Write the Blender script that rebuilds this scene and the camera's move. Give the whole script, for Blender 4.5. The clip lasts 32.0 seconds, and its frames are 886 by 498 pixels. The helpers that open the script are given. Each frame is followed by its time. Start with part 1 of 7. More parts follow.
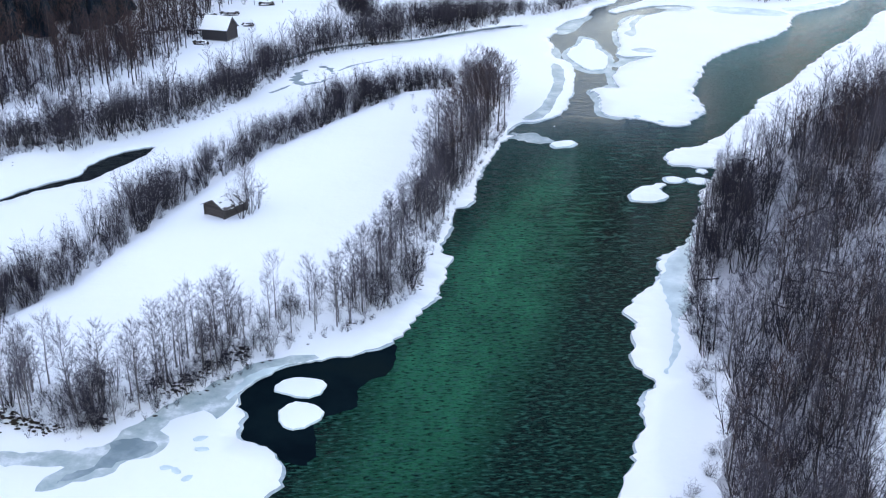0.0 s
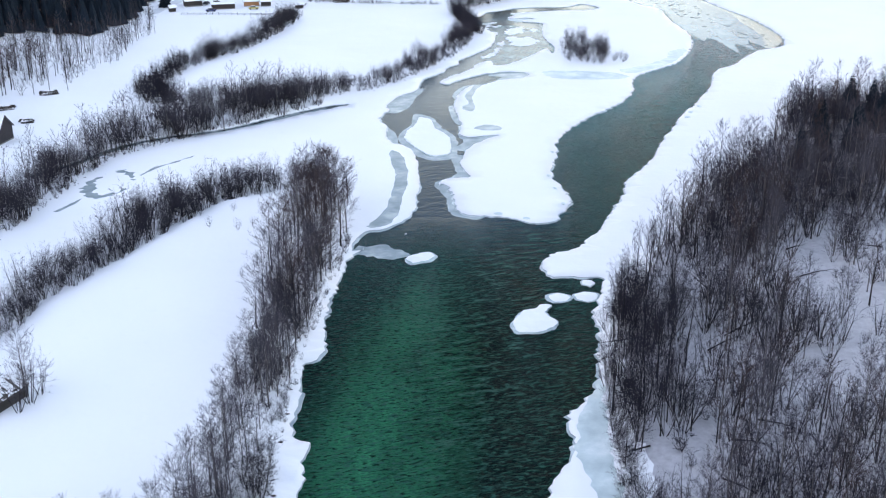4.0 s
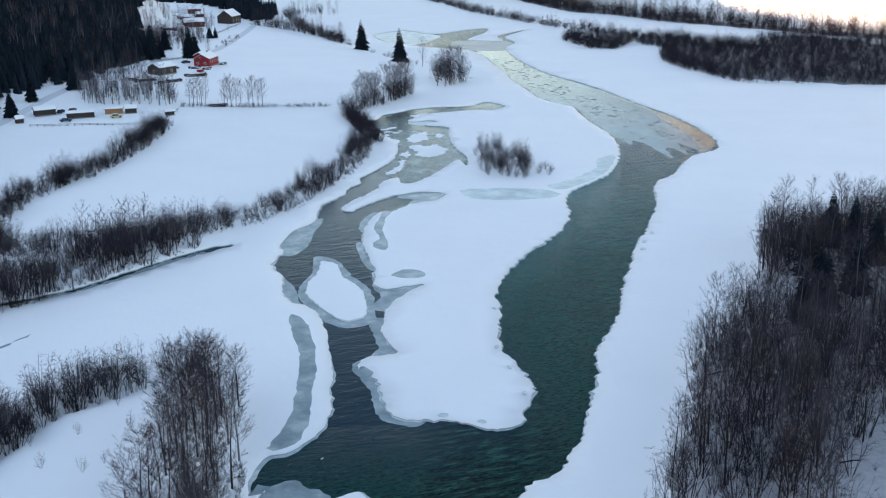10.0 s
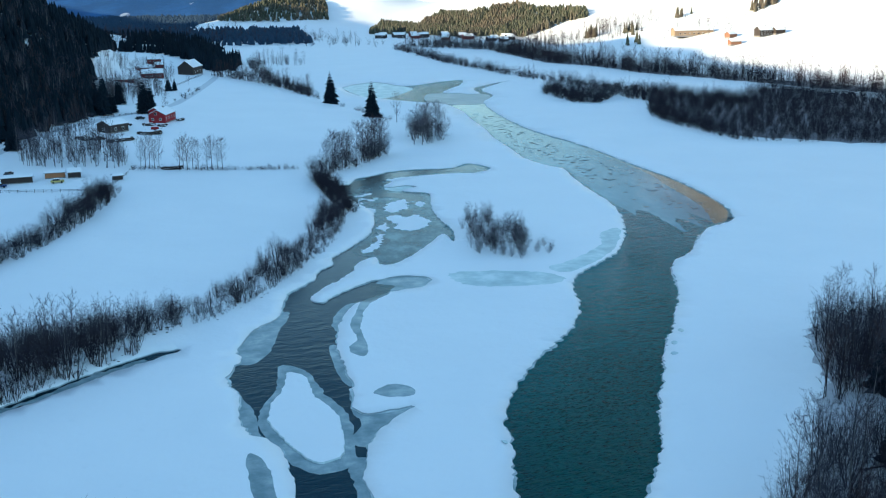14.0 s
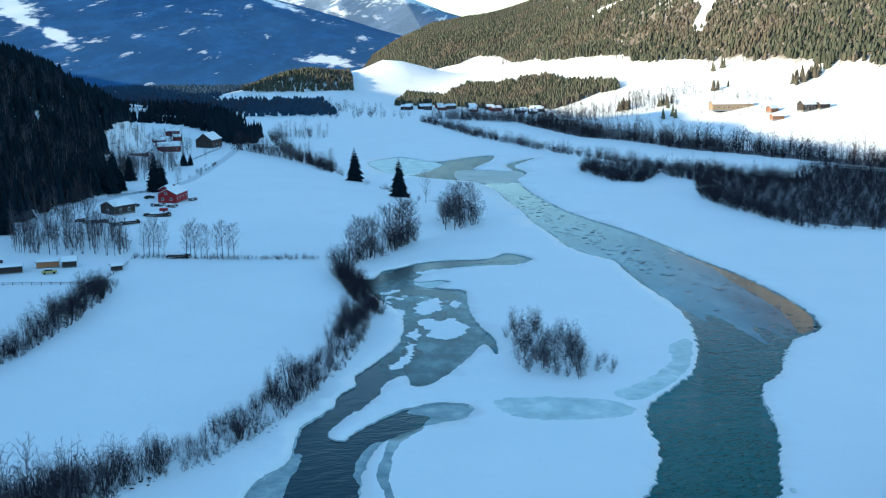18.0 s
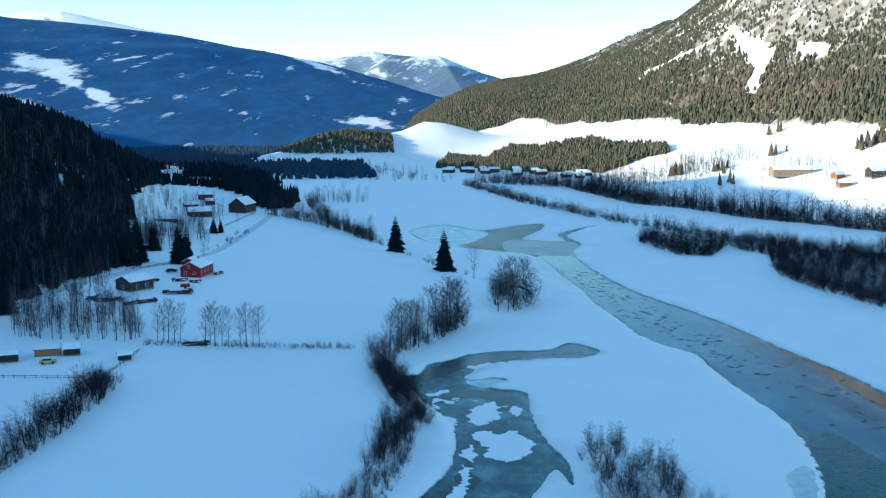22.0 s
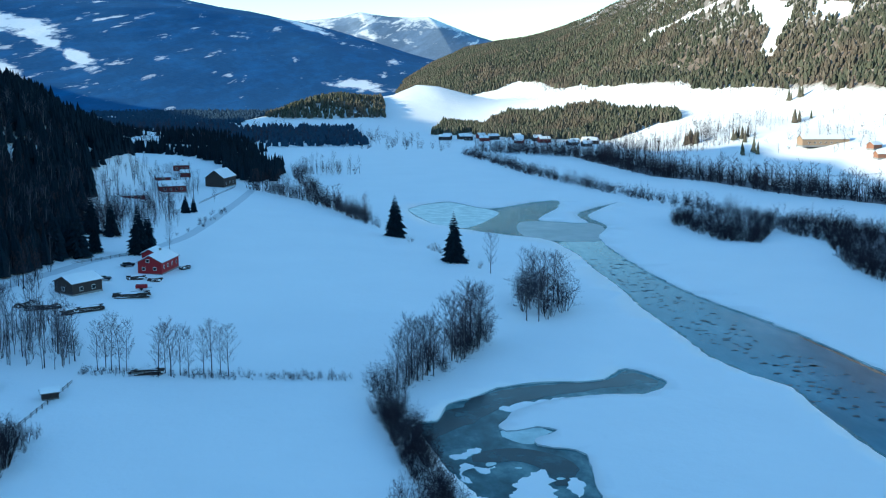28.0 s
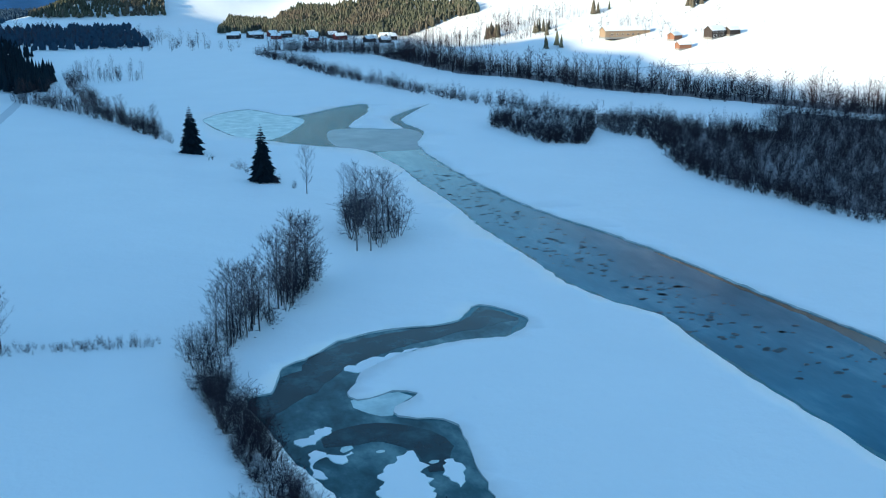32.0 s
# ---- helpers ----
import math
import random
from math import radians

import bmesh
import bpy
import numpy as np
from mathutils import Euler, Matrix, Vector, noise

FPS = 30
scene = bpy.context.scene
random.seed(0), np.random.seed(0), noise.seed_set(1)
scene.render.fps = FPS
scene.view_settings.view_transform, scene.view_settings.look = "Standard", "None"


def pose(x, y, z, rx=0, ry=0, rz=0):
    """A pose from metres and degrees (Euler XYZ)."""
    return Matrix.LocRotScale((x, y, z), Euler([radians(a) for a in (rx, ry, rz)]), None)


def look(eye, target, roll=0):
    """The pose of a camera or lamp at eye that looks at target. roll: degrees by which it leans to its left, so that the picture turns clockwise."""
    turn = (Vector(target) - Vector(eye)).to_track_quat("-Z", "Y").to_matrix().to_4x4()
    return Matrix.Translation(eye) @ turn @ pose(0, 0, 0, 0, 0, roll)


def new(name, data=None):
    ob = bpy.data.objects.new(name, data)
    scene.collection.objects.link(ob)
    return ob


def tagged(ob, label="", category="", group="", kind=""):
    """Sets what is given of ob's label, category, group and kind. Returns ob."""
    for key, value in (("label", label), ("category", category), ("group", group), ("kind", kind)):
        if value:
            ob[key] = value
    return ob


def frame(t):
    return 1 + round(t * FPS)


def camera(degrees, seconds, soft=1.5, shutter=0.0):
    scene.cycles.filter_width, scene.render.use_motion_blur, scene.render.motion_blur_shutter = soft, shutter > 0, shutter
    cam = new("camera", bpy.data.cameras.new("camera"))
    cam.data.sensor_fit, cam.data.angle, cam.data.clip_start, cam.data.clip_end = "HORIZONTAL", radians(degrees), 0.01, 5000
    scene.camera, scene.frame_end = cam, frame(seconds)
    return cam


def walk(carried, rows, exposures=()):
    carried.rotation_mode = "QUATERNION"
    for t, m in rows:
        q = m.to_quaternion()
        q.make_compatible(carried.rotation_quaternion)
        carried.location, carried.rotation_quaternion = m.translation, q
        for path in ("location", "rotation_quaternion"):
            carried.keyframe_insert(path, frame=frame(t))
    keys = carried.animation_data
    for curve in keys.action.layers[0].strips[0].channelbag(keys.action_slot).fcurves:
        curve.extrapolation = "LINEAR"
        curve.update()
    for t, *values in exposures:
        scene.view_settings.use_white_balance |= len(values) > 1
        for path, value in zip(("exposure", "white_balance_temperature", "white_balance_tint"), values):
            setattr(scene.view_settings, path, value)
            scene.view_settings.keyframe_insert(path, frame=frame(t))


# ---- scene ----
from mathutils import geometry as mathutils_geometry

# ---- camera and flight ----
cam = camera(46.0, 32.0, soft=1.15)

# seconds, place, then yaw to the left, pitch and roll in degrees
FLIGHT = [
    (0, 0.04, 0.01, 68.85, 9.81, -23.92, -0.10),
    (0.5, -1.09, 4.97, 68.75, 8.68, -24.07, -0.21),
    (1, -2.25, 10.02, 68.73, 6.92, -24.03, -0.26),
    (1.5, -3.56, 14.80, 68.84, 5.63, -24.02, -0.32),
    (2, -4.93, 19.44, 69.09, 5.26, -23.31, -0.46),
    (2.5, -6.03, 24.23, 69.20, 4.73, -22.13, -0.48),
    (3, -7.11, 29.12, 69.09, 2.81, -21.40, -0.60),
    (3.5, -8.13, 34.02, 68.84, 1.13, -21.33, -0.72),
    (4, -9.10, 38.92, 68.72, -0.79, -21.34, -0.64),
    (4.5, -9.95, 43.52, 68.77, -2.34, -21.32, -0.85),
    (6.5, -12.76, 60.47, 69.55, -3.19, -19.45, -0.79),
    (7, -13.10, 64.91, 69.73, -3.31, -19.14, -0.64),
    (7.5, -13.22, 69.42, 69.77, -3.33, -18.35, -0.67),
    (8, -13.32, 74.04, 69.75, -3.39, -17.82, -0.70),
    (8.5, -13.48, 78.81, 69.71, -3.56, -17.59, -0.71),
    (9, -13.51, 83.69, 69.63, -5.08, -17.37, -0.76),
    (9.5, -13.54, 88.69, 69.49, -6.51, -17.28, -0.76),
    (10, -13.52, 93.84, 69.37, -7.56, -17.22, -0.90),
    (10.5, -13.51, 98.95, 69.30, -7.65, -16.57, -0.91),
    (11, -13.46, 103.98, 69.21, -7.72, -15.94, -0.85),
    (11.5, -13.29, 109.03, 69.12, -9.06, -15.44, -0.85),
    (12, -13.13, 114.09, 69.02, -9.14, -14.85, -0.85),
    (12.5, -12.97, 119.20, 68.89, -9.22, -14.73, -0.79),
    (13, -12.85, 124.30, 68.71, -9.30, -14.74, -0.69),
    (13.5, -12.72, 129.41, 68.55, -9.41, -14.74, -0.66),
    (15.5, -11.39, 149.82, 68.36, -9.71, -13.79, -0.60),
    (16, -11.03, 154.97, 68.39, -9.81, -12.29, -0.53),
    (16.5, -10.83, 160.06, 68.39, -9.91, -11.05, -0.50),
    (17, -10.56, 165.11, 68.46, -9.99, -11.02, -0.42),
    (17.5, -10.40, 170.28, 68.59, -10.09, -11.02, -0.46),
    (18, -10.25, 175.58, 68.67, -8.32, -11.01, -0.41),
    (18.5, -9.93, 180.94, 68.72, -7.04, -11.00, -0.33),
    (19, -9.56, 186.31, 68.62, -5.88, -10.11, -0.48),
    (19.5, -9.21, 191.65, 68.54, -5.95, -8.28, -0.40),
    (20, -9.04, 196.96, 68.45, -6.02, -7.78, -0.32),
    (20.5, -8.99, 202.34, 68.43, -6.09, -7.74, -0.30),
    (21, -8.97, 207.84, 68.47, -6.16, -7.73, -0.22),
    (21.5, -8.91, 213.41, 68.49, -6.20, -7.71, -0.22),
    (22, -8.90, 218.97, 68.47, -6.26, -7.69, -0.18),
    (22.5, -8.90, 224.52, 68.46, -6.32, -7.64, -0.15),
    (23, -8.89, 230.08, 68.46, -6.38, -7.61, -0.09),
    (23.5, -8.90, 235.68, 68.45, -6.43, -7.59, -0.10),
    (24, -8.88, 241.34, 68.45, -6.48, -7.59, -0.10),
    (24.5, -8.88, 247.03, 68.42, -6.52, -6.98, -0.14),
    (26.5, -8.83, 269.76, 68.03, -6.72, -6.04, 0.02),
    (27, -8.87, 275.46, 67.91, -6.77, -6.74, 0.05),
    (27.5, -8.89, 281.14, 67.82, -6.83, -8.13, 0.01),
    (28, -8.92, 286.79, 67.77, -6.89, -9.67, 0.00),
    (28.5, -9.01, 292.42, 67.79, -6.96, -11.19, -0.03),
    (29, -9.18, 297.90, 67.90, -7.04, -13.19, -0.05),
    (29.5, -9.29, 303.20, 68.05, -7.05, -13.95, -0.07),
    (30, -9.30, 308.12, 68.04, -7.03, -14.10, -0.09),
    (30.5, -9.17, 312.71, 68.01, -7.93, -15.26, -0.15),
    (31, -9.21, 316.95, 67.96, -11.40, -15.36, -0.14),
    (31.5, -9.35, 320.58, 67.72, -14.49, -15.21, -0.28),
    (32, -9.54, 323.77, 67.24, -18.36, -15.35, -0.44),
]


def aim(x, y, z, yaw, pitch, roll):
    a, b = radians(yaw), radians(pitch)
    way = Vector((-math.sin(a) * math.cos(b), math.cos(a) * math.cos(b), math.sin(b)))
    return look((x, y, z), Vector((x, y, z)) + way, roll)


walk(cam, [(t, aim(*row)) for t, *row in FLIGHT],
     exposures=[(0.0, 2.62, 8350, 25), (4.0, 2.53, 8600, 25), (7.0, 2.42, 9600, 23), (8.0, 2.36, 9500, 22), (9.0, 2.06, 8700, 20), (10.0, 1.87, 7800, 15), (13.0, 1.58, 6050, -4),
                (16.0, 1.46, 5480, -8), (19.0, 1.37, 5200, -10), (23.0, 1.18, 4930, -11), (27.0, 1.08, 4830, -11), (29.0, 1.30, 4870, -11),
                (32.0, 1.25, 5200, -9)])

# ---- sky and sun ----
SUN_WAY = Vector((-0.94, -0.25, 0.0)).normalized()
SUN_UP = 13.6
world = bpy.data.worlds.new("winter_sky")
scene.world = world
world.use_nodes = True
wn = world.node_tree
sky = wn.nodes.new("ShaderNodeTexSky")
sky.sky_type = "NISHITA"
sky.sun_disc = False
sky.sun_elevation = radians(SUN_UP)
sky.sun_rotation = math.atan2(SUN_WAY.x, SUN_WAY.y)
sky.air_density, sky.dust_density, sky.ozone_density = 1.0, 0.3, 1.3
wn.nodes["Background"].inputs["Strength"].default_value = 0.13
wn.links.new(sky.outputs[0], wn.nodes["Background"].inputs["Color"])

sun = new("sun", bpy.data.lights.new("sun", "SUN"))
sun.data.energy, sun.data.angle, sun.data.color = 4.4, radians(0.53), (1.0, 0.70, 0.43)
up = Vector((SUN_WAY.x * math.cos(radians(SUN_UP)), SUN_WAY.y * math.cos(radians(SUN_UP)), math.sin(radians(SUN_UP))))
sun.matrix_world = look(up * 900, (0, 0, 0))


# ---- materials ----
def material(name, rough=0.7, metal=0.0, ior=1.45):
    m = bpy.data.materials.new(name)
    m.use_nodes = True
    n = m.node_tree.nodes["Principled BSDF"]
    n.inputs["Roughness"].default_value, n.inputs["Metallic"].default_value, n.inputs["IOR"].default_value = rough, metal, ior
    return m, m.node_tree, n


def coords(tree, kind="Object"):
    return tree.nodes.new("ShaderNodeTexCoord").outputs[kind]


def noise_tex(tree, vec, scale, detail=4.0, rough=0.55, stretch=None):
    if stretch:
        mp = tree.nodes.new("ShaderNodeMapping")
        mp.inputs["Scale"].default_value = stretch
        tree.links.new(vec, mp.inputs["Vector"])
        vec = mp.outputs[0]
    n = tree.nodes.new("ShaderNodeTexNoise")
    n.inputs["Scale"].default_value, n.inputs["Detail"].default_value, n.inputs["Roughness"].default_value = scale, detail, rough
    tree.links.new(vec, n.inputs["Vector"])
    return n.outputs["Fac"]


def ramp(tree, fac, stops):
    r = tree.nodes.new("ShaderNodeValToRGB")
    while len(r.color_ramp.elements) < len(stops):
        r.color_ramp.elements.new(0.5)
    for e, (p, c) in zip(r.color_ramp.elements, stops):
        e.position, e.color = p, (*c, 1.0)
    tree.links.new(fac, r.inputs["Fac"])
    return r.outputs["Color"]


def mixed(tree, fac, a, b, mode="MIX"):
    n = tree.nodes.new("ShaderNodeMix")
    n.data_type, n.blend_type = "RGBA", mode
    for socket, v in ((n.inputs[0], fac), (n.inputs[6], a), (n.inputs[7], b)):
        if isinstance(v, bpy.types.NodeSocket):
            tree.links.new(v, socket)
        else:
            socket.default_value = (*v, 1.0) if isinstance(v, tuple) else v
    return n.outputs[2]


def bumped(tree, bsdf, height, strength=0.3, distance=0.1, before=None):
    b = tree.nodes.new("ShaderNodeBump")
    b.inputs["Strength"].default_value, b.inputs["Distance"].default_value = strength, distance
    tree.links.new(height, b.inputs["Height"])
    if before:
        tree.links.new(before, b.inputs["Normal"])
    tree.links.new(b.outputs[0], bsdf.inputs["Normal"])
    return b.outputs[0]


def speckled(name, dark, light, scale=3.0, rough=0.8, bump=0.2, per_object=0.0, distance=0.05, stretch=None, gloss=0.3):
    m, tree, bsdf = material(name, rough)
    bsdf.inputs["Specular IOR Level"].default_value = gloss
    vec = coords(tree)
    col = mixed(tree, noise_tex(tree, vec, scale, 5.0, 0.6, stretch), dark, light)
    col = mixed(tree, noise_tex(tree, vec, scale * 0.13, 2.0), col, tuple(0.5 * (a + b) for a, b in zip(dark, light)))
    if per_object:
        info = tree.nodes.new("ShaderNodeObjectInfo").outputs["Random"]
        hsv = tree.nodes.new("ShaderNodeHueSaturation")
        mr = tree.nodes.new("ShaderNodeMapRange")
        mr.inputs["To Min"].default_value, mr.inputs["To Max"].default_value = 1 - per_object, 1 + per_object
        tree.links.new(info, mr.inputs["Value"])
        tree.links.new(mr.outputs[0], hsv.inputs["Value"])
        tree.links.new(col, hsv.inputs["Color"])
        col = hsv.outputs[0]
    tree.links.new(col, bsdf.inputs["Base Color"])
    bumped(tree, bsdf, noise_tex(tree, vec, scale * 2.0, 6.0, 0.65, stretch), bump, distance)
    return m


def snow_material():
    m, tree, bsdf = material("snow", 0.65)
    vec = coords(tree)
    col = mixed(tree, noise_tex(tree, vec, 0.035, 3.0), (0.80, 0.82, 0.84), (0.88, 0.89, 0.90))
    col = mixed(tree, ramp(tree, noise_tex(tree, vec, 0.45, 5.0, 0.65), [(0.60, (0, 0, 0)), (0.78, (0.35, 0.35, 0.35))]), col, (0.74, 0.77, 0.80))
    tree.links.new(col, bsdf.inputs["Base Color"])
    first = bumped(tree, bsdf, noise_tex(tree, vec, 0.09, 4.0), 0.35, 0.9)
    bumped(tree, bsdf, noise_tex(tree, vec, 1.3, 6.0, 0.6), 0.35, 0.12, first)
    return m


def water_material():
    """Clear cold river water: its own deep green shows when looking down, the sky and banks at a flat angle; some of
    the reflection is painted into the colour.
    """
    m, tree, bsdf = material("river_water", 0.06, ior=1.33)
    bsdf.inputs["Specular IOR Level"].default_value = 0.3
    vec = coords(tree)
    sep = tree.nodes.new("ShaderNodeSeparateXYZ")
    tree.links.new(vec, sep.inputs[0])

    def between(axis, low, high, a=0.0, b=1.0):
        n = tree.nodes.new("ShaderNodeMapRange")
        n.inputs["From Min"].default_value, n.inputs["From Max"].default_value = low, high
        n.inputs["To Min"].default_value, n.inputs["To Max"].default_value = a, b
        tree.links.new(sep.outputs[axis], n.inputs["Value"])
        return n.outputs[0]

    def sums(a, b, how="MULTIPLY"):
        n = tree.nodes.new("ShaderNodeMath")
        n.operation = how
        for k, v in enumerate((a, b)):
            if isinstance(v, float):
                n.inputs[k].default_value = v
            else:
                tree.links.new(v, n.inputs[k])
        return n.outputs[0]

    def patch(x, y, turn, wide, long, stops):
        """A soft oval of the river, 1 in its middle."""
        spot = tree.nodes.new("ShaderNodeMapping")
        spot.vector_type = "TEXTURE"
        spot.inputs["Location"].default_value, spot.inputs["Rotation"].default_value, spot.inputs["Scale"].default_value = (x, y, 0), (0, 0, math.radians(turn)), (wide, long, 1)
        tree.links.new(vec, spot.inputs["Vector"])
        flat = tree.nodes.new("ShaderNodeVectorMath")
        flat.operation = "LENGTH"
        tree.links.new(spot.outputs[0], flat.inputs[0])
        return ramp(tree, flat.outputs["Value"], [(p, (c, c, c)) for p, c in stops])

    col = mixed(tree, ramp(tree, noise_tex(tree, vec, 0.022, 3.0, 0.5, (1.6, 0.7, 1)), [(0.36, (0, 0, 0)), (0.62, (1, 1, 1))]),
                (0.0006, 0.008, 0.008), (0.0015, 0.022, 0.016))
    # a shallow bar of bright green water lies off the near field
    streaks = ramp(tree, noise_tex(tree, vec, 0.07, 5.0, 0.65, (1.8, 0.6, 1)), [(0.3, (0.25, 0.25, 0.25)), (0.62, (1, 1, 1))])
    bar = patch(-16.0, 140, -7, 13, 84, [(0.0, 1.0), (0.45, 0.85), (0.75, 0.35), (1.0, 0.0)])
    col = mixed(tree, sums(bar, streaks), col, (0.003, 0.180, 0.090))
    # reflected sky is painted into the colour, which pales upstream
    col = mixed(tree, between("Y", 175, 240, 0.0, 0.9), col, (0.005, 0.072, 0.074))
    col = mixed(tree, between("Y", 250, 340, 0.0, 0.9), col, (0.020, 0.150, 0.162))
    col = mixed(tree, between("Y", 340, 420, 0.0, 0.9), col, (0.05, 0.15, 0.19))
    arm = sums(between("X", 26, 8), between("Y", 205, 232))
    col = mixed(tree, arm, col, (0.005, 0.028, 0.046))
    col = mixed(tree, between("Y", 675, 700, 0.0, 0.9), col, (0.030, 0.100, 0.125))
    # broken and silty water near the bank mirrors less than the slow reach above
    clear = sums(between("Y", 120, 240, 1.07, 1.075), between("Y", 215, 320, 0.0, 0.055), "ADD")
    clear = sums(sums(clear, sums(arm, 0.05), "ADD"), between("Y", 310, 410, 0.0, 0.16), "ADD")
    clear = sums(clear, between("Y", 650, 700, 0.0, 0.15), "SUBTRACT")
    tree.links.new(clear, bsdf.inputs["IOR"])
    # short steep waves run out of the narrows; the side arm lies almost still
    run = patch(3.0, 190, -12, 14, 66, [(0.0, 1.0), (0.45, 0.75), (1.0, 0.0)])
    calm = sums(1.0, sums(arm, 0.88), "SUBTRACT")
    calm = sums(calm, between("Y", 330, 440, 1.0, 0.25))
    turned = tree.nodes.new("ShaderNodeMapping")
    turned.inputs["Rotation"].default_value = (0, 0, math.radians(-14))
    tree.links.new(vec, turned.inputs["Vector"])
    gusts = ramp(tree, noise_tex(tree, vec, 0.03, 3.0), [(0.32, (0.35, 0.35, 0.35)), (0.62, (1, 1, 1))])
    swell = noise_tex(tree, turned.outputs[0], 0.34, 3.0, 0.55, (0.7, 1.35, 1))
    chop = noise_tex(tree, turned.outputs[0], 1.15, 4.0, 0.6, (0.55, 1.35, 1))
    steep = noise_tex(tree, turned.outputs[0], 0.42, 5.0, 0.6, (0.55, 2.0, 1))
    # sky glints on the wave tops and dark troughs, painted into the colour
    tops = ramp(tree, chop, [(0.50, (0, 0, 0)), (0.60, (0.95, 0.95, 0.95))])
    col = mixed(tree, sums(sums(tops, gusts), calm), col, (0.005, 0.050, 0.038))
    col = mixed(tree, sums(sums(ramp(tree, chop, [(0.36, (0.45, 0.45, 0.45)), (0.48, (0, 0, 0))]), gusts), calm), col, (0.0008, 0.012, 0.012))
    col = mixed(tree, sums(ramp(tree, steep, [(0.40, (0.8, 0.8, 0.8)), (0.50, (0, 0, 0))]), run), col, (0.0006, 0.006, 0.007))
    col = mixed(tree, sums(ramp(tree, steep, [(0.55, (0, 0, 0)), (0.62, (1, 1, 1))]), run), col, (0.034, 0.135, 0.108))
    # small sharp ripples; their glints and dark hollows are painted too
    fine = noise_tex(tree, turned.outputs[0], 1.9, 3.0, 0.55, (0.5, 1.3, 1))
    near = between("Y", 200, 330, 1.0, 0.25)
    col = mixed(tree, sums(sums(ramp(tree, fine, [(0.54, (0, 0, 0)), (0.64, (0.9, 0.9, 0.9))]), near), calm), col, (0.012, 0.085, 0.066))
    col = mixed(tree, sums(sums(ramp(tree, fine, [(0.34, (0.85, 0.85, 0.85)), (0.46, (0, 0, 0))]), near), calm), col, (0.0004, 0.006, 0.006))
    col = mixed(tree, between("X", -40, -70), col, (0.001, 0.003, 0.005))
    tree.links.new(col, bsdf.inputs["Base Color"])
    first = bumped(tree, bsdf, sums(swell, calm), 1.0, 1.1)
    second = bumped(tree, bsdf, sums(sums(chop, gusts), calm), 1.0, 0.62, first)
    third = bumped(tree, bsdf, sums(sums(fine, near), calm), 1.0, 0.45, second)
    bumped(tree, bsdf, sums(steep, run), 1.0, 2.6, third)
    return m


def ice_material(name, a, b, c, scale, rough=0.22, gloss=0.3, stretch=None):
    m, tree, bsdf = material(name, rough, ior=1.31)
    bsdf.inputs["Specular IOR Level"].default_value = gloss
    vec = coords(tree)
    col = ramp(tree, noise_tex(tree, vec, scale, 6.0, 0.62, stretch), [(0.36, a), (0.52, b), (0.66, c)])
    tree.links.new(col, bsdf.inputs["Base Color"])
    bumped(tree, bsdf, noise_tex(tree, vec, scale * 5, 5.0), 0.15, 0.06)
    return m


SNOW = snow_material()
WATER = water_material()
# sides of the ice, darkened in colour for the shade under the ledge
ICE_EDGE = speckled("ice_edge", (0.13, 0.18, 0.20), (0.52, 0.59, 0.61), 0.8, 0.4, 0.3)
GREY_ICE = ice_material("grey_ice", (0.17, 0.24, 0.26), (0.27, 0.34, 0.36), (0.40, 0.47, 0.48), 0.22)
GREEN_ICE = ice_material("green_ice", (0.010, 0.034, 0.044), (0.046, 0.100, 0.118), (0.15, 0.235, 0.25), 0.13, 0.2, 0.22, (1.0, 0.6, 1))
PALE_ICE = ice_material("pale_ice", (0.42, 0.52, 0.53), (0.55, 0.65, 0.65), (0.72, 0.79, 0.79), 0.18, 0.35)
BLUE_ICE = ice_material("blue_shore_ice", (0.30, 0.385, 0.385), (0.43, 0.50, 0.495), (0.70, 0.74, 0.74), 0.35, 0.35)
PACKED_SNOW = speckled("packed_snow", (0.52, 0.54, 0.57), (0.72, 0.74, 0.76), 0.5, 0.7, 0.4)
RIM_ICE = ice_material("rim_ice", (0.28, 0.36, 0.38), (0.42, 0.50, 0.52), (0.62, 0.69, 0.70), 0.3, 0.3)
BLACK_ICE = ice_material("black_ice", (0.002, 0.006, 0.009), (0.003, 0.010, 0.013), (0.005, 0.012, 0.013), 0.1, 0.2, 0.0)
SLUSH_ICE = ice_material("slush_ice", (0.022, 0.098, 0.155), (0.044, 0.142, 0.210), (0.10, 0.208, 0.275), 0.05, 0.14, 0.17, (1.6, 0.5, 1))


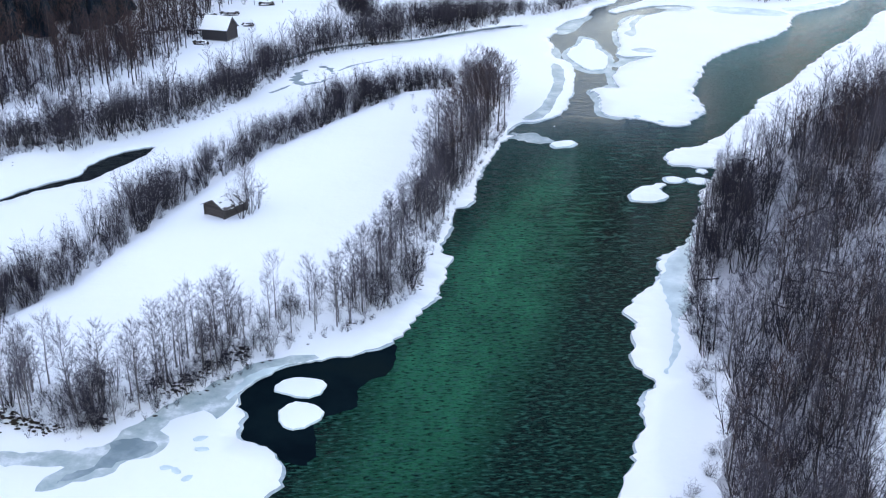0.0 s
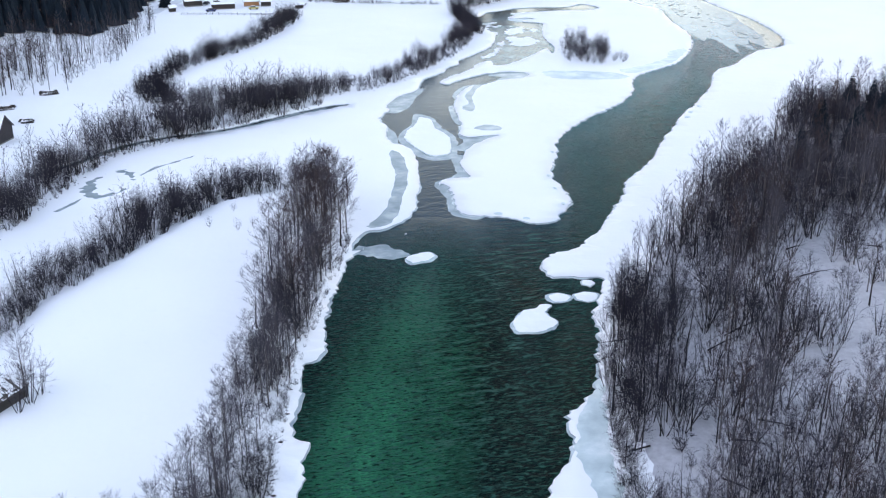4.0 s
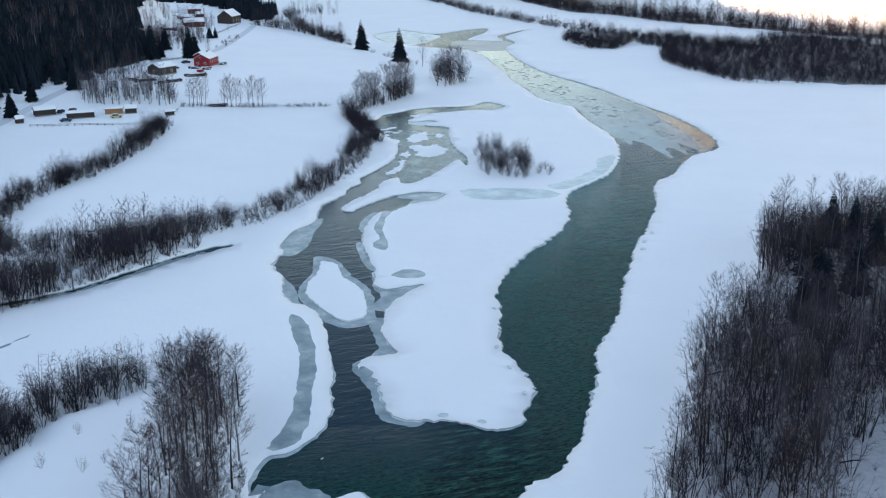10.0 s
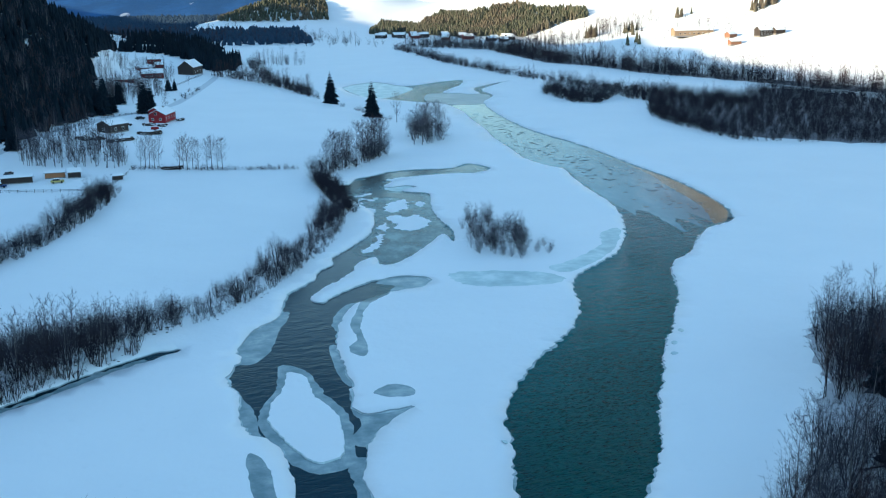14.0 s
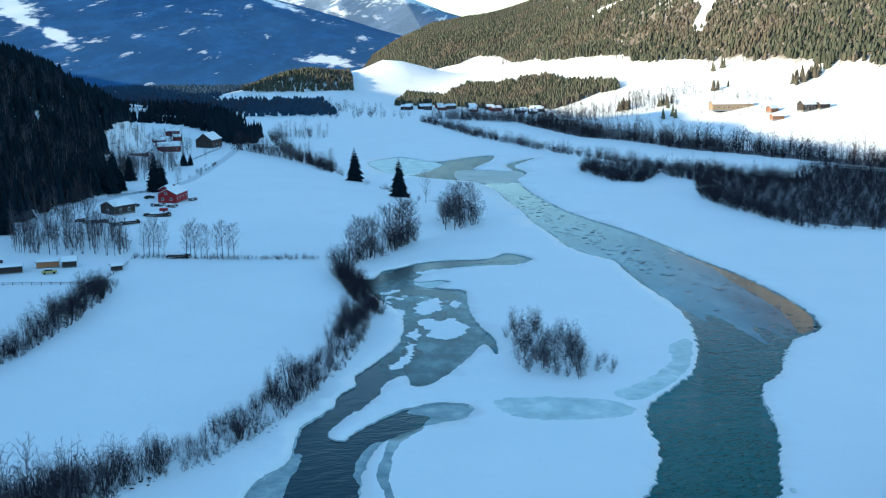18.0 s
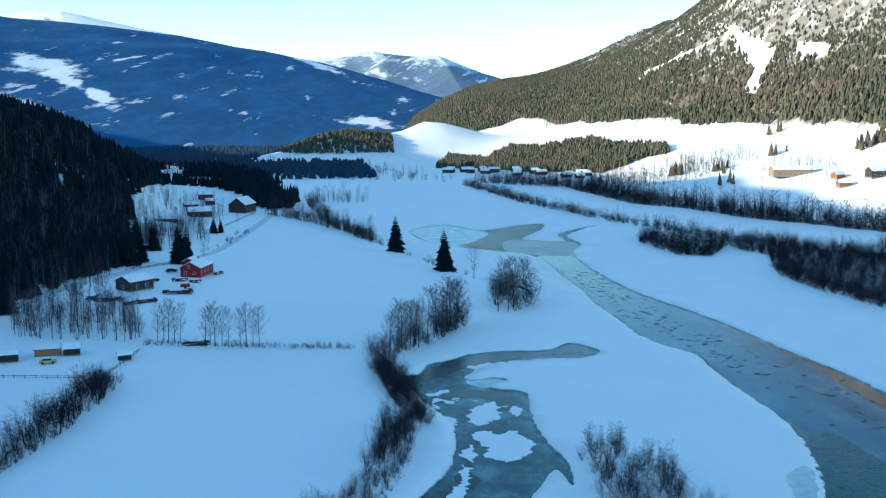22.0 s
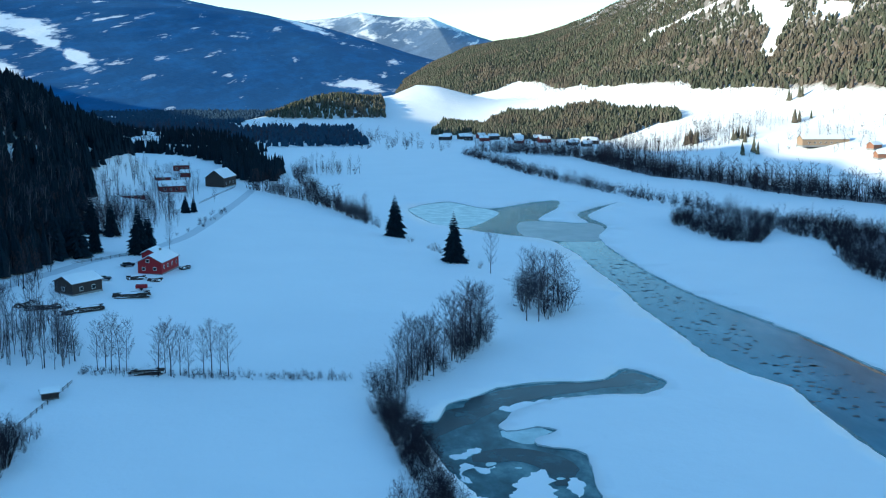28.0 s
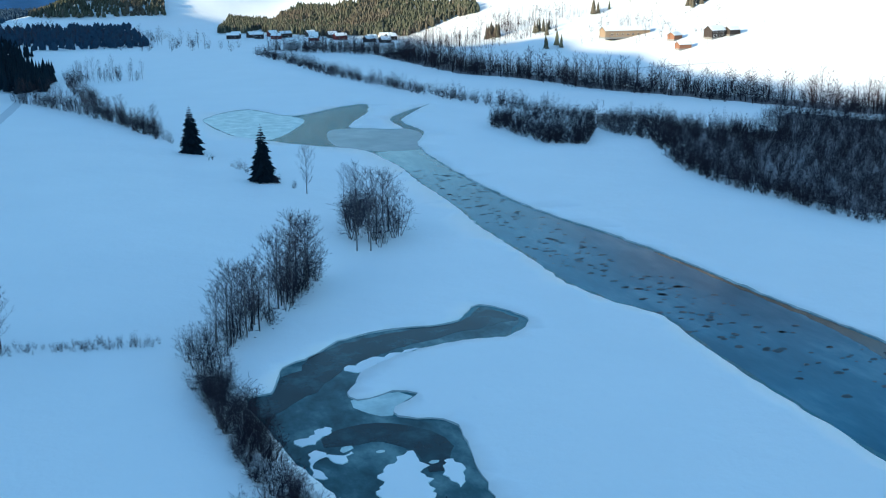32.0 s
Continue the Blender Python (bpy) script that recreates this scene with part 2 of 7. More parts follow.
def hill_floor_material():
    """Open snow below; heather, scree and bare rock with snow between them higher up."""
    m, tree, bsdf = material("hill_floor", 0.85)
    bsdf.inputs["Specular IOR Level"].default_value = 0.15
    vec = coords(tree)
    sep = tree.nodes.new("ShaderNodeSeparateXYZ")
    tree.links.new(vec, sep.inputs[0])

    def height(low, high):
        n = tree.nodes.new("ShaderNodeMapRange")
        n.inputs["From Min"].default_value, n.inputs["From Max"].default_value = low, high
        tree.links.new(sep.outputs["Z"], n.inputs["Value"])
        return n.outputs[0]

    def joined(a, b, how):
        n = tree.nodes.new("ShaderNodeMath")
        n.operation = how
        for k, v in enumerate((a, b)):
            if isinstance(v, float):
                n.inputs[k].default_value = v
            else:
                tree.links.new(v, n.inputs[k])
        return n.outputs[0]

    white = mixed(tree, noise_tex(tree, vec, 0.035, 3.0), (0.80, 0.82, 0.84), (0.88, 0.89, 0.90))
    brush = mixed(tree, noise_tex(tree, vec, 0.35, 5.0, 0.7), (0.085, 0.070, 0.055), (0.24, 0.195, 0.165))
    rock = mixed(tree, noise_tex(tree, vec, 0.12, 6.0, 0.72), (0.10, 0.09, 0.085), (0.34, 0.31, 0.29))
    ground = mixed(tree, height(85, 140), brush, rock)
    lying = ramp(tree, noise_tex(tree, vec, 0.045, 7.0, 0.72, (1.0, 1.0, 0.6)), [(0.53, (0, 0, 0)), (0.61, (0.9, 0.9, 0.9))])
    few = ramp(tree, noise_tex(tree, vec, 0.06, 6.0, 0.7), [(0.60, (0, 0, 0)), (0.68, (0.8, 0.8, 0.8))])
    ground = mixed(tree, mixed(tree, height(95, 150), few, lying), ground, white)
    edge = joined(height(38, 72), joined(noise_tex(tree, vec, 0.03, 6.0, 0.7), 0.5, "SUBTRACT"), "ADD")
    cover = ramp(tree, edge, [(0.34, (0, 0, 0)), (0.62, (1, 1, 1))])
    tree.links.new(mixed(tree, cover, white, ground), bsdf.inputs["Base Color"])
    bumped(tree, bsdf, noise_tex(tree, vec, 0.25, 6.0, 0.7), 0.7, 1.6)
    return m


HILL_FLOOR = hill_floor_material()
# snow under the woods: litter and brush, with the trees' shade painted in
SHADED_LITTER_SNOW = speckled("shaded_litter_snow", (0.15, 0.14, 0.15), (0.74, 0.74, 0.77), 0.9, 0.8, 0.6, distance=0.2)
SHADED_BRUSH = speckled("shaded_brush_snow", (0.05, 0.045, 0.05), (0.38, 0.37, 0.40), 0.35, 0.85, 0.6, distance=0.4)
RIVER_BED = speckled("river_bed", (0.03, 0.035, 0.03), (0.09, 0.09, 0.075), 0.8, 0.9)
BARK_DARK = speckled("dark_bark", (0.016, 0.014, 0.016), (0.045, 0.038, 0.040), 5, 0.9, 0.3, 0.35, stretch=(3, 3, 0.6), gloss=0.06)
BARK_BIRCH = speckled("birch_bark", (0.07, 0.062, 0.062), (0.26, 0.245, 0.24), 4, 0.8, 0.3, 0.3, stretch=(0.7, 0.7, 3.0), gloss=0.06)
TWIG_BROWN = speckled("brown_twigs", (0.020, 0.0185, 0.026), (0.050, 0.0455, 0.060), 2, 0.9, 0.1, 0.3, gloss=0.06)
TWIG_RED = speckled("reddish_twigs", (0.038, 0.026, 0.027), (0.085, 0.060, 0.060), 2, 0.9, 0.1, 0.3, gloss=0.06)
TWIG_VIOLET = speckled("violet_twigs", (0.026, 0.022, 0.036), (0.062, 0.054, 0.080), 2, 0.9, 0.1, 0.3, gloss=0.06)
TWIG_GREY = speckled("frosted_twigs", (0.042, 0.039, 0.050), (0.105, 0.098, 0.118), 2, 0.9, 0.1, 0.3, gloss=0.06)
# far conifers: the blue of distant haze is mixed into the needle colour
HAZY_SPRUCE = speckled("hazy_conifers", (0.018, 0.036, 0.066), (0.045, 0.075, 0.12), 0.05, 0.85, 0.2, gloss=0.06)
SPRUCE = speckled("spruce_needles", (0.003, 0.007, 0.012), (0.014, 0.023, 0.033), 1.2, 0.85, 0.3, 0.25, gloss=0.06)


def pine_material():
    """Needles of a whole hillside: each tree has its own shade, and whole stands turn brown or grey."""
    m, tree, bsdf = material("pine_needles", 0.85)
    bsdf.inputs["Specular IOR Level"].default_value = 0.1
    vec = coords(tree)
    one = tree.nodes.new("ShaderNodeNewGeometry").outputs["Random Per Island"]
    col = ramp(tree, one, [(0.0, (0.050, 0.056, 0.040)), (0.5, (0.070, 0.077, 0.056)), (0.88, (0.096, 0.100, 0.074)), (1.0, (0.135, 0.112, 0.092))])
    stand = ramp(tree, noise_tex(tree, vec, 0.016, 4.0, 0.6), [(0.48, (0, 0, 0)), (0.66, (0.75, 0.75, 0.75))])
    col = mixed(tree, stand, col, (0.115, 0.092, 0.075))
    tree.links.new(col, bsdf.inputs["Base Color"])
    bumped(tree, bsdf, noise_tex(tree, vec, 1.2, 5.0), 0.4, 0.3)
    return m


PINE = pine_material()


# ---- mesh tools ----
def mesh_of(name, verts, tris, mats, which=None, smooth=False):
    """A mesh of triangles from arrays of places and corners."""
    verts, tris = np.asarray(verts, np.float32).reshape(-1, 3), np.asarray(tris, np.int32).reshape(-1, 3)
    me = bpy.data.meshes.new(name)
    me.vertices.add(len(verts))
    me.vertices.foreach_set("co", verts.ravel())
    me.loops.add(tris.size)
    me.loops.foreach_set("vertex_index", tris.ravel())
    me.polygons.add(len(tris))
    me.polygons.foreach_set("loop_start", np.arange(0, tris.size, 3, dtype=np.int32))
    me.polygons.foreach_set("use_smooth", np.full(len(tris), smooth))
    for m in mats:
        me.materials.append(m)
    if which is not None:
        me.polygons.foreach_set("material_index", np.asarray(which, np.int32))
    me.update(calc_edges=True)
    me.validate()
    return me


def put(name, me, parent=None, label="", m=None):
    ob = new(name, me)
    if parent:
        ob.parent = parent
    if m is not None:
        ob.matrix_basis = m
    if label:
        ob["label"] = label
    return ob


def part(name, bm, mat, parent, label=""):
    """Links a bmesh as one mesh under a thing or a part."""
    me = bpy.data.meshes.new(name)
    bm.to_mesh(me)
    bm.free()
    for one in mat if isinstance(mat, (list, tuple)) else [mat]:
        me.materials.append(one)
    return put(name, me, parent, label)


def smooth01(v):
    v = np.clip(v, 0.0, 1.0)
    return v * v * (3 - 2 * v)


def rough_noise(x, y, scale, seed=0, octaves=3):
    """Soft value noise in -1..1 for arrays of places."""
    x, y = np.asarray(x, float) / scale, np.asarray(y, float) / scale
    total, weight = np.zeros_like(x), 0.0
    for k in range(octaves):
        ix, iy = np.floor(x).astype(np.int64), np.floor(y).astype(np.int64)
        fx, fy = smooth01(x - ix), smooth01(y - iy)

        def cell(a, b):
            n = (a * 374761393 + b * 668265263 + (seed + k) * 144269504) & 0x7FFFFFFF
            n = ((n ^ (n >> 13)) * 1274126177) & 0x7FFFFFFF
            return ((n ^ (n >> 16)) & 0xFFFF) / 32767.5 - 1.0

        v = (cell(ix, iy) * (1 - fx) + cell(ix + 1, iy) * fx) * (1 - fy) + (cell(ix, iy + 1) * (1 - fx) + cell(ix + 1, iy + 1) * fx) * fy
        total += v * 0.5**k
        weight += 0.5**k
        x, y = x * 2.03 + 7.1, y * 2.03 + 3.7
    return total / weight


def inside(poly, x, y):
    x, y = np.asarray(x, float), np.asarray(y, float)
    hit = np.zeros(x.shape, bool)
    for (x0, y0), (x1, y1) in zip(poly, [*poly[1:], poly[0]]):
        if y0 != y1:
            hit ^= ((y0 > y) != (y1 > y)) & (x < (x1 - x0) * (y - y0) / (y1 - y0) + x0)
    return hit


def off_line(line, x, y, closed=False):
    """The distance of places from a line of points."""
    x, y = np.asarray(x, float), np.asarray(y, float)
    best = np.full(x.shape, 1e9)
    for (x0, y0), (x1, y1) in zip(line, [*line[1:], line[0]] if closed else line[1:]):
        dx, dy = x1 - x0, y1 - y0
        u = np.clip(((x - x0) * dx + (y - y0) * dy) / (dx * dx + dy * dy + 1e-9), 0, 1)
        best = np.minimum(best, np.hypot(x - x0 - u * dx, y - y0 - u * dy))
    return best


def depth_in(poly, x, y):
    """How far places lie within a closed outline; negative outside."""
    return np.where(inside(poly, x, y), 1, -1) * off_line(poly, x, y, True)


def shore(points, step=0.9, rough=0.35, seed=0, closed=True, far_step=2.6):
    """A natural outline through control points: a soft curve, broken by small bays and teeth."""
    out, n = [], len(points)
    rng = random.Random(seed)
    for i in range(n if closed else n - 1):
        p0, p1, p2, p3 = (Vector(points[(i + k) % n if closed else min(max(i + k, 0), n - 1)]) for k in (-1, 0, 1, 2))
        long = (p2 - p1).length
        count = max(1, int(long / (step if p1.y < 420 else far_step)))
        for k in range(count):
            u = k / count
            a, b = p1, p2
            ta, tb = (p2 - p0) * 0.28, (p3 - p1) * 0.28
            ta, tb = (t * min(1.0, long / max(t.length, 1e-6)) for t in (ta, tb))
            h1, h2, h3, h4 = 2 * u**3 - 3 * u * u + 1, -2 * u**3 + 3 * u * u, u**3 - 2 * u * u + u, u**3 - u * u
            c = a * h1 + b * h2 + ta * h3 * 1.6 + tb * h4 * 1.6
            away = Vector((-(p2 - p1).y, (p2 - p1).x)).normalized()
            wob = 0.6 * noise.noise(Vector((c.x * 0.3, c.y * 0.3, seed * 3.1))) + 0.6 * noise.noise(Vector((c.x * 0.8, c.y * 0.8, seed * 1.7)))
            c = c + away * rough * (1.9 * wob + rng.uniform(-0.6, 0.6))
            out.append((c.x, c.y))
    return out


def loft(outline, low, high, name, mats, slope=0.0, dome=0.0):
    """A slab with an uneven outline: a top, sides and no bottom that could be seen."""
    n = len(outline)
    cx, cy = sum(p[0] for p in outline) / n, sum(p[1] for p in outline) / n
    pts = [Vector(p) for p in outline]
    edges = [(i, (i + 1) % n) for i in range(n)]
    extra = []
    lo, hi = Vector((min(p[0] for p in outline), min(p[1] for p in outline))), Vector((max(p[0] for p in outline), max(p[1] for p in outline)))
    gap = max(1.2, (hi - lo).length / 22)
    gx, gy = np.meshgrid(np.arange(lo.x, hi.x, gap), np.arange(lo.y, hi.y, gap))
    keep = depth_in(outline, gx.ravel(), gy.ravel()) > gap * 0.45
    extra = [Vector(p) for p in np.stack([gx.ravel()[keep], gy.ravel()[keep]], 1).tolist()]
    v2, _, f2, *_ = mathutils_geometry.delaunay_2d_cdt(pts + extra, edges, [], 0, 1e-4)
    v = np.array([tuple(p) for p in v2])
    f = np.array([list(t) for t in f2 if len(t) == 3])
    mid = v[f].mean(1)
    f = f[inside(outline, mid[:, 0], mid[:, 1])]
    ins = np.maximum(off_line(outline, v[:, 0], v[:, 1], True), 0)
    top = high + dome * smooth01(ins / max(0.25 * (hi - lo).length, 0.5)) + 0.12 * high * rough_noise(v[:, 0], v[:, 1], 2.2, 5)
    verts = [np.c_[v, top]]
    ring, base = np.array(outline), len(v)
    out = ring + (ring - (cx, cy)) / np.maximum(np.linalg.norm(ring - (cx, cy), axis=1, keepdims=True), 0.1) * slope
    near = np.array([int(np.argmin((v[:, 0] - x) ** 2 + (v[:, 1] - y) ** 2)) for x, y in outline])
    verts.append(np.c_[out, np.full(n, low)])
    side = []
    for i in range(n):
        j = (i + 1) % n
        side += [(near[i], base + i, base + j), (near[i], base + j, near[j])]
    tris = np.concatenate([f, np.array(side)])
    return mesh_of(name, np.concatenate(verts), tris, mats, np.r_[np.zeros(len(f)), np.full(len(side), len(mats) - 1)])


# ---- plan of the valley: water ----
RIVER_LEFT = [(-42, -60), (-39, 20), (-36, 65), (-33.8, 85.6), (-33.2, 88.7), (-34.9, 92.6), (-37.6, 94.9), (-40, 95.1), (-41.4, 97.8),
              (-41.7, 100.8), (-43.5, 102), (-43.5, 105.7), (-42, 109.8), (-37.9, 113.7), (-32.6, 116.6), (-27.5, 121.6), (-26, 129.5),
              (-24.3, 136.2), (-24.4, 142.1), (-24.8, 149.4), (-26.7, 152.5), (-26.6, 163.4), (-27.2, 170), (-25.1, 173.1),
              (-25.2, 188.2), (-24.7, 196.7), (-22, 214)]
MID_ICE = [(-12, 226), (-6.6, 252.2), (-4.2, 245.9), (-3.3, 234.7), (1, 232.2), (7.6, 229.9), (11.6, 227), (15.8, 229.2), (19.8, 240.9),
           (19, 248.3), (17.8, 256.4), (18.9, 264.6), (21.1, 274.6), (22.2, 283.8), (26.2, 294.9), (34.6, 310), (43.7, 322.2),
           (50.4, 336.9), (54.2, 354.6), (59.7, 363.8), (72.4, 378.3), (80.9, 395.9), (88, 420)]
UPPER_LEFT = [(90, 437), (90, 450), (90.2, 461), (90.6, 475.8), (91.8, 488), (91.5, 496), (87.4, 504.4), (83.8, 520), (83.9, 536.6),
              (84, 554), (83.6, 573), (85.5, 601.6), (85.5, 631.4), (87, 666.5), (83, 698), (69, 713), (54.7, 729.7), (41, 753),
              (36, 800), (58.5, 826), (76, 797), (103.5, 820), (117.4, 824), (110, 795), (92, 756), (100, 747), (112, 743)]
UPPER_RIGHT = [(115.7, 775), (145, 812), (147, 815), (119, 767), (118.2, 732.5), (106.5, 702.7), (103.3, 672), (102.9, 625), (105.6, 587),
               (113.2, 551), (117, 522), (119, 500), (122, 476), (123.5, 458), (122.5, 425), (117, 406.3), (105.4, 397.6), (90.3, 374.5),
               (81.9, 364.6), (76, 346)]
RIVER_RIGHT = [(70.4, 332.8), (64, 319), (59, 309.5), (54, 298), (48.5, 285.5), (42, 268), (33.5, 252), (31.2, 243), (24.7, 227.2),
               (18.4, 214.9), (13.3, 211.1), (10.9, 207.3), (11.2, 201), (19.5, 200), (18, 192), (15.8, 184), (16.3, 180), (14.9, 172),
               (12.7, 161.5), (8.5, 155), (8.3, 147.6), (5.8, 142.2), (3.3, 136.2), (4.2, 132), (4.6, 120.9), (7.1, 115.6), (6, 112.7),
               (4.7, 100.4), (3.2, 91.9), (0, 60), (-5, 0), (-8, -60)]
SIDE_ARM = [(-23, 214), (-21.3, 223.9), (-17.6, 225.2), (-12.8, 232.9), (-11.3, 246.5), (-11.3, 263), (-12.4, 277), (-15.2, 284),
            (-17.8, 285.8), (-19.3, 291.9), (-19.9, 302.6), (-21.5, 306.3), (-21.8, 311.7), (-19.4, 320.8), (-20.5, 322.7),
            (-17.8, 334.7), (-12.4, 343.5), (-10.2, 358.4), (-3.8, 369.3), (1, 380.6), (6, 378)]
SIDE_BACK = [(4.7, 372.7), (0.1, 365.9), (-5.2, 355), (-2.8, 351.4), (0.7, 356.1), (8, 364.3), (15.3, 367.9), (22.7, 366.3), (20.9, 359.1),
             (12.5, 356), (4, 348.6), (0, 336.9), (-1.7, 324.1), (-1.2, 312.3), (-0.2, 301.5), (-1.2, 293.5), (1, 290.5), (4.9, 291),
             (8.7, 291.6), (4.5, 287.3), (0.4, 279.8), (-1.2, 272), (-1.5, 264), (0.2, 257.6), (-5, 256.5), (-7, 252), (-8, 236), (-14, 222)]
LAKE = [(-3.1, 373.7), (1.4, 381.6), (1.8, 387.7), (8.8, 400.2), (14.5, 414.8), (16.9, 437), (12.4, 456), (10.5, 468), (9, 480.5),
        (13.3, 481.5), (17, 491.8), (22.7, 495.5), (29, 501.4), (38.6, 504.5), (52, 504.2), (61, 513), (66.8, 501.7), (60.2, 493.8),
        (52, 494.2), (40.4, 492), (30, 485.9), (25, 476), (27.9, 473.9), (32.2, 476), (35.8, 473.5), (30.8, 469.4), (30.3, 466.2),
        (37.4, 461.5), (36.9, 452.6), (36, 445.5), (35, 438), (34.8, 428), (36, 417), (36.3, 408), (34.5, 398), (32.8, 406.3),
        (25, 391.5), (16.7, 379.6), (13.1, 379.2), (12.4, 386.4), (8.4, 383), (4.7, 373), (0.1, 366)]
STREAM = [(-116, 152), (-109, 161), (-106.2, 166.6), (-103, 170.4), (-99.8, 174.4), (-99.4, 180), (-98.2, 184.6), (-96.8, 189), (-94.6, 194)]
STREAM_NORTH = [(-98, 262), (-91.6, 270.6), (-84.3, 284.7), (-74.4, 294), (-62.6, 299.5), (-52.5, 308.6), (-44.5, 317), (-36, 324), (-31, 327)]


def ribbon(line, widths):
    left, right = [], []
    for i, p in enumerate(line):
        a, b = Vector(line[max(i - 1, 0)]), Vector(line[min(i + 1, len(line) - 1)])
        n = Vector((-(b - a).y, (b - a).x)).normalized() * widths[i] * 0.5
        left.append((p[0] + n.x, p[1] + n.y))
        right.append((p[0] - n.x, p[1] - n.y))
    return left + right[::-1]


SHORES = [shore(RIVER_LEFT + MID_ICE + UPPER_LEFT + UPPER_RIGHT + RIVER_RIGHT, 0.75, 0.45, 1), shore(SIDE_ARM + SIDE_BACK, seed=2, rough=0.3),
          shore(LAKE, seed=3, rough=0.3, far_step=1.6), shore(ribbon(STREAM, [0.8, 1.4, 2.2, 3.4, 4.2, 6.2, 6.6, 5.6, 0.8]), seed=4, rough=0.3),
          shore(ribbon(STREAM_NORTH, [1.5, 2.2, 2.4, 2.2, 2.4, 3.0, 2.6, 3.0, 1.0]), seed=5, rough=0.3)]

# ---- the alder forest on the river bank ----
FOREST = [(13.5, 60), (13.8, 92), (14.8, 105), (16, 121), (15, 133), (16, 150), (17.5, 165), (20, 180), (26, 196), (32, 211), (40, 224), (46, 241), (57, 253), (66, 268),
          (78, 286), (87, 309), (105, 320), (132, 322), (118, 295), (95, 248), (73, 200), (51, 150), (31, 105), (26, 60)]

RIGHT_WOODS = [(156, 752), (147, 733), (151.5, 686), (166, 678), (184, 708), (189, 690), (194, 679), (183, 652), (172, 618), (174, 582), (180, 540), (250, 510), (300, 600), (330, 660), (290, 735), (247, 690), (205, 735), (170, 757)]
WOODS_FLOOR = [(192, 650), (181, 616), (184, 584), (190, 548), (246, 520), (290, 604), (316, 660), (288, 722), (248, 680), (212, 716), (204, 676)]
STRIP2 = [(122, 1165), (193, 1098), (203, 950), (229, 900), (245, 838), (266, 800), (300, 735), (330, 680)]

# ---- patches of bare ice and trodden snow in the white sheet: outline, then the slot of the ground's material ----
# snow slides and clearings on the sunlit hill
GULLIES = [
    [(490, 1512), (497, 1498), (492, 1440), (494, 1400), (489, 1350), (465, 1330), (455, 1318), (450, 1345), (468, 1368), (474, 1410), (480, 1455)],
    [(492, 1322), (508, 1300), (512, 1268), (500, 1262), (492, 1290)],
    [(440, 1690), (452, 1655), (468, 1590), (486, 1525), (478, 1520), (456, 1580), (440, 1640), (428, 1680)],
    [(500, 1760), (522, 1690), (545, 1620), (540, 1610), (512, 1680), (494, 1745)],
]
ROAD = [(-126, 488), (-121.5, 509), (-115.8, 534), (-107, 557), (-91, 600), (-82, 628), (-70, 653), (-59, 694), (-50, 800), (-44.5, 891), (-42, 960)]
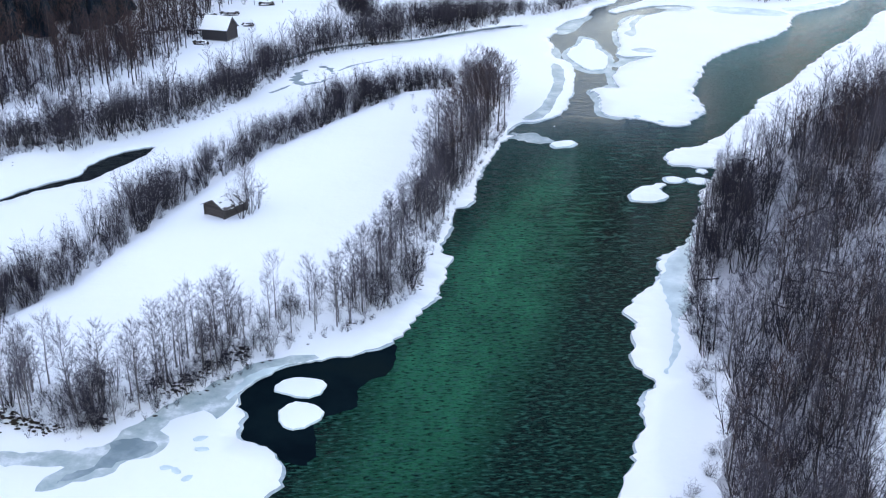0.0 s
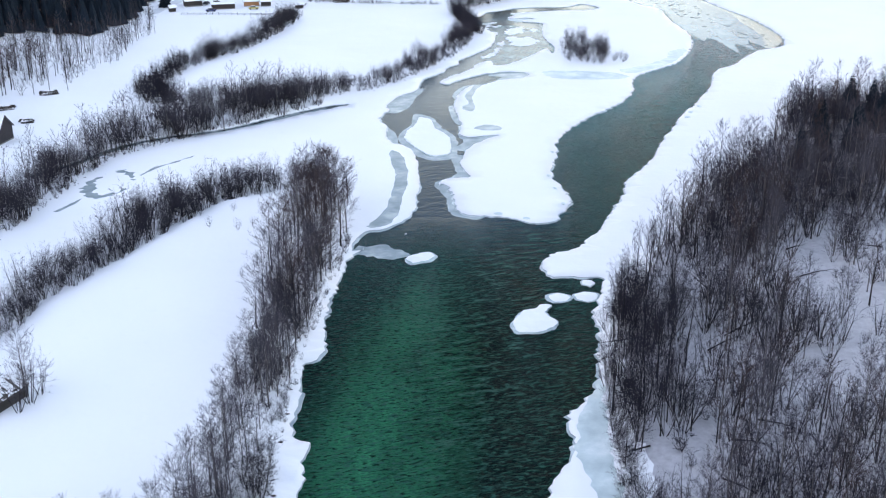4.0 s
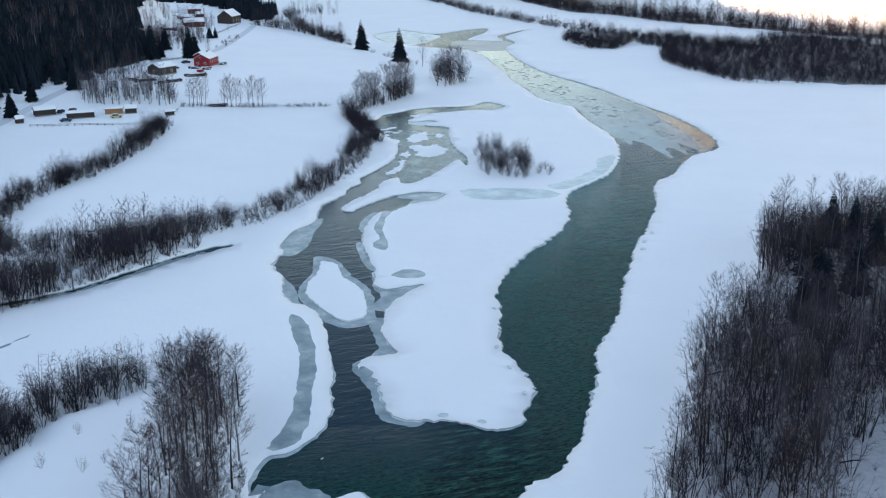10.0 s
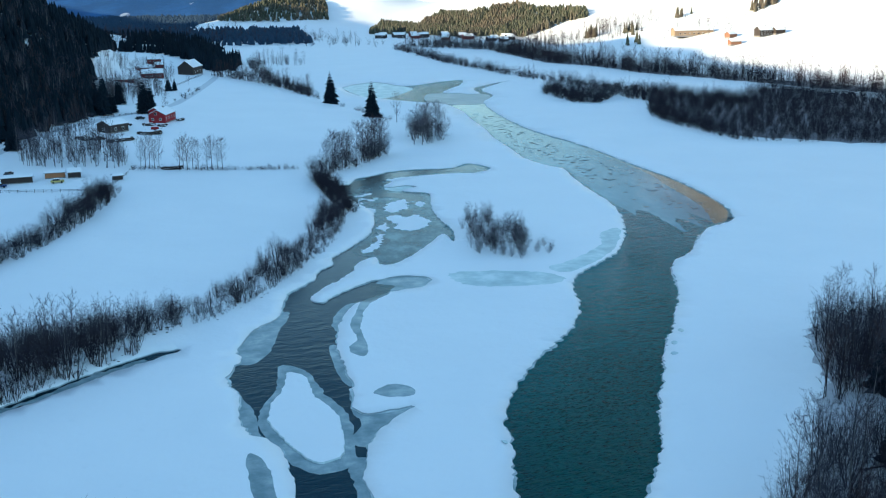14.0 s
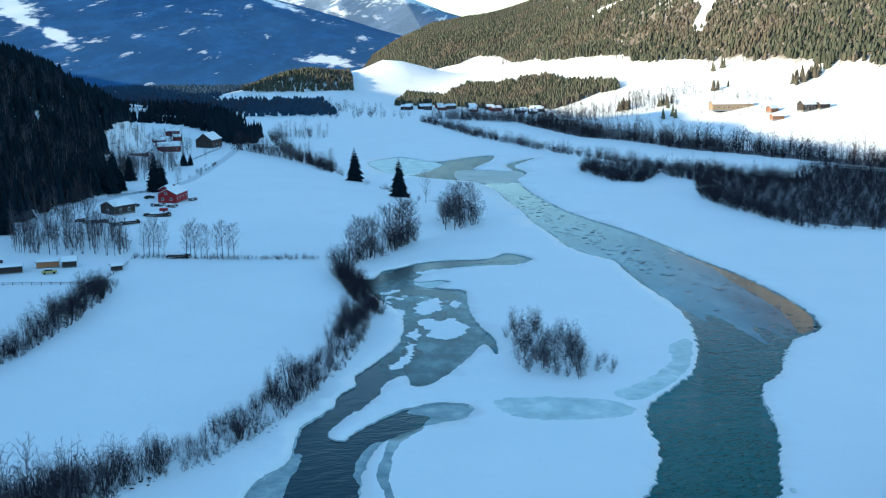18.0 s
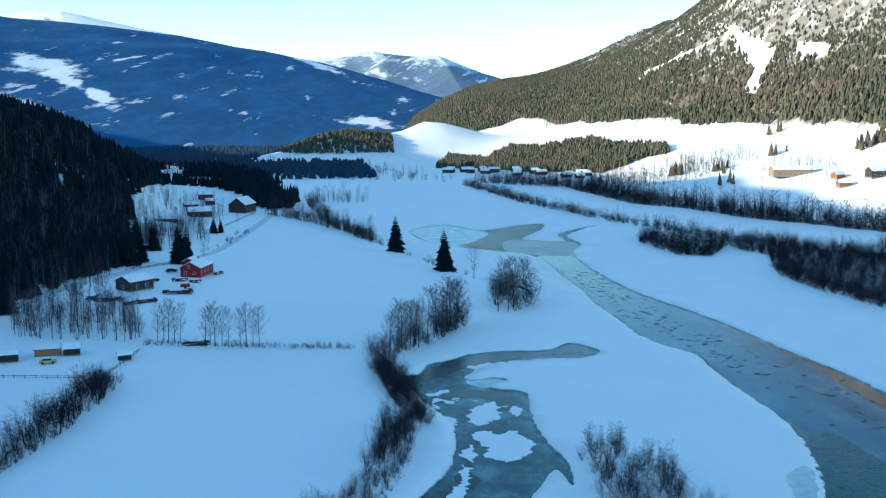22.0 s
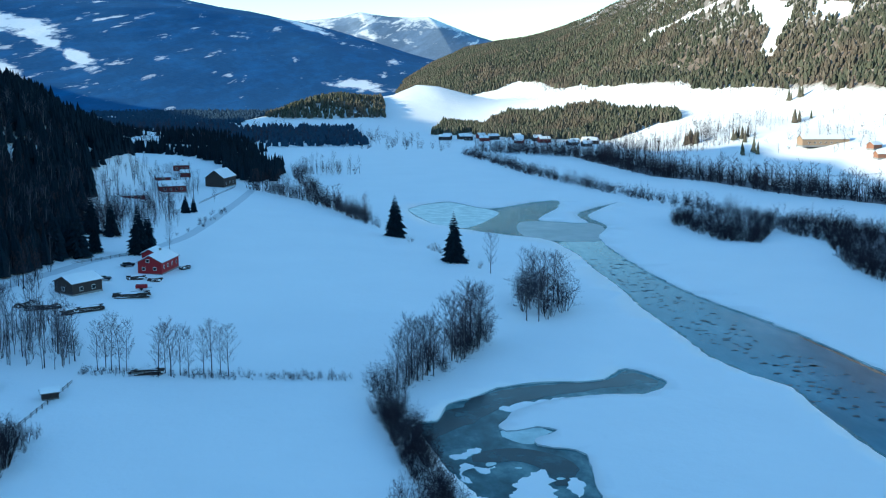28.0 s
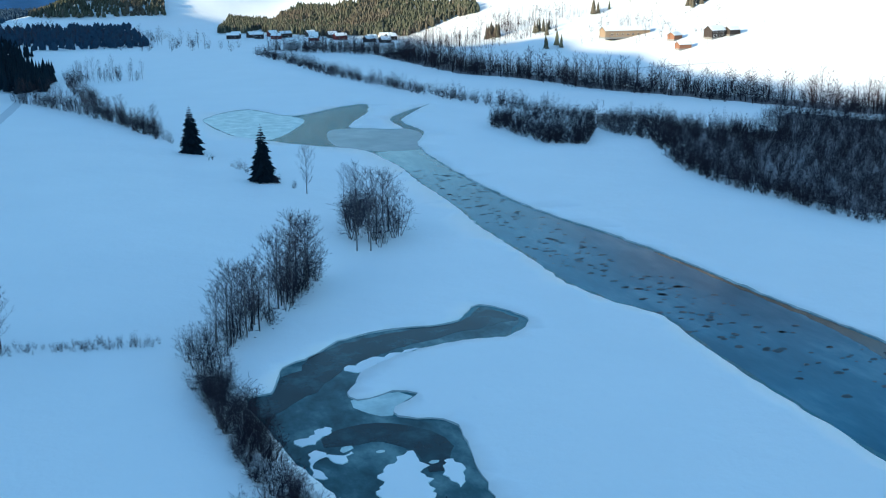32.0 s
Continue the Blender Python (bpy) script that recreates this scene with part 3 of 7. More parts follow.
ZONES = [
    (shore([(-74, 87), (-65.7, 88.3), (-60.6, 89.3), (-55.2, 91.4), (-54.1, 94.5), (-52.2, 98.3), (-49.8, 103.1), (-47.2, 107.0), (-44.4, 111.7), (-41.1, 114.3), (-36.6, 115.2), (-38.5, 113.0),
            (-42.2, 109.2), (-43.6, 105.5), (-43.5, 102.2), (-44.2, 99), (-46.5, 100.4), (-48.7, 98.4), (-49.7, 95.7), (-48.3, 94.5), (-48.3, 91), (-50.9, 89.2), (-52.5, 86), (-58.1, 82.3),
            (-58.5, 84.7), (-57.3, 86.7), (-62.1, 86.2), (-66, 85.8)], 0.9, 0.35, 31), 6),
    (shore([(-54.2, 92.6), (-52.6, 93.6), (-49.2, 93.0), (-49.3, 91.5), (-51, 89.4), (-53.5, 86.8), (-57, 84), (-56.4, 85.6), (-54.2, 88.4)], 0.7, 0.4, 32), 3),
    (shore([(-44.4, 108), (-42.8, 110.4), (-39.5, 113), (-40.4, 111), (-43.2, 107), (-44.4, 103), (-45, 103.6)], 0.7, 0.3, 33), 4),
    (shore([(-17.6, 279), (-14.9, 273.5), (-13.6, 259.3), (-14.6, 241), (-16.4, 228.6), (-20.2, 225.6), (-20.9, 226.5), (-18.2, 235), (-16.7, 247), (-16.4, 259.5),
            (-18.2, 275)], 1.2, 0.25, 34), 3),
    (shore([(5.4, 350.6), (8.4, 354.2), (12.5, 355.2), (7.1, 348), (4.6, 338), (3.6, 330.4), (4, 321.2), (2.9, 316.3), (0.9, 318.4), (0.7, 321.9), (2.7, 326.8),
            (1.7, 334.6), (3.5, 342.3)], 0.9, 0.2, 35), 3),
    (shore([(2.7, 298.1), (6.2, 301.7), (9.5, 299.6), (9.4, 296.5), (6.5, 296)], 0.8, 0.25, 36), 3),
    (shore([(27.8, 367.6), (36.5, 368.2), (47.2, 365.2), (53.5, 358.6), (48.3, 353.9), (33.8, 355.8), (28.4, 360.1)], 1.0, 0.7, 37), 4),
    (shore([(58.2, 364.3), (71.6, 379), (79.8, 396), (81, 403), (74.5, 397.3), (71, 386), (59.2, 373), (52.2, 368.4), (53.5, 363.5)], 1.2, 0.3, 38), 4),
    (shore([(13.6, 164.3), (10.9, 157.0), (9.5, 153.8), (8.3, 146.3), (9.200000000000001, 138.7), (9.6, 130.9), (9.4, 124.1), (8.3, 118.2), (9.4, 121.6), (10.3, 126.0), (10.5, 132.9), (12.0, 138.2), (12.2, 146.1), (13.2, 155.7)], 0.8, 0.35, 44), 4),
    (shore(ribbon(ROAD, [4.5] * 11), 4, 0.2, 39), 5),
    (shore([(-83.5, 254), (-81.5, 262), (-78, 266), (-74.6, 262), (-73.8, 254), (-76.4, 247), (-81, 247.5)], 0.8, 0.9, 40), 3),
    (shore([(-81.6, 254.4), (-81.2, 260.6), (-78.8, 265.4), (-75.4, 261.4), (-73.9, 256.4), (-75, 250), (-79.4, 249.4)], 0.8, 0.9, 41), 0),
    (shore(ribbon([(-84, 238), (-82.4, 242), (-81.4, 246)], [0.7, 1.0, 0.5]), 0.8, 0.3, 42), 3),
    (shore(ribbon([(-73, 262), (-71, 268), (-67.5, 272), (-64, 277)], [0.5, 0.9, 0.7, 0.5]), 0.8, 0.3, 42), 3),
# slots 8 and 9 carry the painted shade under the woods
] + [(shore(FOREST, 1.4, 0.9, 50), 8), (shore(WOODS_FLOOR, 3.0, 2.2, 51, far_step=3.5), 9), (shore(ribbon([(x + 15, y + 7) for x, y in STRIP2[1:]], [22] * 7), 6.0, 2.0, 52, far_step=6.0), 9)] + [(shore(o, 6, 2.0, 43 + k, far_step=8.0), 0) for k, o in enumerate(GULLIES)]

# ---- plan of the valley: land ----
NEAR_FIELD = [(-70, 87), (-58, 92), (-49, 104), (-41.5, 118), (-31.5, 132), (-28.5, 150), (-28.5, 165), (-27, 188), (-25.5, 214), (-27, 242),
              (-38, 250), (-53, 240), (-64, 213), (-72, 190), (-77, 160), (-79, 130), (-86, 112), (-84, 95)]
LEFT_LAND = [(-121, 150), (-112, 178), (-100, 202), (-95, 270), (-86, 289), (-62, 304), (-42, 322), (-33, 330), (-25, 345), (-12.5, 365), (-1, 391),
             (5, 410), (8, 430), (8, 448), (3, 475), (5, 500), (19, 524), (33, 541), (50, 561), (52, 598), (49, 630), (39, 653), (23, 710),
             (8, 768), (-11, 846), (-25, 990), (-40, 1100), (-1500, 1300), (-1500, 100), (-140, 100)]
FIELD_EDGE = [(480, 5), (500, 5), (524, 19), (541, 33), (561, 50), (598, 52), (630, 49), (653, 39), (710, 23), (768, 8), (846, -11), (990, -25), (1100, -40)]
RIGHT_LAND = [(11, -200), (12.5, 60), (13, 92), (13.5, 105), (14.5, 121), (12.5, 133), (13, 150), (14.5, 165), (17, 180), (23, 196), (29, 211),
              (37, 224), (42, 240), (53, 253), (62, 268), (74, 286), (84, 313), (110, 326), (150, 318), (600, 300), (600, -200)]
HILL_FOOT = [(-135, -600), (-135, 100), (-152, 230), (-142, 310), (-150, 400), (-142, 480), (-124, 556), (-114, 620), (-107, 706), (-96, 850),
             (-106, 960), (-170, 1080), (-290, 1220), (-420, 1500), (-560, 1900), (-720, 2400), (-960, 3200), (-1250, 4100), (-1500, 4900)]


def ground_height(x, y):
    x, y = np.asarray(x, float), np.asarray(y, float)
    z = 0.33 + 0.05 * rough_noise(x, y, 9, 1) + 0.10 * rough_noise(x, y, 60, 2)
    land = np.zeros_like(z)
    for poly, high, wide in ((NEAR_FIELD, 1.9, 5.0), (LEFT_LAND, 1.3, 5.0), (RIGHT_LAND, 1.5, 5.0)):
        land = np.maximum(land, high * smooth01((depth_in(poly, x, y) + 0.5) / wide))
    z = z + land * (1 + 0.12 * rough_noise(x, y, 25, 3))
    edge = np.interp(y, [p[0] for p in FIELD_EDGE], [p[1] for p in FIELD_EDGE])
    z = z + 0.052 * np.maximum(0, edge - x - 18) * smooth01((y - 480) / 110) * (y < 1400)
    hill_in = inside([*HILL_FOOT, (-4900, 4900), (-4900, -600)], x, y) | (y < -600) * (x < -135)
    d = np.where(hill_in, off_line(HILL_FOOT, x, y), 0.0)
    rise = np.where(d < 60, 0.0021 * d * d + 0.22 * d, 20.76 + 0.45 * (d - 60))
    steep = np.interp(d, [0, 15, 50, 85, 120, 150], [0, 9, 35, 49, 59, 62])
    rise = np.where(d < 150, rise + (steep - rise) * smooth01((y - 740) / 140) * (d < 130), rise)
    rise = np.where(rise > 200, 200 + 0.04 * (rise - 200), rise)
    rise = np.where(rise > 120, 120 + (rise - 120) * (1 + 0.5 * smooth01((660 - y) / 260)), rise)
    z = z + np.minimum(rise, 420) * (1 + 0.10 * rough_noise(x, y, 150, 7))
    foot = np.interp(y, [600, 800, 870, 1000, 1250, 1600, 2300, 3000, 3600, 4800], [470, 390, 340, 275, 285, 195, 30, 110, 320, 700])
    crest = np.interp(y, [500, 900, 1150, 1500, 1830, 2340, 3190], [120, 170, 250, 345, 276, 205, 150])
    u = np.clip((x - foot) / (660 - foot), 0, 1.6)
    prof = np.interp(u, [0, 0.2, 0.30, 0.42, 0.75, 1.0, 1.6], [0, 0.085, 0.115, 0.20, 0.68, 1.0, 1.30])
    z = z + 33 * np.exp(-(((x - 15) / 80) ** 2 + ((y - 1650) / 60) ** 2)) + 52 * np.exp(-(((x - 140) / 75) ** 2 + ((y - 1730) / 75) ** 2))
    # the long spur in which the sunlit hill ends
    spur = np.interp(x, [120, 150, 255, 336, 457, 582, 706, 900], [0, 14, 76, 112, 138, 176, 236, 300]) * (1 - smooth01((y - 2700) / 700))
    far = smooth01((y - 1850) / 450)
    z = z + (crest * prof * (1 - far) + spur * far) * (1 + 0.09 * rough_noise(x, y, 170, 9)) * smooth01((y - 450) / 250)
    return z


def ground_at(x, y):
    return float(ground_height(np.array([x]), np.array([y]))[0])


def wet(x, y, grow=0.0):
    hit = np.zeros(np.asarray(x).shape, bool)
    for s in SHORES:
        hit |= inside(s, x, y)
    return hit


def grid(x0, x1, y0, y1, gap, hole=None, seed=0):
    rng = np.random.default_rng(seed)
    gx, gy = np.meshgrid(np.arange(x0, x1 + 0.1, gap), np.arange(y0, y1 + 0.1, gap))
    p = np.stack([gx.ravel(), gy.ravel()], 1) + rng.uniform(-0.25, 0.25, (gx.size, 2)) * gap
    if hole:
        p = p[~((p[:, 0] > hole[0]) & (p[:, 0] < hole[1]) & (p[:, 1] > hole[2]) & (p[:, 1] < hole[3]))]
    return p


def build_ground():
    pts, edges = [], []
    for s in SHORES + [z[0] for z in ZONES]:
        b = len(pts)
        pts += s
        edges += [(b + i, b + (i + 1) % len(s)) for i in range(len(s))]
    near, mid, far = (-122, 150, 55, 560), (-300, 460, -120, 1300), (-1700, 1500, -500, 3700)
    rest = np.concatenate([grid(*near, 3.6, seed=1), grid(*mid, 11, near, seed=2), grid(*far, 38, mid, seed=3), grid(-4800, 4800, -2000, 5100, 170, far, seed=4)])
    clear = np.ones(len(rest), bool)
    for s in SHORES + [z[0] for z in ZONES]:
        clear &= off_line(s[::2], rest[:, 0], rest[:, 1], True) > 1.0
    pts = [Vector(p) for p in pts] + [Vector(p) for p in rest[clear].tolist()]
    v2, _, f2, *_ = mathutils_geometry.delaunay_2d_cdt(pts, edges, [], 0, 1e-4)
    v, f = np.array([tuple(p) for p in v2]), np.array([tuple(t) for t in f2 if len(t) == 3])
    mid_f = v[f].mean(1)
    bed = wet(mid_f[:, 0], mid_f[:, 1])
    n = len(v)
    top = ground_height(v[:, 0], v[:, 1])
    low = np.full(n, -1.6) + 0.4 * rough_noise(v[:, 0], v[:, 1], 12, 4)
    used_top, used_bed = np.zeros(n, bool), np.zeros(n, bool)
    used_top[f[~bed].ravel()] = True
    used_bed[f[bed].ravel()] = True
    rim = used_top & used_bed
    low[rim] = -0.55
    fall = np.where(top[rim] > 0.7, 0.45 + 0.25 * (top[rim] - 0.45), top[rim])
    top[rim] = np.clip(fall * (0.75 + 0.25 * rough_noise(v[rim, 0], v[rim, 1], 3.0, 11)), 0.12, 1.2)
    kind = np.zeros(len(f), int)
    kind[(mid_f[:, 0] > 190) & (mid_f[:, 1] > 850) & (top[f].mean(1) > 28)] = 7
    for outline, slot in ZONES:
        kind[inside(outline, mid_f[:, 0], mid_f[:, 1])] = slot
    tris, which = [f[~bed], f[bed] + n], [kind[~bed], np.ones(bed.sum())]
    count = {}
    for k, tri in enumerate(f):
        if rim[tri].sum() >= 2:
            for a, b in ((tri[0], tri[1]), (tri[1], tri[2]), (tri[2], tri[0])):
                if rim[a] and rim[b]:
                    count.setdefault((min(a, b), max(a, b)), []).append((bed[k], a, b))
    skirt = []
    for (a, b), both in count.items():
        if len(both) == 2 and both[0][0] != both[1][0]:
            a, b = next((p, q) for wet_side, p, q in both if not wet_side)
            skirt += [(b, a, a + n), (b, a + n, b + n)]
    tris.append(np.array(skirt))
    which.append(np.full(len(skirt), 2))
    verts = np.concatenate([np.c_[v, top], np.c_[v, low]])
    me = mesh_of("ground", verts, np.concatenate(tris), [SNOW, RIVER_BED, ICE_EDGE, GREY_ICE, PALE_ICE, PACKED_SNOW, BLUE_ICE, HILL_FLOOR, SHADED_LITTER_SNOW, SHADED_BRUSH], np.concatenate(which), True)
    return tagged(put("ground", me), "snow-covered valley floor, fields and hillsides round the river", "ground", kind="structure")


build_ground()
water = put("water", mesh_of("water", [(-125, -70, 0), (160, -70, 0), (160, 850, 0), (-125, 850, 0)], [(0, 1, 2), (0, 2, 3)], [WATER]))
tagged(water, "dark green rippled open river water between ice banks", "water", kind="structure")


def ice_rim(outline, seed, wide):
    """A narrow uneven ledge of thin ice along a shore, a little lower than the snow."""
    n = len(outline)
    pts = np.array(outline)
    nxt, prv = np.roll(pts, -1, 0), np.roll(pts, 1, 0)
    side = np.stack([-(nxt - prv)[:, 1], (nxt - prv)[:, 0]], 1)
    side /= np.maximum(np.linalg.norm(side, axis=1, keepdims=True), 1e-6)
    area = np.sum(pts[:, 0] * nxt[:, 1] - nxt[:, 0] * pts[:, 1])
    side *= np.sign(area)
    w = wide * np.clip(0.35 + 0.9 * rough_noise(pts[:, 0], pts[:, 1], 7, seed) + 0.5 * rough_noise(pts[:, 0], pts[:, 1], 1.8, seed + 1), 0.06, 1.4)
    out, back = pts + side * w[:, None], pts - side * 0.3
    v = np.concatenate([np.c_[back, np.full(n, 0.075)], np.c_[out, np.full(n, 0.045)], np.c_[out + side * 0.05, np.full(n, -0.08)]])
    other = np.zeros(n, bool)
    for s in SHORES:
        if s is not outline:
            other |= depth_in(s, pts[:, 0], pts[:, 1]) > -0.6
    tris = []
    for i in range(n):
        j = (i + 1) % n
        if other[i] or other[j]:
            continue
        for a in (0, n):
            tris += [(a + i, a + j, a + n + j), (a + i, a + n + j, a + n + i)]
    return tagged(put("ice_rim", mesh_of("ice_rim", v, tris, [RIM_ICE])), "narrow ledge of thin grey ice along the snowy shore", "ice", kind="structure")


ice_rim(SHORES[0], 61, 0.6)
ice_rim(SHORES[1], 63, 0.65)
ice_rim(SHORES[2], 65, 0.3)


# ---- trees ----
def tube(v, f, line, radii, sides):
    """Adds a tapered limb along a line of points; a last radius of 0 makes a point."""
    base = len(v)
    line = [Vector(p) for p in line]
    for i, (p, r) in enumerate(zip(line, radii)):
        way = (line[min(i + 1, len(line) - 1)] - line[max(i - 1, 0)]).normalized()
        side = way.orthogonal().normalized()
        other = way.cross(side)
        if r == 0:
            v.append(tuple(p))
            continue
        for k in range(sides):
            a = 2 * math.pi * k / sides
            v.append(tuple(p + side * (r * math.cos(a)) + other * (r * math.sin(a))))
    for i in range(len(line) - 1):
        lo = base + i * sides
        for k in range(sides):
            a, b = lo + k, lo + (k + 1) % sides
            if radii[i + 1] == 0:
                f.append((a, b, lo + sides))
            else:
                f += [(a, b, b + sides), (a, b + sides, a + sides)]


def twig(v, f, start, end, wide, rng):
    """Adds a fine twig: a narrow tapering sliver."""
    way = end - start
    side = way.cross(Vector((rng.uniform(-1, 1), rng.uniform(-1, 1), rng.uniform(-1, 1)))).normalized() * wide
    b = len(v)
    v += [tuple(start - side), tuple(start + side), tuple(end)]
    f.append((b, b + 1, b + 2))


def spray(v, f, start, way, long, wide, twigs, rng):
    """Adds a thin branch with finer twigs that point the same way."""
    end = start + way * long
    twig(v, f, start, end, wide, rng)
    for _ in range(twigs):
        s = start.lerp(end, rng.uniform(0.15, 0.95))
        d = (way * 0.8 + Vector((rng.uniform(-0.75, 0.75), rng.uniform(-0.75, 0.75), rng.uniform(-0.35, 0.75)))).normalized()
        twig(v, f, s, s + d * long * rng.uniform(0.22, 0.5), wide * 0.75, rng)


def bare_tree(seed, high, girth, limbs, sprays, twigs, spread, start=0.22, lift=0.9, lean=0.04, wide=0.02, fine=1.0):
    """The trunk and the crown of a leafless tree with rising limbs."""
    rng = random.Random(seed)
    tv, tf, cv, cf = [], [], [], []
    dx, dy = rng.uniform(-lean, lean) * high, rng.uniform(-lean, lean) * high

    def stem(u):
        w = 0.03 * high * math.sin(u * 5 + seed)
        return Vector((dx * u * u + w * u * 0.6, dy * u * u + 0.5 * w * u, high * u))

    us = [0, 0.03, 0.25, 0.6]
    tube(tv, tf, [stem(u) - Vector((0, 0, 0.25 if u == 0 else 0)) for u in us] + [stem(1.0)],
         [girth * 1.5, girth * 1.1] + [girth * (1 - 0.9 * u) for u in us[2:]] + [0], 4)
    for i in range(limbs):
        u = start + (0.97 - start) * ((i + rng.random()) / limbs) ** 0.9
        a = i * 2.4 + rng.uniform(-0.5, 0.5)
        long = spread * high * math.sin(math.pi * (0.22 + 0.70 * (u - start) / (1 - start))) * rng.uniform(0.65, 1.15)
        out = Vector((math.cos(a), math.sin(a), lift * rng.uniform(0.6, 1.4))).normalized()
        p0 = stem(u)
        p1 = p0 + out * long * 0.5
        p2 = p1 + (out + Vector((rng.uniform(-0.3, 0.3), rng.uniform(-0.3, 0.3), rng.uniform(0.15, 0.6)))).normalized() * long * 0.55
        r = max(girth * 0.30 * (1 - 0.8 * u), wide * 0.9)
        tube(cv, cf, [p0, p1, p2], [r, r * 0.6, 0], 3)
        for k in range(sprays):
            w = 0.2 + 0.8 * (k + rng.random()) / sprays
            s = p0.lerp(p1, w * 2) if w < 0.5 else p1.lerp(p2, w * 2 - 1)
            d = (out * 0.75 + Vector((rng.uniform(-0.8, 0.8), rng.uniform(-0.8, 0.8), rng.uniform(-0.1, 0.8)))).normalized()
            spray(cv, cf, s, d, rng.uniform(0.55, 1.15) * (0.4 + 0.055 * high) * fine, wide * rng.uniform(0.7, 1.1), twigs, rng)
    return (tv, tf), (cv, cf)


def shrub(seed, high, stems, sprays, twigs, spread, wide=0.02, low=0.3, stout=0.0058):
    """A many-stemmed leafless tree: stems that fan out from one stool and fork, and a haze of fine rising twigs."""
    rng = random.Random(seed)
    tv, tf, cv, cf = [], [], [], []
    for i in range(stems):
        a = i * 2.4 + rng.uniform(-0.5, 0.5)
        lean = spread * (0.12 + 0.88 * ((i + 0.5) / stems) ** 0.7) * rng.uniform(0.75, 1.2)
        h = high * rng.uniform(0.78, 1.06) * (1 - 0.28 * lean)
        away = Vector((math.cos(a), math.sin(a), 0))
        cross = Vector((-away.y, away.x, 0)) * rng.uniform(-0.06, 0.06) * h
        p0 = away * 0.03 * high + Vector((0, 0, -0.2))
        p1 = p0 + away * lean * 0.30 * h + cross + Vector((0, 0, 0.46 * h))
        p2 = p1 + away * lean * 0.20 * h - cross * 0.6 + Vector((0, 0, 0.54 * h))
        b = a + rng.choice((-1, 1)) * rng.uniform(0.5, 1.1)
        q0 = p0.lerp(p1, rng.uniform(0.6, 0.95))
        q1 = q0 + Vector((math.cos(b), math.sin(b), 0)) * (0.10 + 0.16 * lean) * h + Vector((0, 0, rng.uniform(0.30, 0.42) * h))
        r = stout * high * rng.uniform(0.7, 1.15)
        tube(tv, tf, [p0, p1, p2], [r, r * 0.62, 0], 3)
        tube(tv, tf, [q0, q1], [r * 0.5, 0], 3)
        for k in range(sprays):
            w = low + (0.98 - low) * (k + rng.random()) / sprays
            if k % 3 == 2:
                s = q0.lerp(q1, rng.uniform(0.2, 1.0))
                w = 0.8
            else:
                s = p0.lerp(p1, w * 2) if w < 0.5 else p1.lerp(p2, w * 2 - 1)
            d = (away * 0.45 * lean + Vector((rng.uniform(-0.9, 0.9), rng.uniform(-0.9, 0.9), rng.uniform(0.0, 0.9)))).normalized()
            spray(cv, cf, s, d, high**0.75 * rng.uniform(0.26, 0.44) * (1.2 - 0.72 * w), wide * rng.uniform(0.7, 1.1), twigs, rng)
    return (tv, tf), (cv, cf)


def spruce(seed, high, wide, tiers, boughs):
    """A conifer: its trunk, and a crown of drooping boughs with ragged tips."""
    rng = random.Random(seed)
    tv, tf, cv, cf = [], [], [], []
    tube(tv, tf, [(0, 0, -0.3), (0, 0, high * 0.5), (0, 0, high)], [0.02 * high, 0.012 * high, 0], 6)
    for i in range(tiers):
        u = 0.10 + 0.89 * i / (tiers - 1)
        reach = wide * (1 - u) ** 0.82 * rng.uniform(0.85, 1.12) + 0.12
        for k in range(max(4, int(boughs * (1 - 0.55 * u)))):
            a = 2 * math.pi * (k + rng.random() * 0.7) / max(4, int(boughs * (1 - 0.55 * u))) + i
            r = reach * rng.uniform(0.72, 1.15)
            z = high * u
            out, side = Vector((math.cos(a), math.sin(a), 0)), Vector((-math.sin(a), math.cos(a), 0))
            w = r * 0.30
            root, mid = Vector((0, 0, z)), out * r * 0.55 + Vector((0, 0, z - 0.10 * r))
            tip = out * r + Vector((0, 0, z - rng.uniform(0.2, 0.42) * r))
            b = len(cv)
            cv += [tuple(root), tuple(mid + side * w - Vector((0, 0, 0.16 * r))), tuple(mid + Vector((0, 0, 0.10 * r))), tuple(mid - side * w - Vector((0, 0, 0.16 * r))), tuple(tip),
                   tuple(mid - Vector((0, 0, 0.20 * r)))]
            cf += [(b, b + 1, b + 2), (b, b + 2, b + 3), (b + 1, b + 4, b + 2), (b + 2, b + 4, b + 3), (b, b + 5, b + 1), (b, b + 3, b + 5), (b + 1, b + 5, b + 4), (b + 3, b + 4, b + 5)]
    return (tv, tf), (cv, cf)


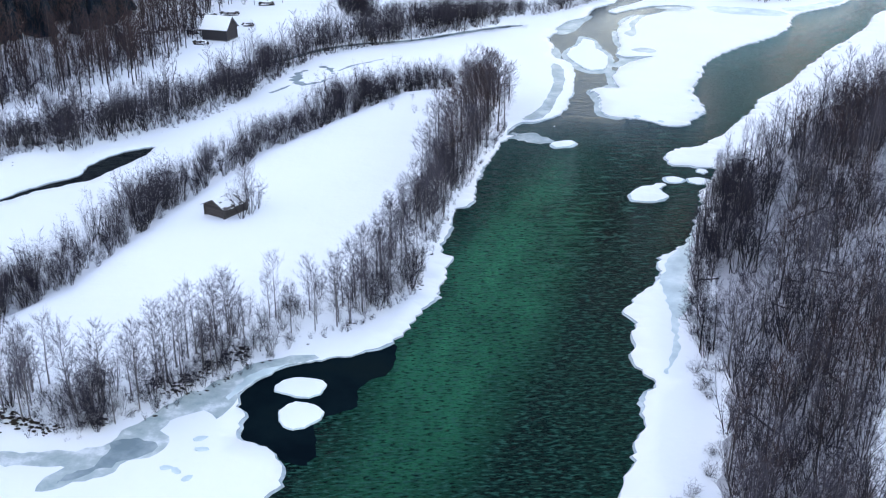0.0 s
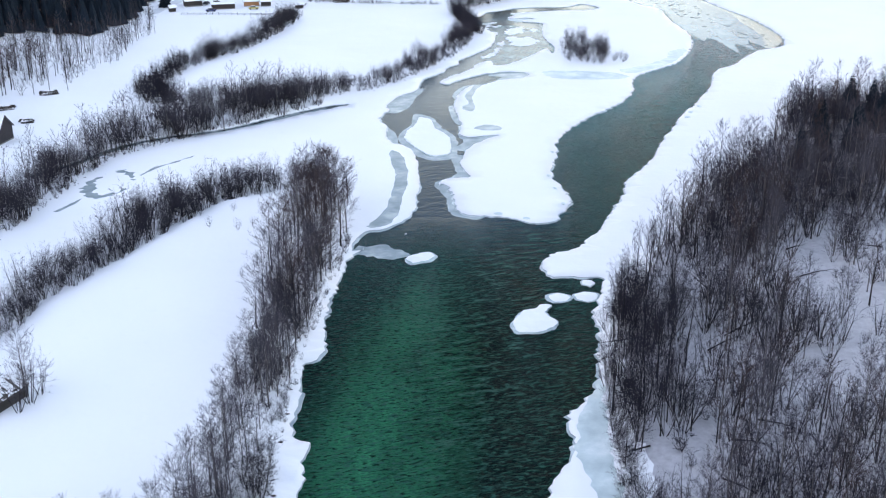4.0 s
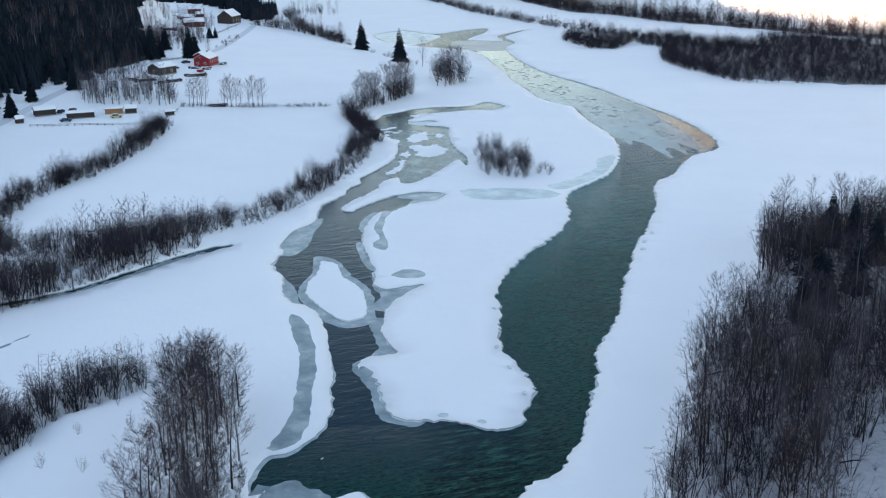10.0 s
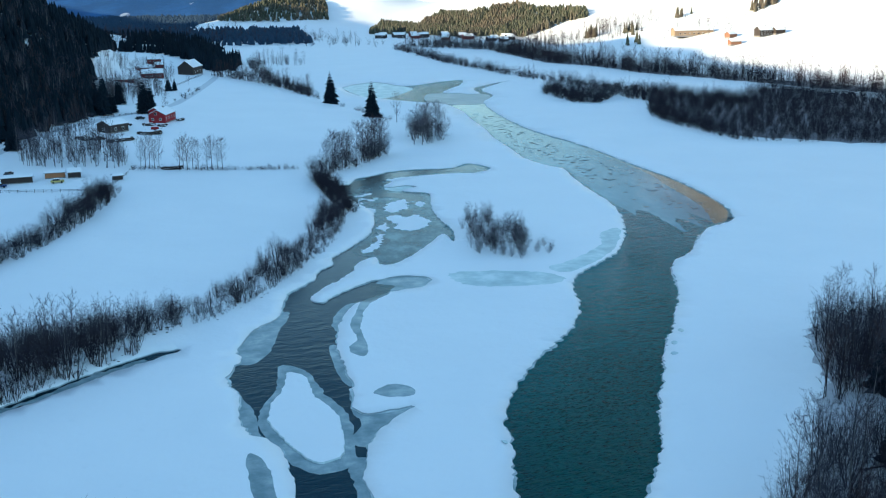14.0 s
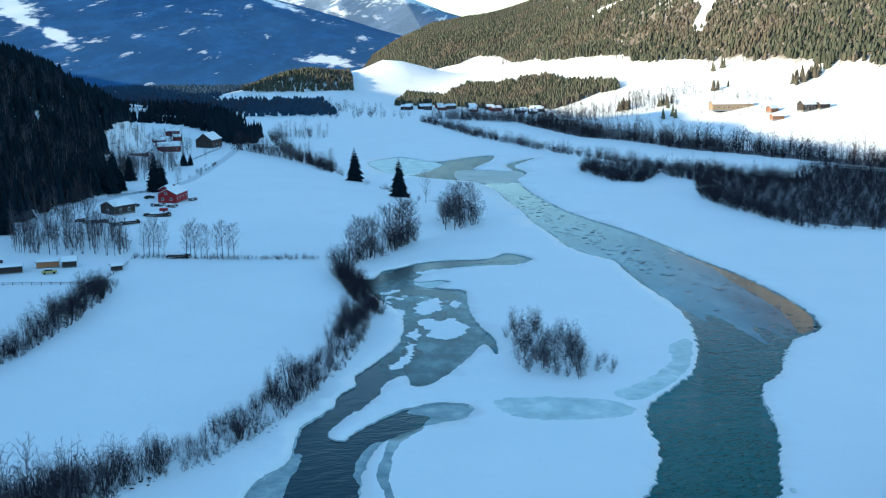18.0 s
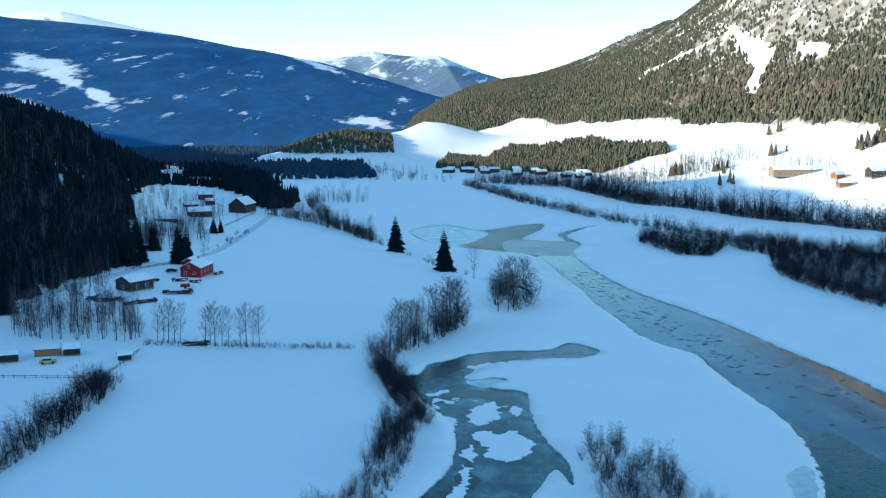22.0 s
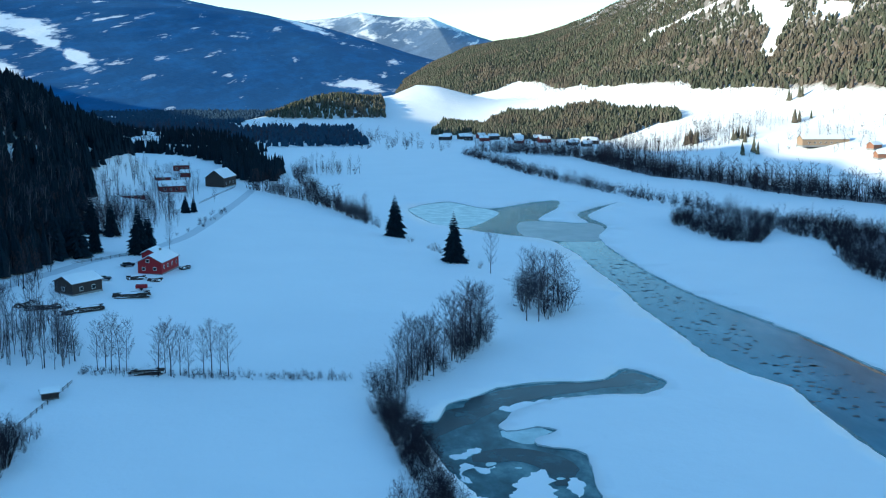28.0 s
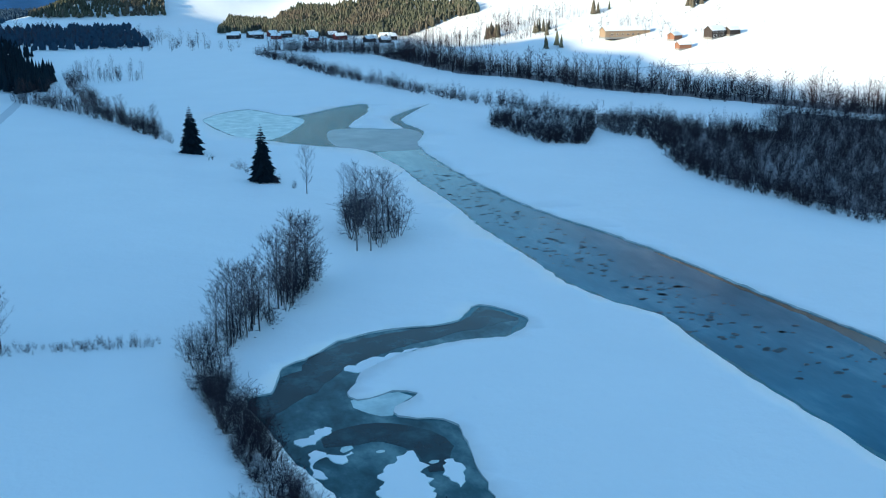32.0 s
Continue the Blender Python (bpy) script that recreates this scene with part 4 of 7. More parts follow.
def conifer_far(seed, high, wide, skirts=2):
    """A small far conifer: a ragged rounded crown, or stacked pointed skirts."""
    rng = random.Random(seed)
    v, f = [], []
    if skirts == 1:
        n, turn = 5, rng.uniform(0, 6.283)
        for r, z in ((0.95, 0.10), (0.78, 0.58)):
            for j in range(n):
                a, q = turn + 2 * math.pi * j / n, wide * r * rng.uniform(0.72, 1.2)
                v.append((q * math.cos(a), q * math.sin(a), high * (z + rng.uniform(-0.07, 0.07))))
            turn += 0.5
        v.append((rng.uniform(-0.2, 0.2) * wide, rng.uniform(-0.2, 0.2) * wide, high))
        for j in range(n):
            k = (j + 1) % n
            f += [(j, k, n + k), (j, n + k, n + j), (n + j, n + k, 2 * n)]
        return v, f
    for k in range(skirts):
        b, n = len(v), 6
        z0, z1 = high * (0.08 + 0.36 * k), high * (0.66 + 0.34 * k)
        r = wide * (1 - 0.38 * k)
        for j in range(n):
            a = 2 * math.pi * j / n + k
            q = r * rng.uniform(0.7, 1.15)
            v.append((q * math.cos(a), q * math.sin(a), z0 - rng.uniform(0, 0.08) * high))
        v.append((0, 0, z1))
        f += [(b + j, b + (j + 1) % n, b + n) for j in range(n)]
    return v, f


KINDS = {}


def kind_of(name, shapes, trunk_mat, crown_mat, label, category="tree"):
    """Stores templates of one kind: arrays for joined woods, and meshes for single trees."""
    made = []
    for trunk, crown in shapes:
        made.append((mesh_of(name + "_trunk", *trunk, [trunk_mat], smooth=True), mesh_of(name + "_crown", *crown, [crown_mat]),
                     np.array(trunk[0]), np.array(trunk[1]), np.array(crown[0]), np.array(crown[1])))
    KINDS[name] = (made, trunk_mat, crown_mat, label, category)


kind_of("birch_tree", [bare_tree(10 + i, 11, 0.12, 28, 9, 7, 0.28, 0.16, 0.95, wide=0.0155, fine=1.15) for i in range(6)], BARK_BIRCH, TWIG_GREY, "leafless birch with pale bark and frosted twigs in snow")
kind_of("alder_tree", [shrub(30 + i, 8.6, 5 + i % 3, 28, 8, 0.66, 0.019, 0.16) for i in range(7)], BARK_DARK, TWIG_BROWN, "leafless many-stemmed alder with fine brown twigs")
kind_of("red_alder_tree", [bare_tree(50 + i, 11, 0.12, 28, 9, 7, 0.30, 0.16, 0.85, 0.05, 0.018, 1.2) for i in range(6)], BARK_DARK, TWIG_RED, "tall leafless alder with reddish-brown twigs")
kind_of("slender_aspen", [bare_tree(70 + i, 12, 0.10, 14, 5, 4, 0.13, 0.42, 2.2, 0.09, 0.020) for i in range(6)], BARK_DARK, TWIG_BROWN, "slender bare pole-like tree with a thin crown")
kind_of("willow_shrub", [shrub(90 + i, 4.4, 8, 14, 6, 0.85, 0.018, 0.1) for i in range(6)], BARK_DARK, TWIG_BROWN, "many-stemmed leafless willow shrub on the snowy bank", "shrub")
kind_of("frosted_shrub", [shrub(110 + i, 4.0, 6, 11, 5, 0.6, 0.014, 0.2) for i in range(5)], BARK_DARK, TWIG_GREY, "leafless frosted shrub standing in snow", "shrub")
kind_of("spruce_tree", [spruce(130 + i, 15, 4.7, 22, 13) for i in range(3)], BARK_DARK, SPRUCE, "dark green spruce with drooping boughs")
# lighter shapes for woods that stay farther off
kind_of("forest_alder", [shrub(240 + i, 9.6, 5 + i % 3, 10, 7, 0.88, 0.0185, 0.42, 0.0062) for i in range(9)], BARK_DARK, TWIG_BROWN, "leafless forest alder with fanned stems and a broom-like crown")
kind_of("mid_alder", [shrub(140 + i, 8.6, 6 + i % 2, 12, 6, 0.72, 0.0225, 0.36, 0.0068) for i in range(8)], BARK_DARK, TWIG_BROWN, "dense alder")
kind_of("mid_red_alder", [bare_tree(145 + i, 11, 0.12, 15, 5, 5, 0.25, 0.16, 1.1, 0.05, 0.031, 1.15) for i in range(6)], BARK_DARK, TWIG_RED, "dense reddish alder")
kind_of("mid_grey_alder", [shrub(148 + i, 8.6, 6 + i % 2, 13, 6, 0.72, 0.0215, 0.36, 0.0066) for i in range(6)], BARK_DARK, TWIG_GREY, "frosted alder")
kind_of("mid_violet_alder", [shrub(340 + i, 8.0, 6, 12, 6, 0.80, 0.0235, 0.36, 0.0068) for i in range(6)], BARK_DARK, TWIG_VIOLET, "alder with dull violet twigs")
kind_of("frosted_scrub", [shrub(350 + i, 3.4, 8, 6, 5, 0.95, 0.040, 0.05) for i in range(6)], BARK_DARK, TWIG_GREY, "low frosted scrub", "shrub")
kind_of("far_alder", [shrub(150 + i, 9.0, 5, 10, 5, 0.7, 0.044, 0.16) for i in range(7)], BARK_DARK, TWIG_BROWN, "far alder")
kind_of("far_red_alder", [bare_tree(160 + i, 11, 0.13, 12, 4, 4, 0.24, 0.14, 1.1, 0.05, 0.044, 1.35) for i in range(5)], BARK_DARK, TWIG_RED, "far reddish alder")
kind_of("far_birch", [bare_tree(170 + i, 11, 0.12, 12, 3, 4, 0.26, 0.16, 1.2, 0.05, 0.046, 1.3) for i in range(5)], BARK_BIRCH, TWIG_GREY, "far birch")
kind_of("far_shrub", [shrub(180 + i, 5.0, 5, 5, 3, 0.85, 0.085, 0.05) for i in range(5)], BARK_DARK, TWIG_BROWN, "far shrub", "shrub")
kind_of("distant_alder", [shrub(190 + i, 9.0, 5, 8, 4, 0.75, 0.072, 0.10) for i in range(6)], BARK_DARK, TWIG_BROWN, "distant alder")
kind_of("distant_red_alder", [bare_tree(200 + i, 11, 0.15, 10, 3, 4, 0.25, 0.12, 0.9, 0.06, 0.072, 1.4) for i in range(5)], BARK_DARK, TWIG_RED, "distant reddish alder")


def tree(kind, x, y, size, turn=0.0, pick=0, group="", label="", z=None, wide=1.0):
    made, _, _, text, category = KINDS[kind]
    trunk, crown = made[pick % len(made)][:2]
    root = new(kind)
    root.matrix_basis = pose(x, y, ground_at(x, y) if z is None else z, 0, 0, turn) @ Matrix.Diagonal((size * wide, size * wide, size, 1))
    put("trunk", trunk, root)
    put("crown", crown, root)
    return tagged(root, label or text, category, group)


def wood(name, spots, kinds, label, category="woods"):
    """Many trees that nobody could count, joined into one object per look."""
    rng = random.Random(len(spots) + len(name))
    z = ground_height([p[0] for p in spots], [p[1] for p in spots])
    verts, tris, which, mats, n = [], [], [], [], 0
    for (x, y, size), h in zip(spots, z):
        kind = rng.choice(kinds)
        made, tm, cm = KINDS[kind][:3]
        one = rng.choice(made)
        a, s = rng.uniform(0, 6.283), size * rng.uniform(0.75, 1.2)
        c, d = math.cos(a) * s, math.sin(a) * s
        for m, v, f in ((tm, one[2], one[3]), (cm, one[4], one[5])):
            if m not in mats:
                mats.append(m)
            verts.append(np.c_[v[:, 0] * c - v[:, 1] * d + x, v[:, 0] * d + v[:, 1] * c + y, v[:, 2] * s + h])
            tris.append(f + n)
            which.append(np.full(len(f), mats.index(m)))
            n += len(v)
    me = mesh_of(name, np.concatenate(verts), np.concatenate(tris), mats, np.concatenate(which))
    return tagged(put(name, me), label, category, kind="stuff")


def along(line, count, wide, rng, skew=0.5):
    """Places scattered in a belt to the left of a line of points."""
    parts = [(Vector(a), Vector(b), (Vector(b) - Vector(a)).length) for a, b in zip(line, line[1:])]
    total, out = sum(p[2] for p in parts), []
    for _ in range(count):
        s = rng.uniform(0, total)
        for a, b, long in parts:
            if s <= long:
                n = Vector((-(b - a).y, (b - a).x)) / long
                q = a.lerp(b, s / long) + n * wide * (rng.random() ** skew if skew != 0.5 else rng.random())
                out.append((q.x, q.y))
                break
            s -= long
    return out


def scattered(poly, count, rng, gap=0.0):
    xs, ys = [p[0] for p in poly], [p[1] for p in poly]
    out = []
    for _ in range(count * 30):
        if len(out) >= count:
            break
        q = (rng.uniform(min(xs), max(xs)), rng.uniform(min(ys), max(ys)))
        if inside(poly, [q[0]], [q[1]])[0] and (not gap or all((q[0] - p[0]) ** 2 + (q[1] - p[1]) ** 2 > gap * gap for p in out)):
            out.append(q)
    return out


def dry(spots):
    spots = np.array(spots)
    return [tuple(p) for p in spots[~wet(spots[:, 0], spots[:, 1])].tolist()]


def clumped(spots, seed, gap=-0.42):
    """Lets a belt rise and thin out in clumps along its length."""
    n = rough_noise([p[0] for p in spots], [p[1] for p in spots], 13, seed)
    return [(x, y, s * (0.92 + 0.55 * k)) for (x, y, s), k in zip(spots, n) if k > gap]


rng = random.Random(42)
NEAR_BANK = [(-68, 91.5), (-58, 92), (-53, 98.5), (-49, 104), (-45, 111), (-41, 117.5), (-35, 124), (-30.5, 131), (-27.8, 137), (-28.5, 150), (-28.3, 164),
             (-27, 188), (-25, 205)]
for i, (x, y) in enumerate(dry(along(NEAR_BANK, 380, 6.5, rng))):
    kind = rng.choice(["birch_tree", "birch_tree", "birch_tree", "alder_tree", "alder_tree", "willow_shrub", "frosted_shrub", "frosted_shrub"])
    tree(kind, x, y, rng.uniform(0.5, 0.9), rng.uniform(0, 360), i, "trees along the near river bank")
for i, (x, y) in enumerate([(-55, 101), (-52.5, 104), (-62, 97.5), (-58, 98), (-66, 100), (-48, 109)]):
    tree("birch_tree", x, y, rng.uniform(0.8, 1.0), 60 * i, i, "trees along the near river bank", wide=1.15)
for i, (x, y) in enumerate(dry(scattered([(-35, 176), (-28.5, 176), (-26, 205), (-24, 222), (-24.5, 242), (-30, 247), (-36, 225)], 70, rng, 1.3))):
    tree(rng.choice(["red_alder_tree", "red_alder_tree", "alder_tree", "birch_tree", "birch_tree"]), x, y, rng.uniform(0.75, 1.12), rng.uniform(0, 360), i, "tall alder clump on the point", wide=1.15)
HEDGE = [(-98, 100), (-90, 110), (-82, 118), (-78, 124), (-77.5, 135), (-76.5, 146), (-75, 165), (-72, 178), (-69.5, 193), (-63, 208), (-57, 224), (-52, 238), (-38, 249), (-31, 250)]
spots = [(x, y, rng.uniform(0.6, 0.95)) for x, y in dry(along(HEDGE, 760, 10, rng))]
wood("field_hedge", clumped(spots, 81, -0.6), ["mid_alder", "mid_grey_alder", "mid_violet_alder", "mid_grey_alder", "willow_shrub", "mid_grey_alder", "frosted_scrub"], "belt of bare alders and willows behind the snowy field", "hedge")
spots = [(x, y, rng.uniform(0.6, 0.9)) for x, y in dry(scattered([(-100, 84), (-70, 88), (-62, 93), (-72, 104), (-84, 118), (-104, 118)], 110, rng))]
wood("corner_thicket", spots, ["mid_red_alder", "birch_tree", "mid_grey_alder", "mid_alder"], "thicket of frosted birches and reddish alders at the field corner", "thicket")


def fallen_stem(x, y, turn, long, rise):
    """A dead trunk that leans or lies in the snow, with the stubs of its boughs."""
    rs = random.Random(int(x * 13 + y * 7))
    v, f = [], []
    tip = Vector((long * math.cos(rise), 0, long * math.sin(rise) + 0.1))
    tube(v, f, [(0, 0, 0.02), tuple(tip * 0.5 + Vector((0, 0.2, 0.1))), tuple(tip)], [0.13, 0.09, 0], 5)
    for k in range(7):
        s = tip * rs.uniform(0.35, 0.95)
        e = s + Vector((rs.uniform(0.2, 0.9), rs.uniform(-0.9, 0.9), rs.uniform(-0.1, 0.7)))
        tube(v, f, [tuple(s), tuple(e)], [0.03, 0], 3)
    ob = put("fallen_tree", mesh_of("fallen_tree", v, f, [BARK_DARK]), m=pose(x, y, ground_at(x, y) + 0.08, 0, 0, turn))
    return tagged(ob, "dark dead trunk fallen among the bare alders in snow", "fallen tree", "fallen trunks in the bank forest")


fs = random.Random(64)
for x, y in scattered(FOREST, 46, fs, 3.0):
    fallen_stem(x, y, fs.uniform(0, 360), fs.uniform(4, 8), fs.choice((0.04, 0.08, 0.2, 0.5)))
LANE = [(13, 126), (23, 136), (26, 158), (34, 190), (30, 202), (15, 172)]
spots = np.array([(x, y, rng.uniform(0.7, 1.12)) for x, y in scattered(FOREST, 2150, rng)])
close = 0.7 * rough_noise(spots[:, 0], spots[:, 1], 8, 85) + rough_noise(spots[:, 0], spots[:, 1], 30, 86)
close = 1.55 * close + 0.03 - 0.02 * smooth01((spots[:, 1] - 205) / 50)
keep = (close + np.array([rng.uniform(-0.45, 0.45) for _ in spots]) > -0.22) & ~inside(LANE, spots[:, 0], spots[:, 1])
spots = [tuple(q) for q in spots[keep].tolist()]
wood("bank_forest", spots, ["forest_alder", "forest_alder", "forest_alder", "forest_alder", "mid_violet_alder", "mid_alder", "mid_red_alder", "birch_tree"], "dense leafless alder forest on the snowy river bank", "forest")
for i, (x, y) in enumerate(scattered([(15, 146), (22, 146), (30, 190), (24, 194), (18, 178)], 80, rng, 0.6)):
    tree(rng.choice(["slender_aspen", "forest_alder", "alder_tree"]), x, y, rng.uniform(0.85, 1.1), rng.uniform(0, 360), i, "slender poles at the forest edge")
for i, (x, y) in enumerate(dry(scattered([(12.6, 118), (15, 122), (16, 150), (19, 172), (26, 198), (23, 199), (17, 182), (14.2, 164), (12.6, 140)], 60, rng, 0.6))):
    tree(rng.choice(["slender_aspen", "forest_alder", "alder_tree"]), x, y, rng.uniform(0.6, 0.95), rng.uniform(0, 360), i, "slender poles at the forest edge")
for i, (x, y, s) in enumerate([(12.2, 133, 0.9), (12.8, 139, 0.8), (13.5, 128, 0.7), (13.5, 146, 0.8), (14, 152, 0.7), (12.5, 97, 0.55), (10.5, 93, 0.5), (9, 90, 0.5), (13, 101, 0.5)]):
    tree("willow_shrub", x, y, s, 40 * i, i, "shrubs leaning over the shelf ice", wide=1.5)
for i, (x, y) in enumerate([(78.5, 261), (71, 255), (88, 268), (98, 297), (84, 279), (92, 275), (81, 268), (101, 284), (95, 262), (105, 300)]):
    tree("spruce_tree", x, y, rng.uniform(0.6, 0.85), 36 * i, i, "spruces in the bank forest")
for i, (x, y) in enumerate([(-56.6, 235), (-51.7, 238), (-44.4, 220), (-42, 222), (-50, 222), (-47, 231), (-40, 232), (-39, 216), (-37, 210), (-53, 229), (-36, 238), (-43, 240), (-60, 226), (-38, 203), (-40, 198)]):
    tree("frosted_shrub", x, y, rng.uniform(0.5, 0.85), 50 * i, i, "saplings in the snowy field", "thin frosted sapling standing in the snowy field")
for i, (x, y, s) in enumerate([(-61.2, 155.0, 0.74), (-61.6, 158.9, 0.86), (-60.4, 157, 0.8), (-62.2, 161, 0.6), (-60, 159.6, 0.66)]):
    tree("birch_tree" if i % 2 else "mid_grey_alder", x, y, s * (1.0 if i % 2 else 1.25), 70 * i, i, "trees beside the hay barn", "frosted bare tree beside the hay barn", wide=1.2)
for i, (x, y) in enumerate(scattered([(11.8, 112), (15, 112), (16, 150), (18, 168), (15, 168), (12.2, 140)], 26, rng, 1.2)):
    tree("willow_shrub", x, y, rng.uniform(0.5, 0.85), 40 * i, i, "shrubs leaning over the shelf ice", wide=1.4)
FAR_HEDGE = [(-84, 325), (-78, 323), (-62, 319), (-52, 324), (-39, 332), (-26, 344), (-13, 364), (-1, 393), (5, 413), (8, 430), (8.4, 438)]
spots = [(x, y, rng.uniform(0.5, 0.9)) for x, y in dry(along(FAR_HEDGE, 560, 6.5, rng))]
wood("river_hedge", clumped(spots, 82, -2), ["mid_alder", "mid_alder", "mid_alder", "willow_shrub"], "belt of bare alders and willows between field and frozen arm", "hedge")
WEST_HEDGE = [(-84, 322), (-92, 331), (-95, 350), (-93, 370), (-87, 393), (-80, 404), (-75, 425), (-70, 455), (-68, 480)]
spots = [(x, y, rng.uniform(0.68, 1.0)) for x, y in along(WEST_HEDGE, 470, -8, rng)]
wood("field_hedge", clumped(spots, 83, -0.75), ["mid_alder", "mid_violet_alder", "willow_shrub", "mid_alder"], "curved belt of bare shrubs at the field's edge", "hedge")
STREAM_TREES = [(-122, 174), (-112, 181), (-106, 193), (-99, 205), (-93, 215), (-89, 229), (-87, 246), (-84, 275), (-73, 289), (-56, 306), (-38, 326)]
spots = [(x, y, rng.uniform(0.68, 1.08)) for x, y in dry(along(STREAM_TREES, 820, 12, rng))]
wood("stream_trees", clumped(spots, 84, -0.3), ["mid_grey_alder", "mid_alder", "mid_grey_alder", "mid_alder", "far_birch", "mid_violet_alder"], "frosted birches and alders along the small stream", "trees")
CORNER_WOOD = [(-121, 222), (-116.5, 234), (-119, 254), (-118.5, 268), (-124, 286), (-131, 300), (-130, 340), (-126, 373), (-150, 380), (-172, 300), (-165, 222)]
spots = [(x, y, rng.uniform(0.85, 1.15)) for x, y in scattered(CORNER_WOOD, 340, rng)]
wood("hillside_wood", spots, ["far_red_alder", "far_red_alder", "mid_red_alder"], "tall reddish bare wood at the foot of the dark hillside", "woods")
HILLSIDE = [(-150, 190), (-128, 222), (-124, 240), (-120, 268), (-122, 300), (-135, 330), (-200, 345), (-200, 215)]
spots = [(x, y, rng.uniform(0.75, 1.1)) for x, y in scattered(HILLSIDE, 620, rng)]
wood("hillside_wood", spots, ["far_red_alder", "far_alder", "far_red_alder", "far_birch", "far_alder"], "bare mixed wood on the snowy hillside", "woods")
hs = random.Random(77)
spots = [(x, y, hs.uniform(0.6, 1.25)) for x, y in scattered(HILLSIDE, 900, hs)]
wood("hillside_scrub", clumped(spots, 88, -0.35), ["frosted_scrub", "frosted_scrub", "mid_violet_alder"], "frosted undergrowth in the bare wood on the hillside", "scrub")
spots = [(x, y, hs.uniform(0.45, 0.8)) for x, y in dry(scattered([(-122, 178), (-112, 192), (-104, 210), (-100, 228), (-118, 232), (-132, 214), (-140, 196)], 170, hs))]
wood("hillside_scrub", clumped(spots, 89, -0.1), ["frosted_scrub", "mid_grey_alder", "frosted_shrub"], "thin frosted scrub between stream and hillside wood", "scrub")
spots = [(x, y, rng.uniform(0.7, 1.0)) for x, y in scattered([(-128, 330), (-112, 345), (-112, 440), (-122, 480), (-160, 480), (-165, 340)], 260, rng)]
wood("hillside_wood", spots, ["far_alder", "far_red_alder", "far_alder", "far_birch"], "bare birches at the foot of the dark hillside", "woods")
spots = [(x, y, rng.uniform(0.6, 0.95)) for x, y in scattered(RIGHT_WOODS, 1350, rng)]
wood("river_woods", spots, ["far_alder", "far_alder", "distant_alder", "far_alder"], "dark bare woods on the snowy flood plain", "woods")
spots = [(x, y, rng.uniform(0.5, 0.85)) for x, y in scattered(RIGHT_WOODS, 2000, rng)]
FRONT = [(156, 752), (147, 733), (151.5, 686), (166, 678), (184, 708), (189, 690), (194, 679), (183, 652), (172, 618), (174, 582), (180, 540)]
spots += [(x, y, rng.uniform(0.7, 1.2)) for x, y in along(FRONT, 420, 9, rng)]
wood("forest_scrub", spots, ["far_shrub", "far_shrub", "distant_alder"], "dense dark undergrowth in the woods on the flood plain", "scrub")
STRIP = [(120, 1146), (141, 960), (161, 870), (175, 814), (189, 780), (205, 736), (250, 660)]
spots = [(x, y, rng.uniform(0.7, 1.1)) for x, y in along(STRIP[::-1], 480, 12, rng)]
wood("river_woods", spots, ["distant_alder", "far_shrub"], "narrow strip of bare trees along the frozen plain", "woods")
spots = [(x, y, rng.uniform(0.95, 1.4)) for x, y in along(STRIP2, 1050, 34, rng)]
wood("river_woods", spots, ["distant_alder", "distant_red_alder", "distant_alder"], "dark belt of bare riverside woods", "woods")
spots = [(x, y, rng.uniform(0.8, 1.2)) for x, y in scattered([(-320, 1300), (-160, 1210), (-45, 1290), (23, 1196), (103, 1163), (112, 1225), (40, 1400), (-60, 1520), (-300, 1650)], 720, rng)]
wood("far_woods", spots, ["distant_alder", "distant_red_alder", "distant_alder"], "dark belt of woods across the far valley floor", "woods")
for i, (x, y) in enumerate(scattered([(37, 384), (42, 374), (48, 374.5), (54, 400), (48, 418), (38, 412)], 56, rng, 1.2)):
    tree(rng.choice(["alder_tree", "willow_shrub", "alder_tree"]), x, y, rng.uniform(0.6, 0.95), rng.uniform(0, 360), i, "shrubs on the islet")
for i, (x, y) in enumerate([(53, 382), (55.5, 380), (57, 383), (54.5, 386), (56.2, 387.5)]):
    tree("willow_shrub", x, y, rng.uniform(0.6, 0.85), 70 * i, i, "shrubs on the islet")
tree("spruce_tree", 38.7, 649.5, 1.22, 20, 0, "spruces at the field edge")
tree("spruce_tree", 22.2, 707.9, 1.2, 80, 1, "spruces at the field edge")
tree("birch_tree", 48.3, 627, 1.3, 10, 1, label="single tall frosted birch at the field edge")
for i, (x, y) in enumerate(along([(9, 503), (14, 508), (18.5, 513), (27.6, 529), (34, 541)], 56, 5, rng)):
    tree(rng.choice(["birch_tree", "birch_tree", "red_alder_tree", "willow_shrub", "alder_tree"]), x, y, rng.uniform(0.9, 1.35), rng.uniform(0, 360), i, "birch row by the frozen inlet", wide=1.1)
for i, (x, y) in enumerate(along([(12.6, 436), (11.6, 447), (10.6, 456), (9.6, 466), (8.4, 478), (6.4, 487)], 84, 5.5, rng)):
    kind = rng.choice(["alder_tree", "willow_shrub", "willow_shrub"])
    tree(kind, x, y, rng.uniform(0.5, 0.85) * (1.0 if kind == "alder_tree" else 1.75), rng.uniform(0, 360), i, "alders on the bank of the inlet", wide=1.15)
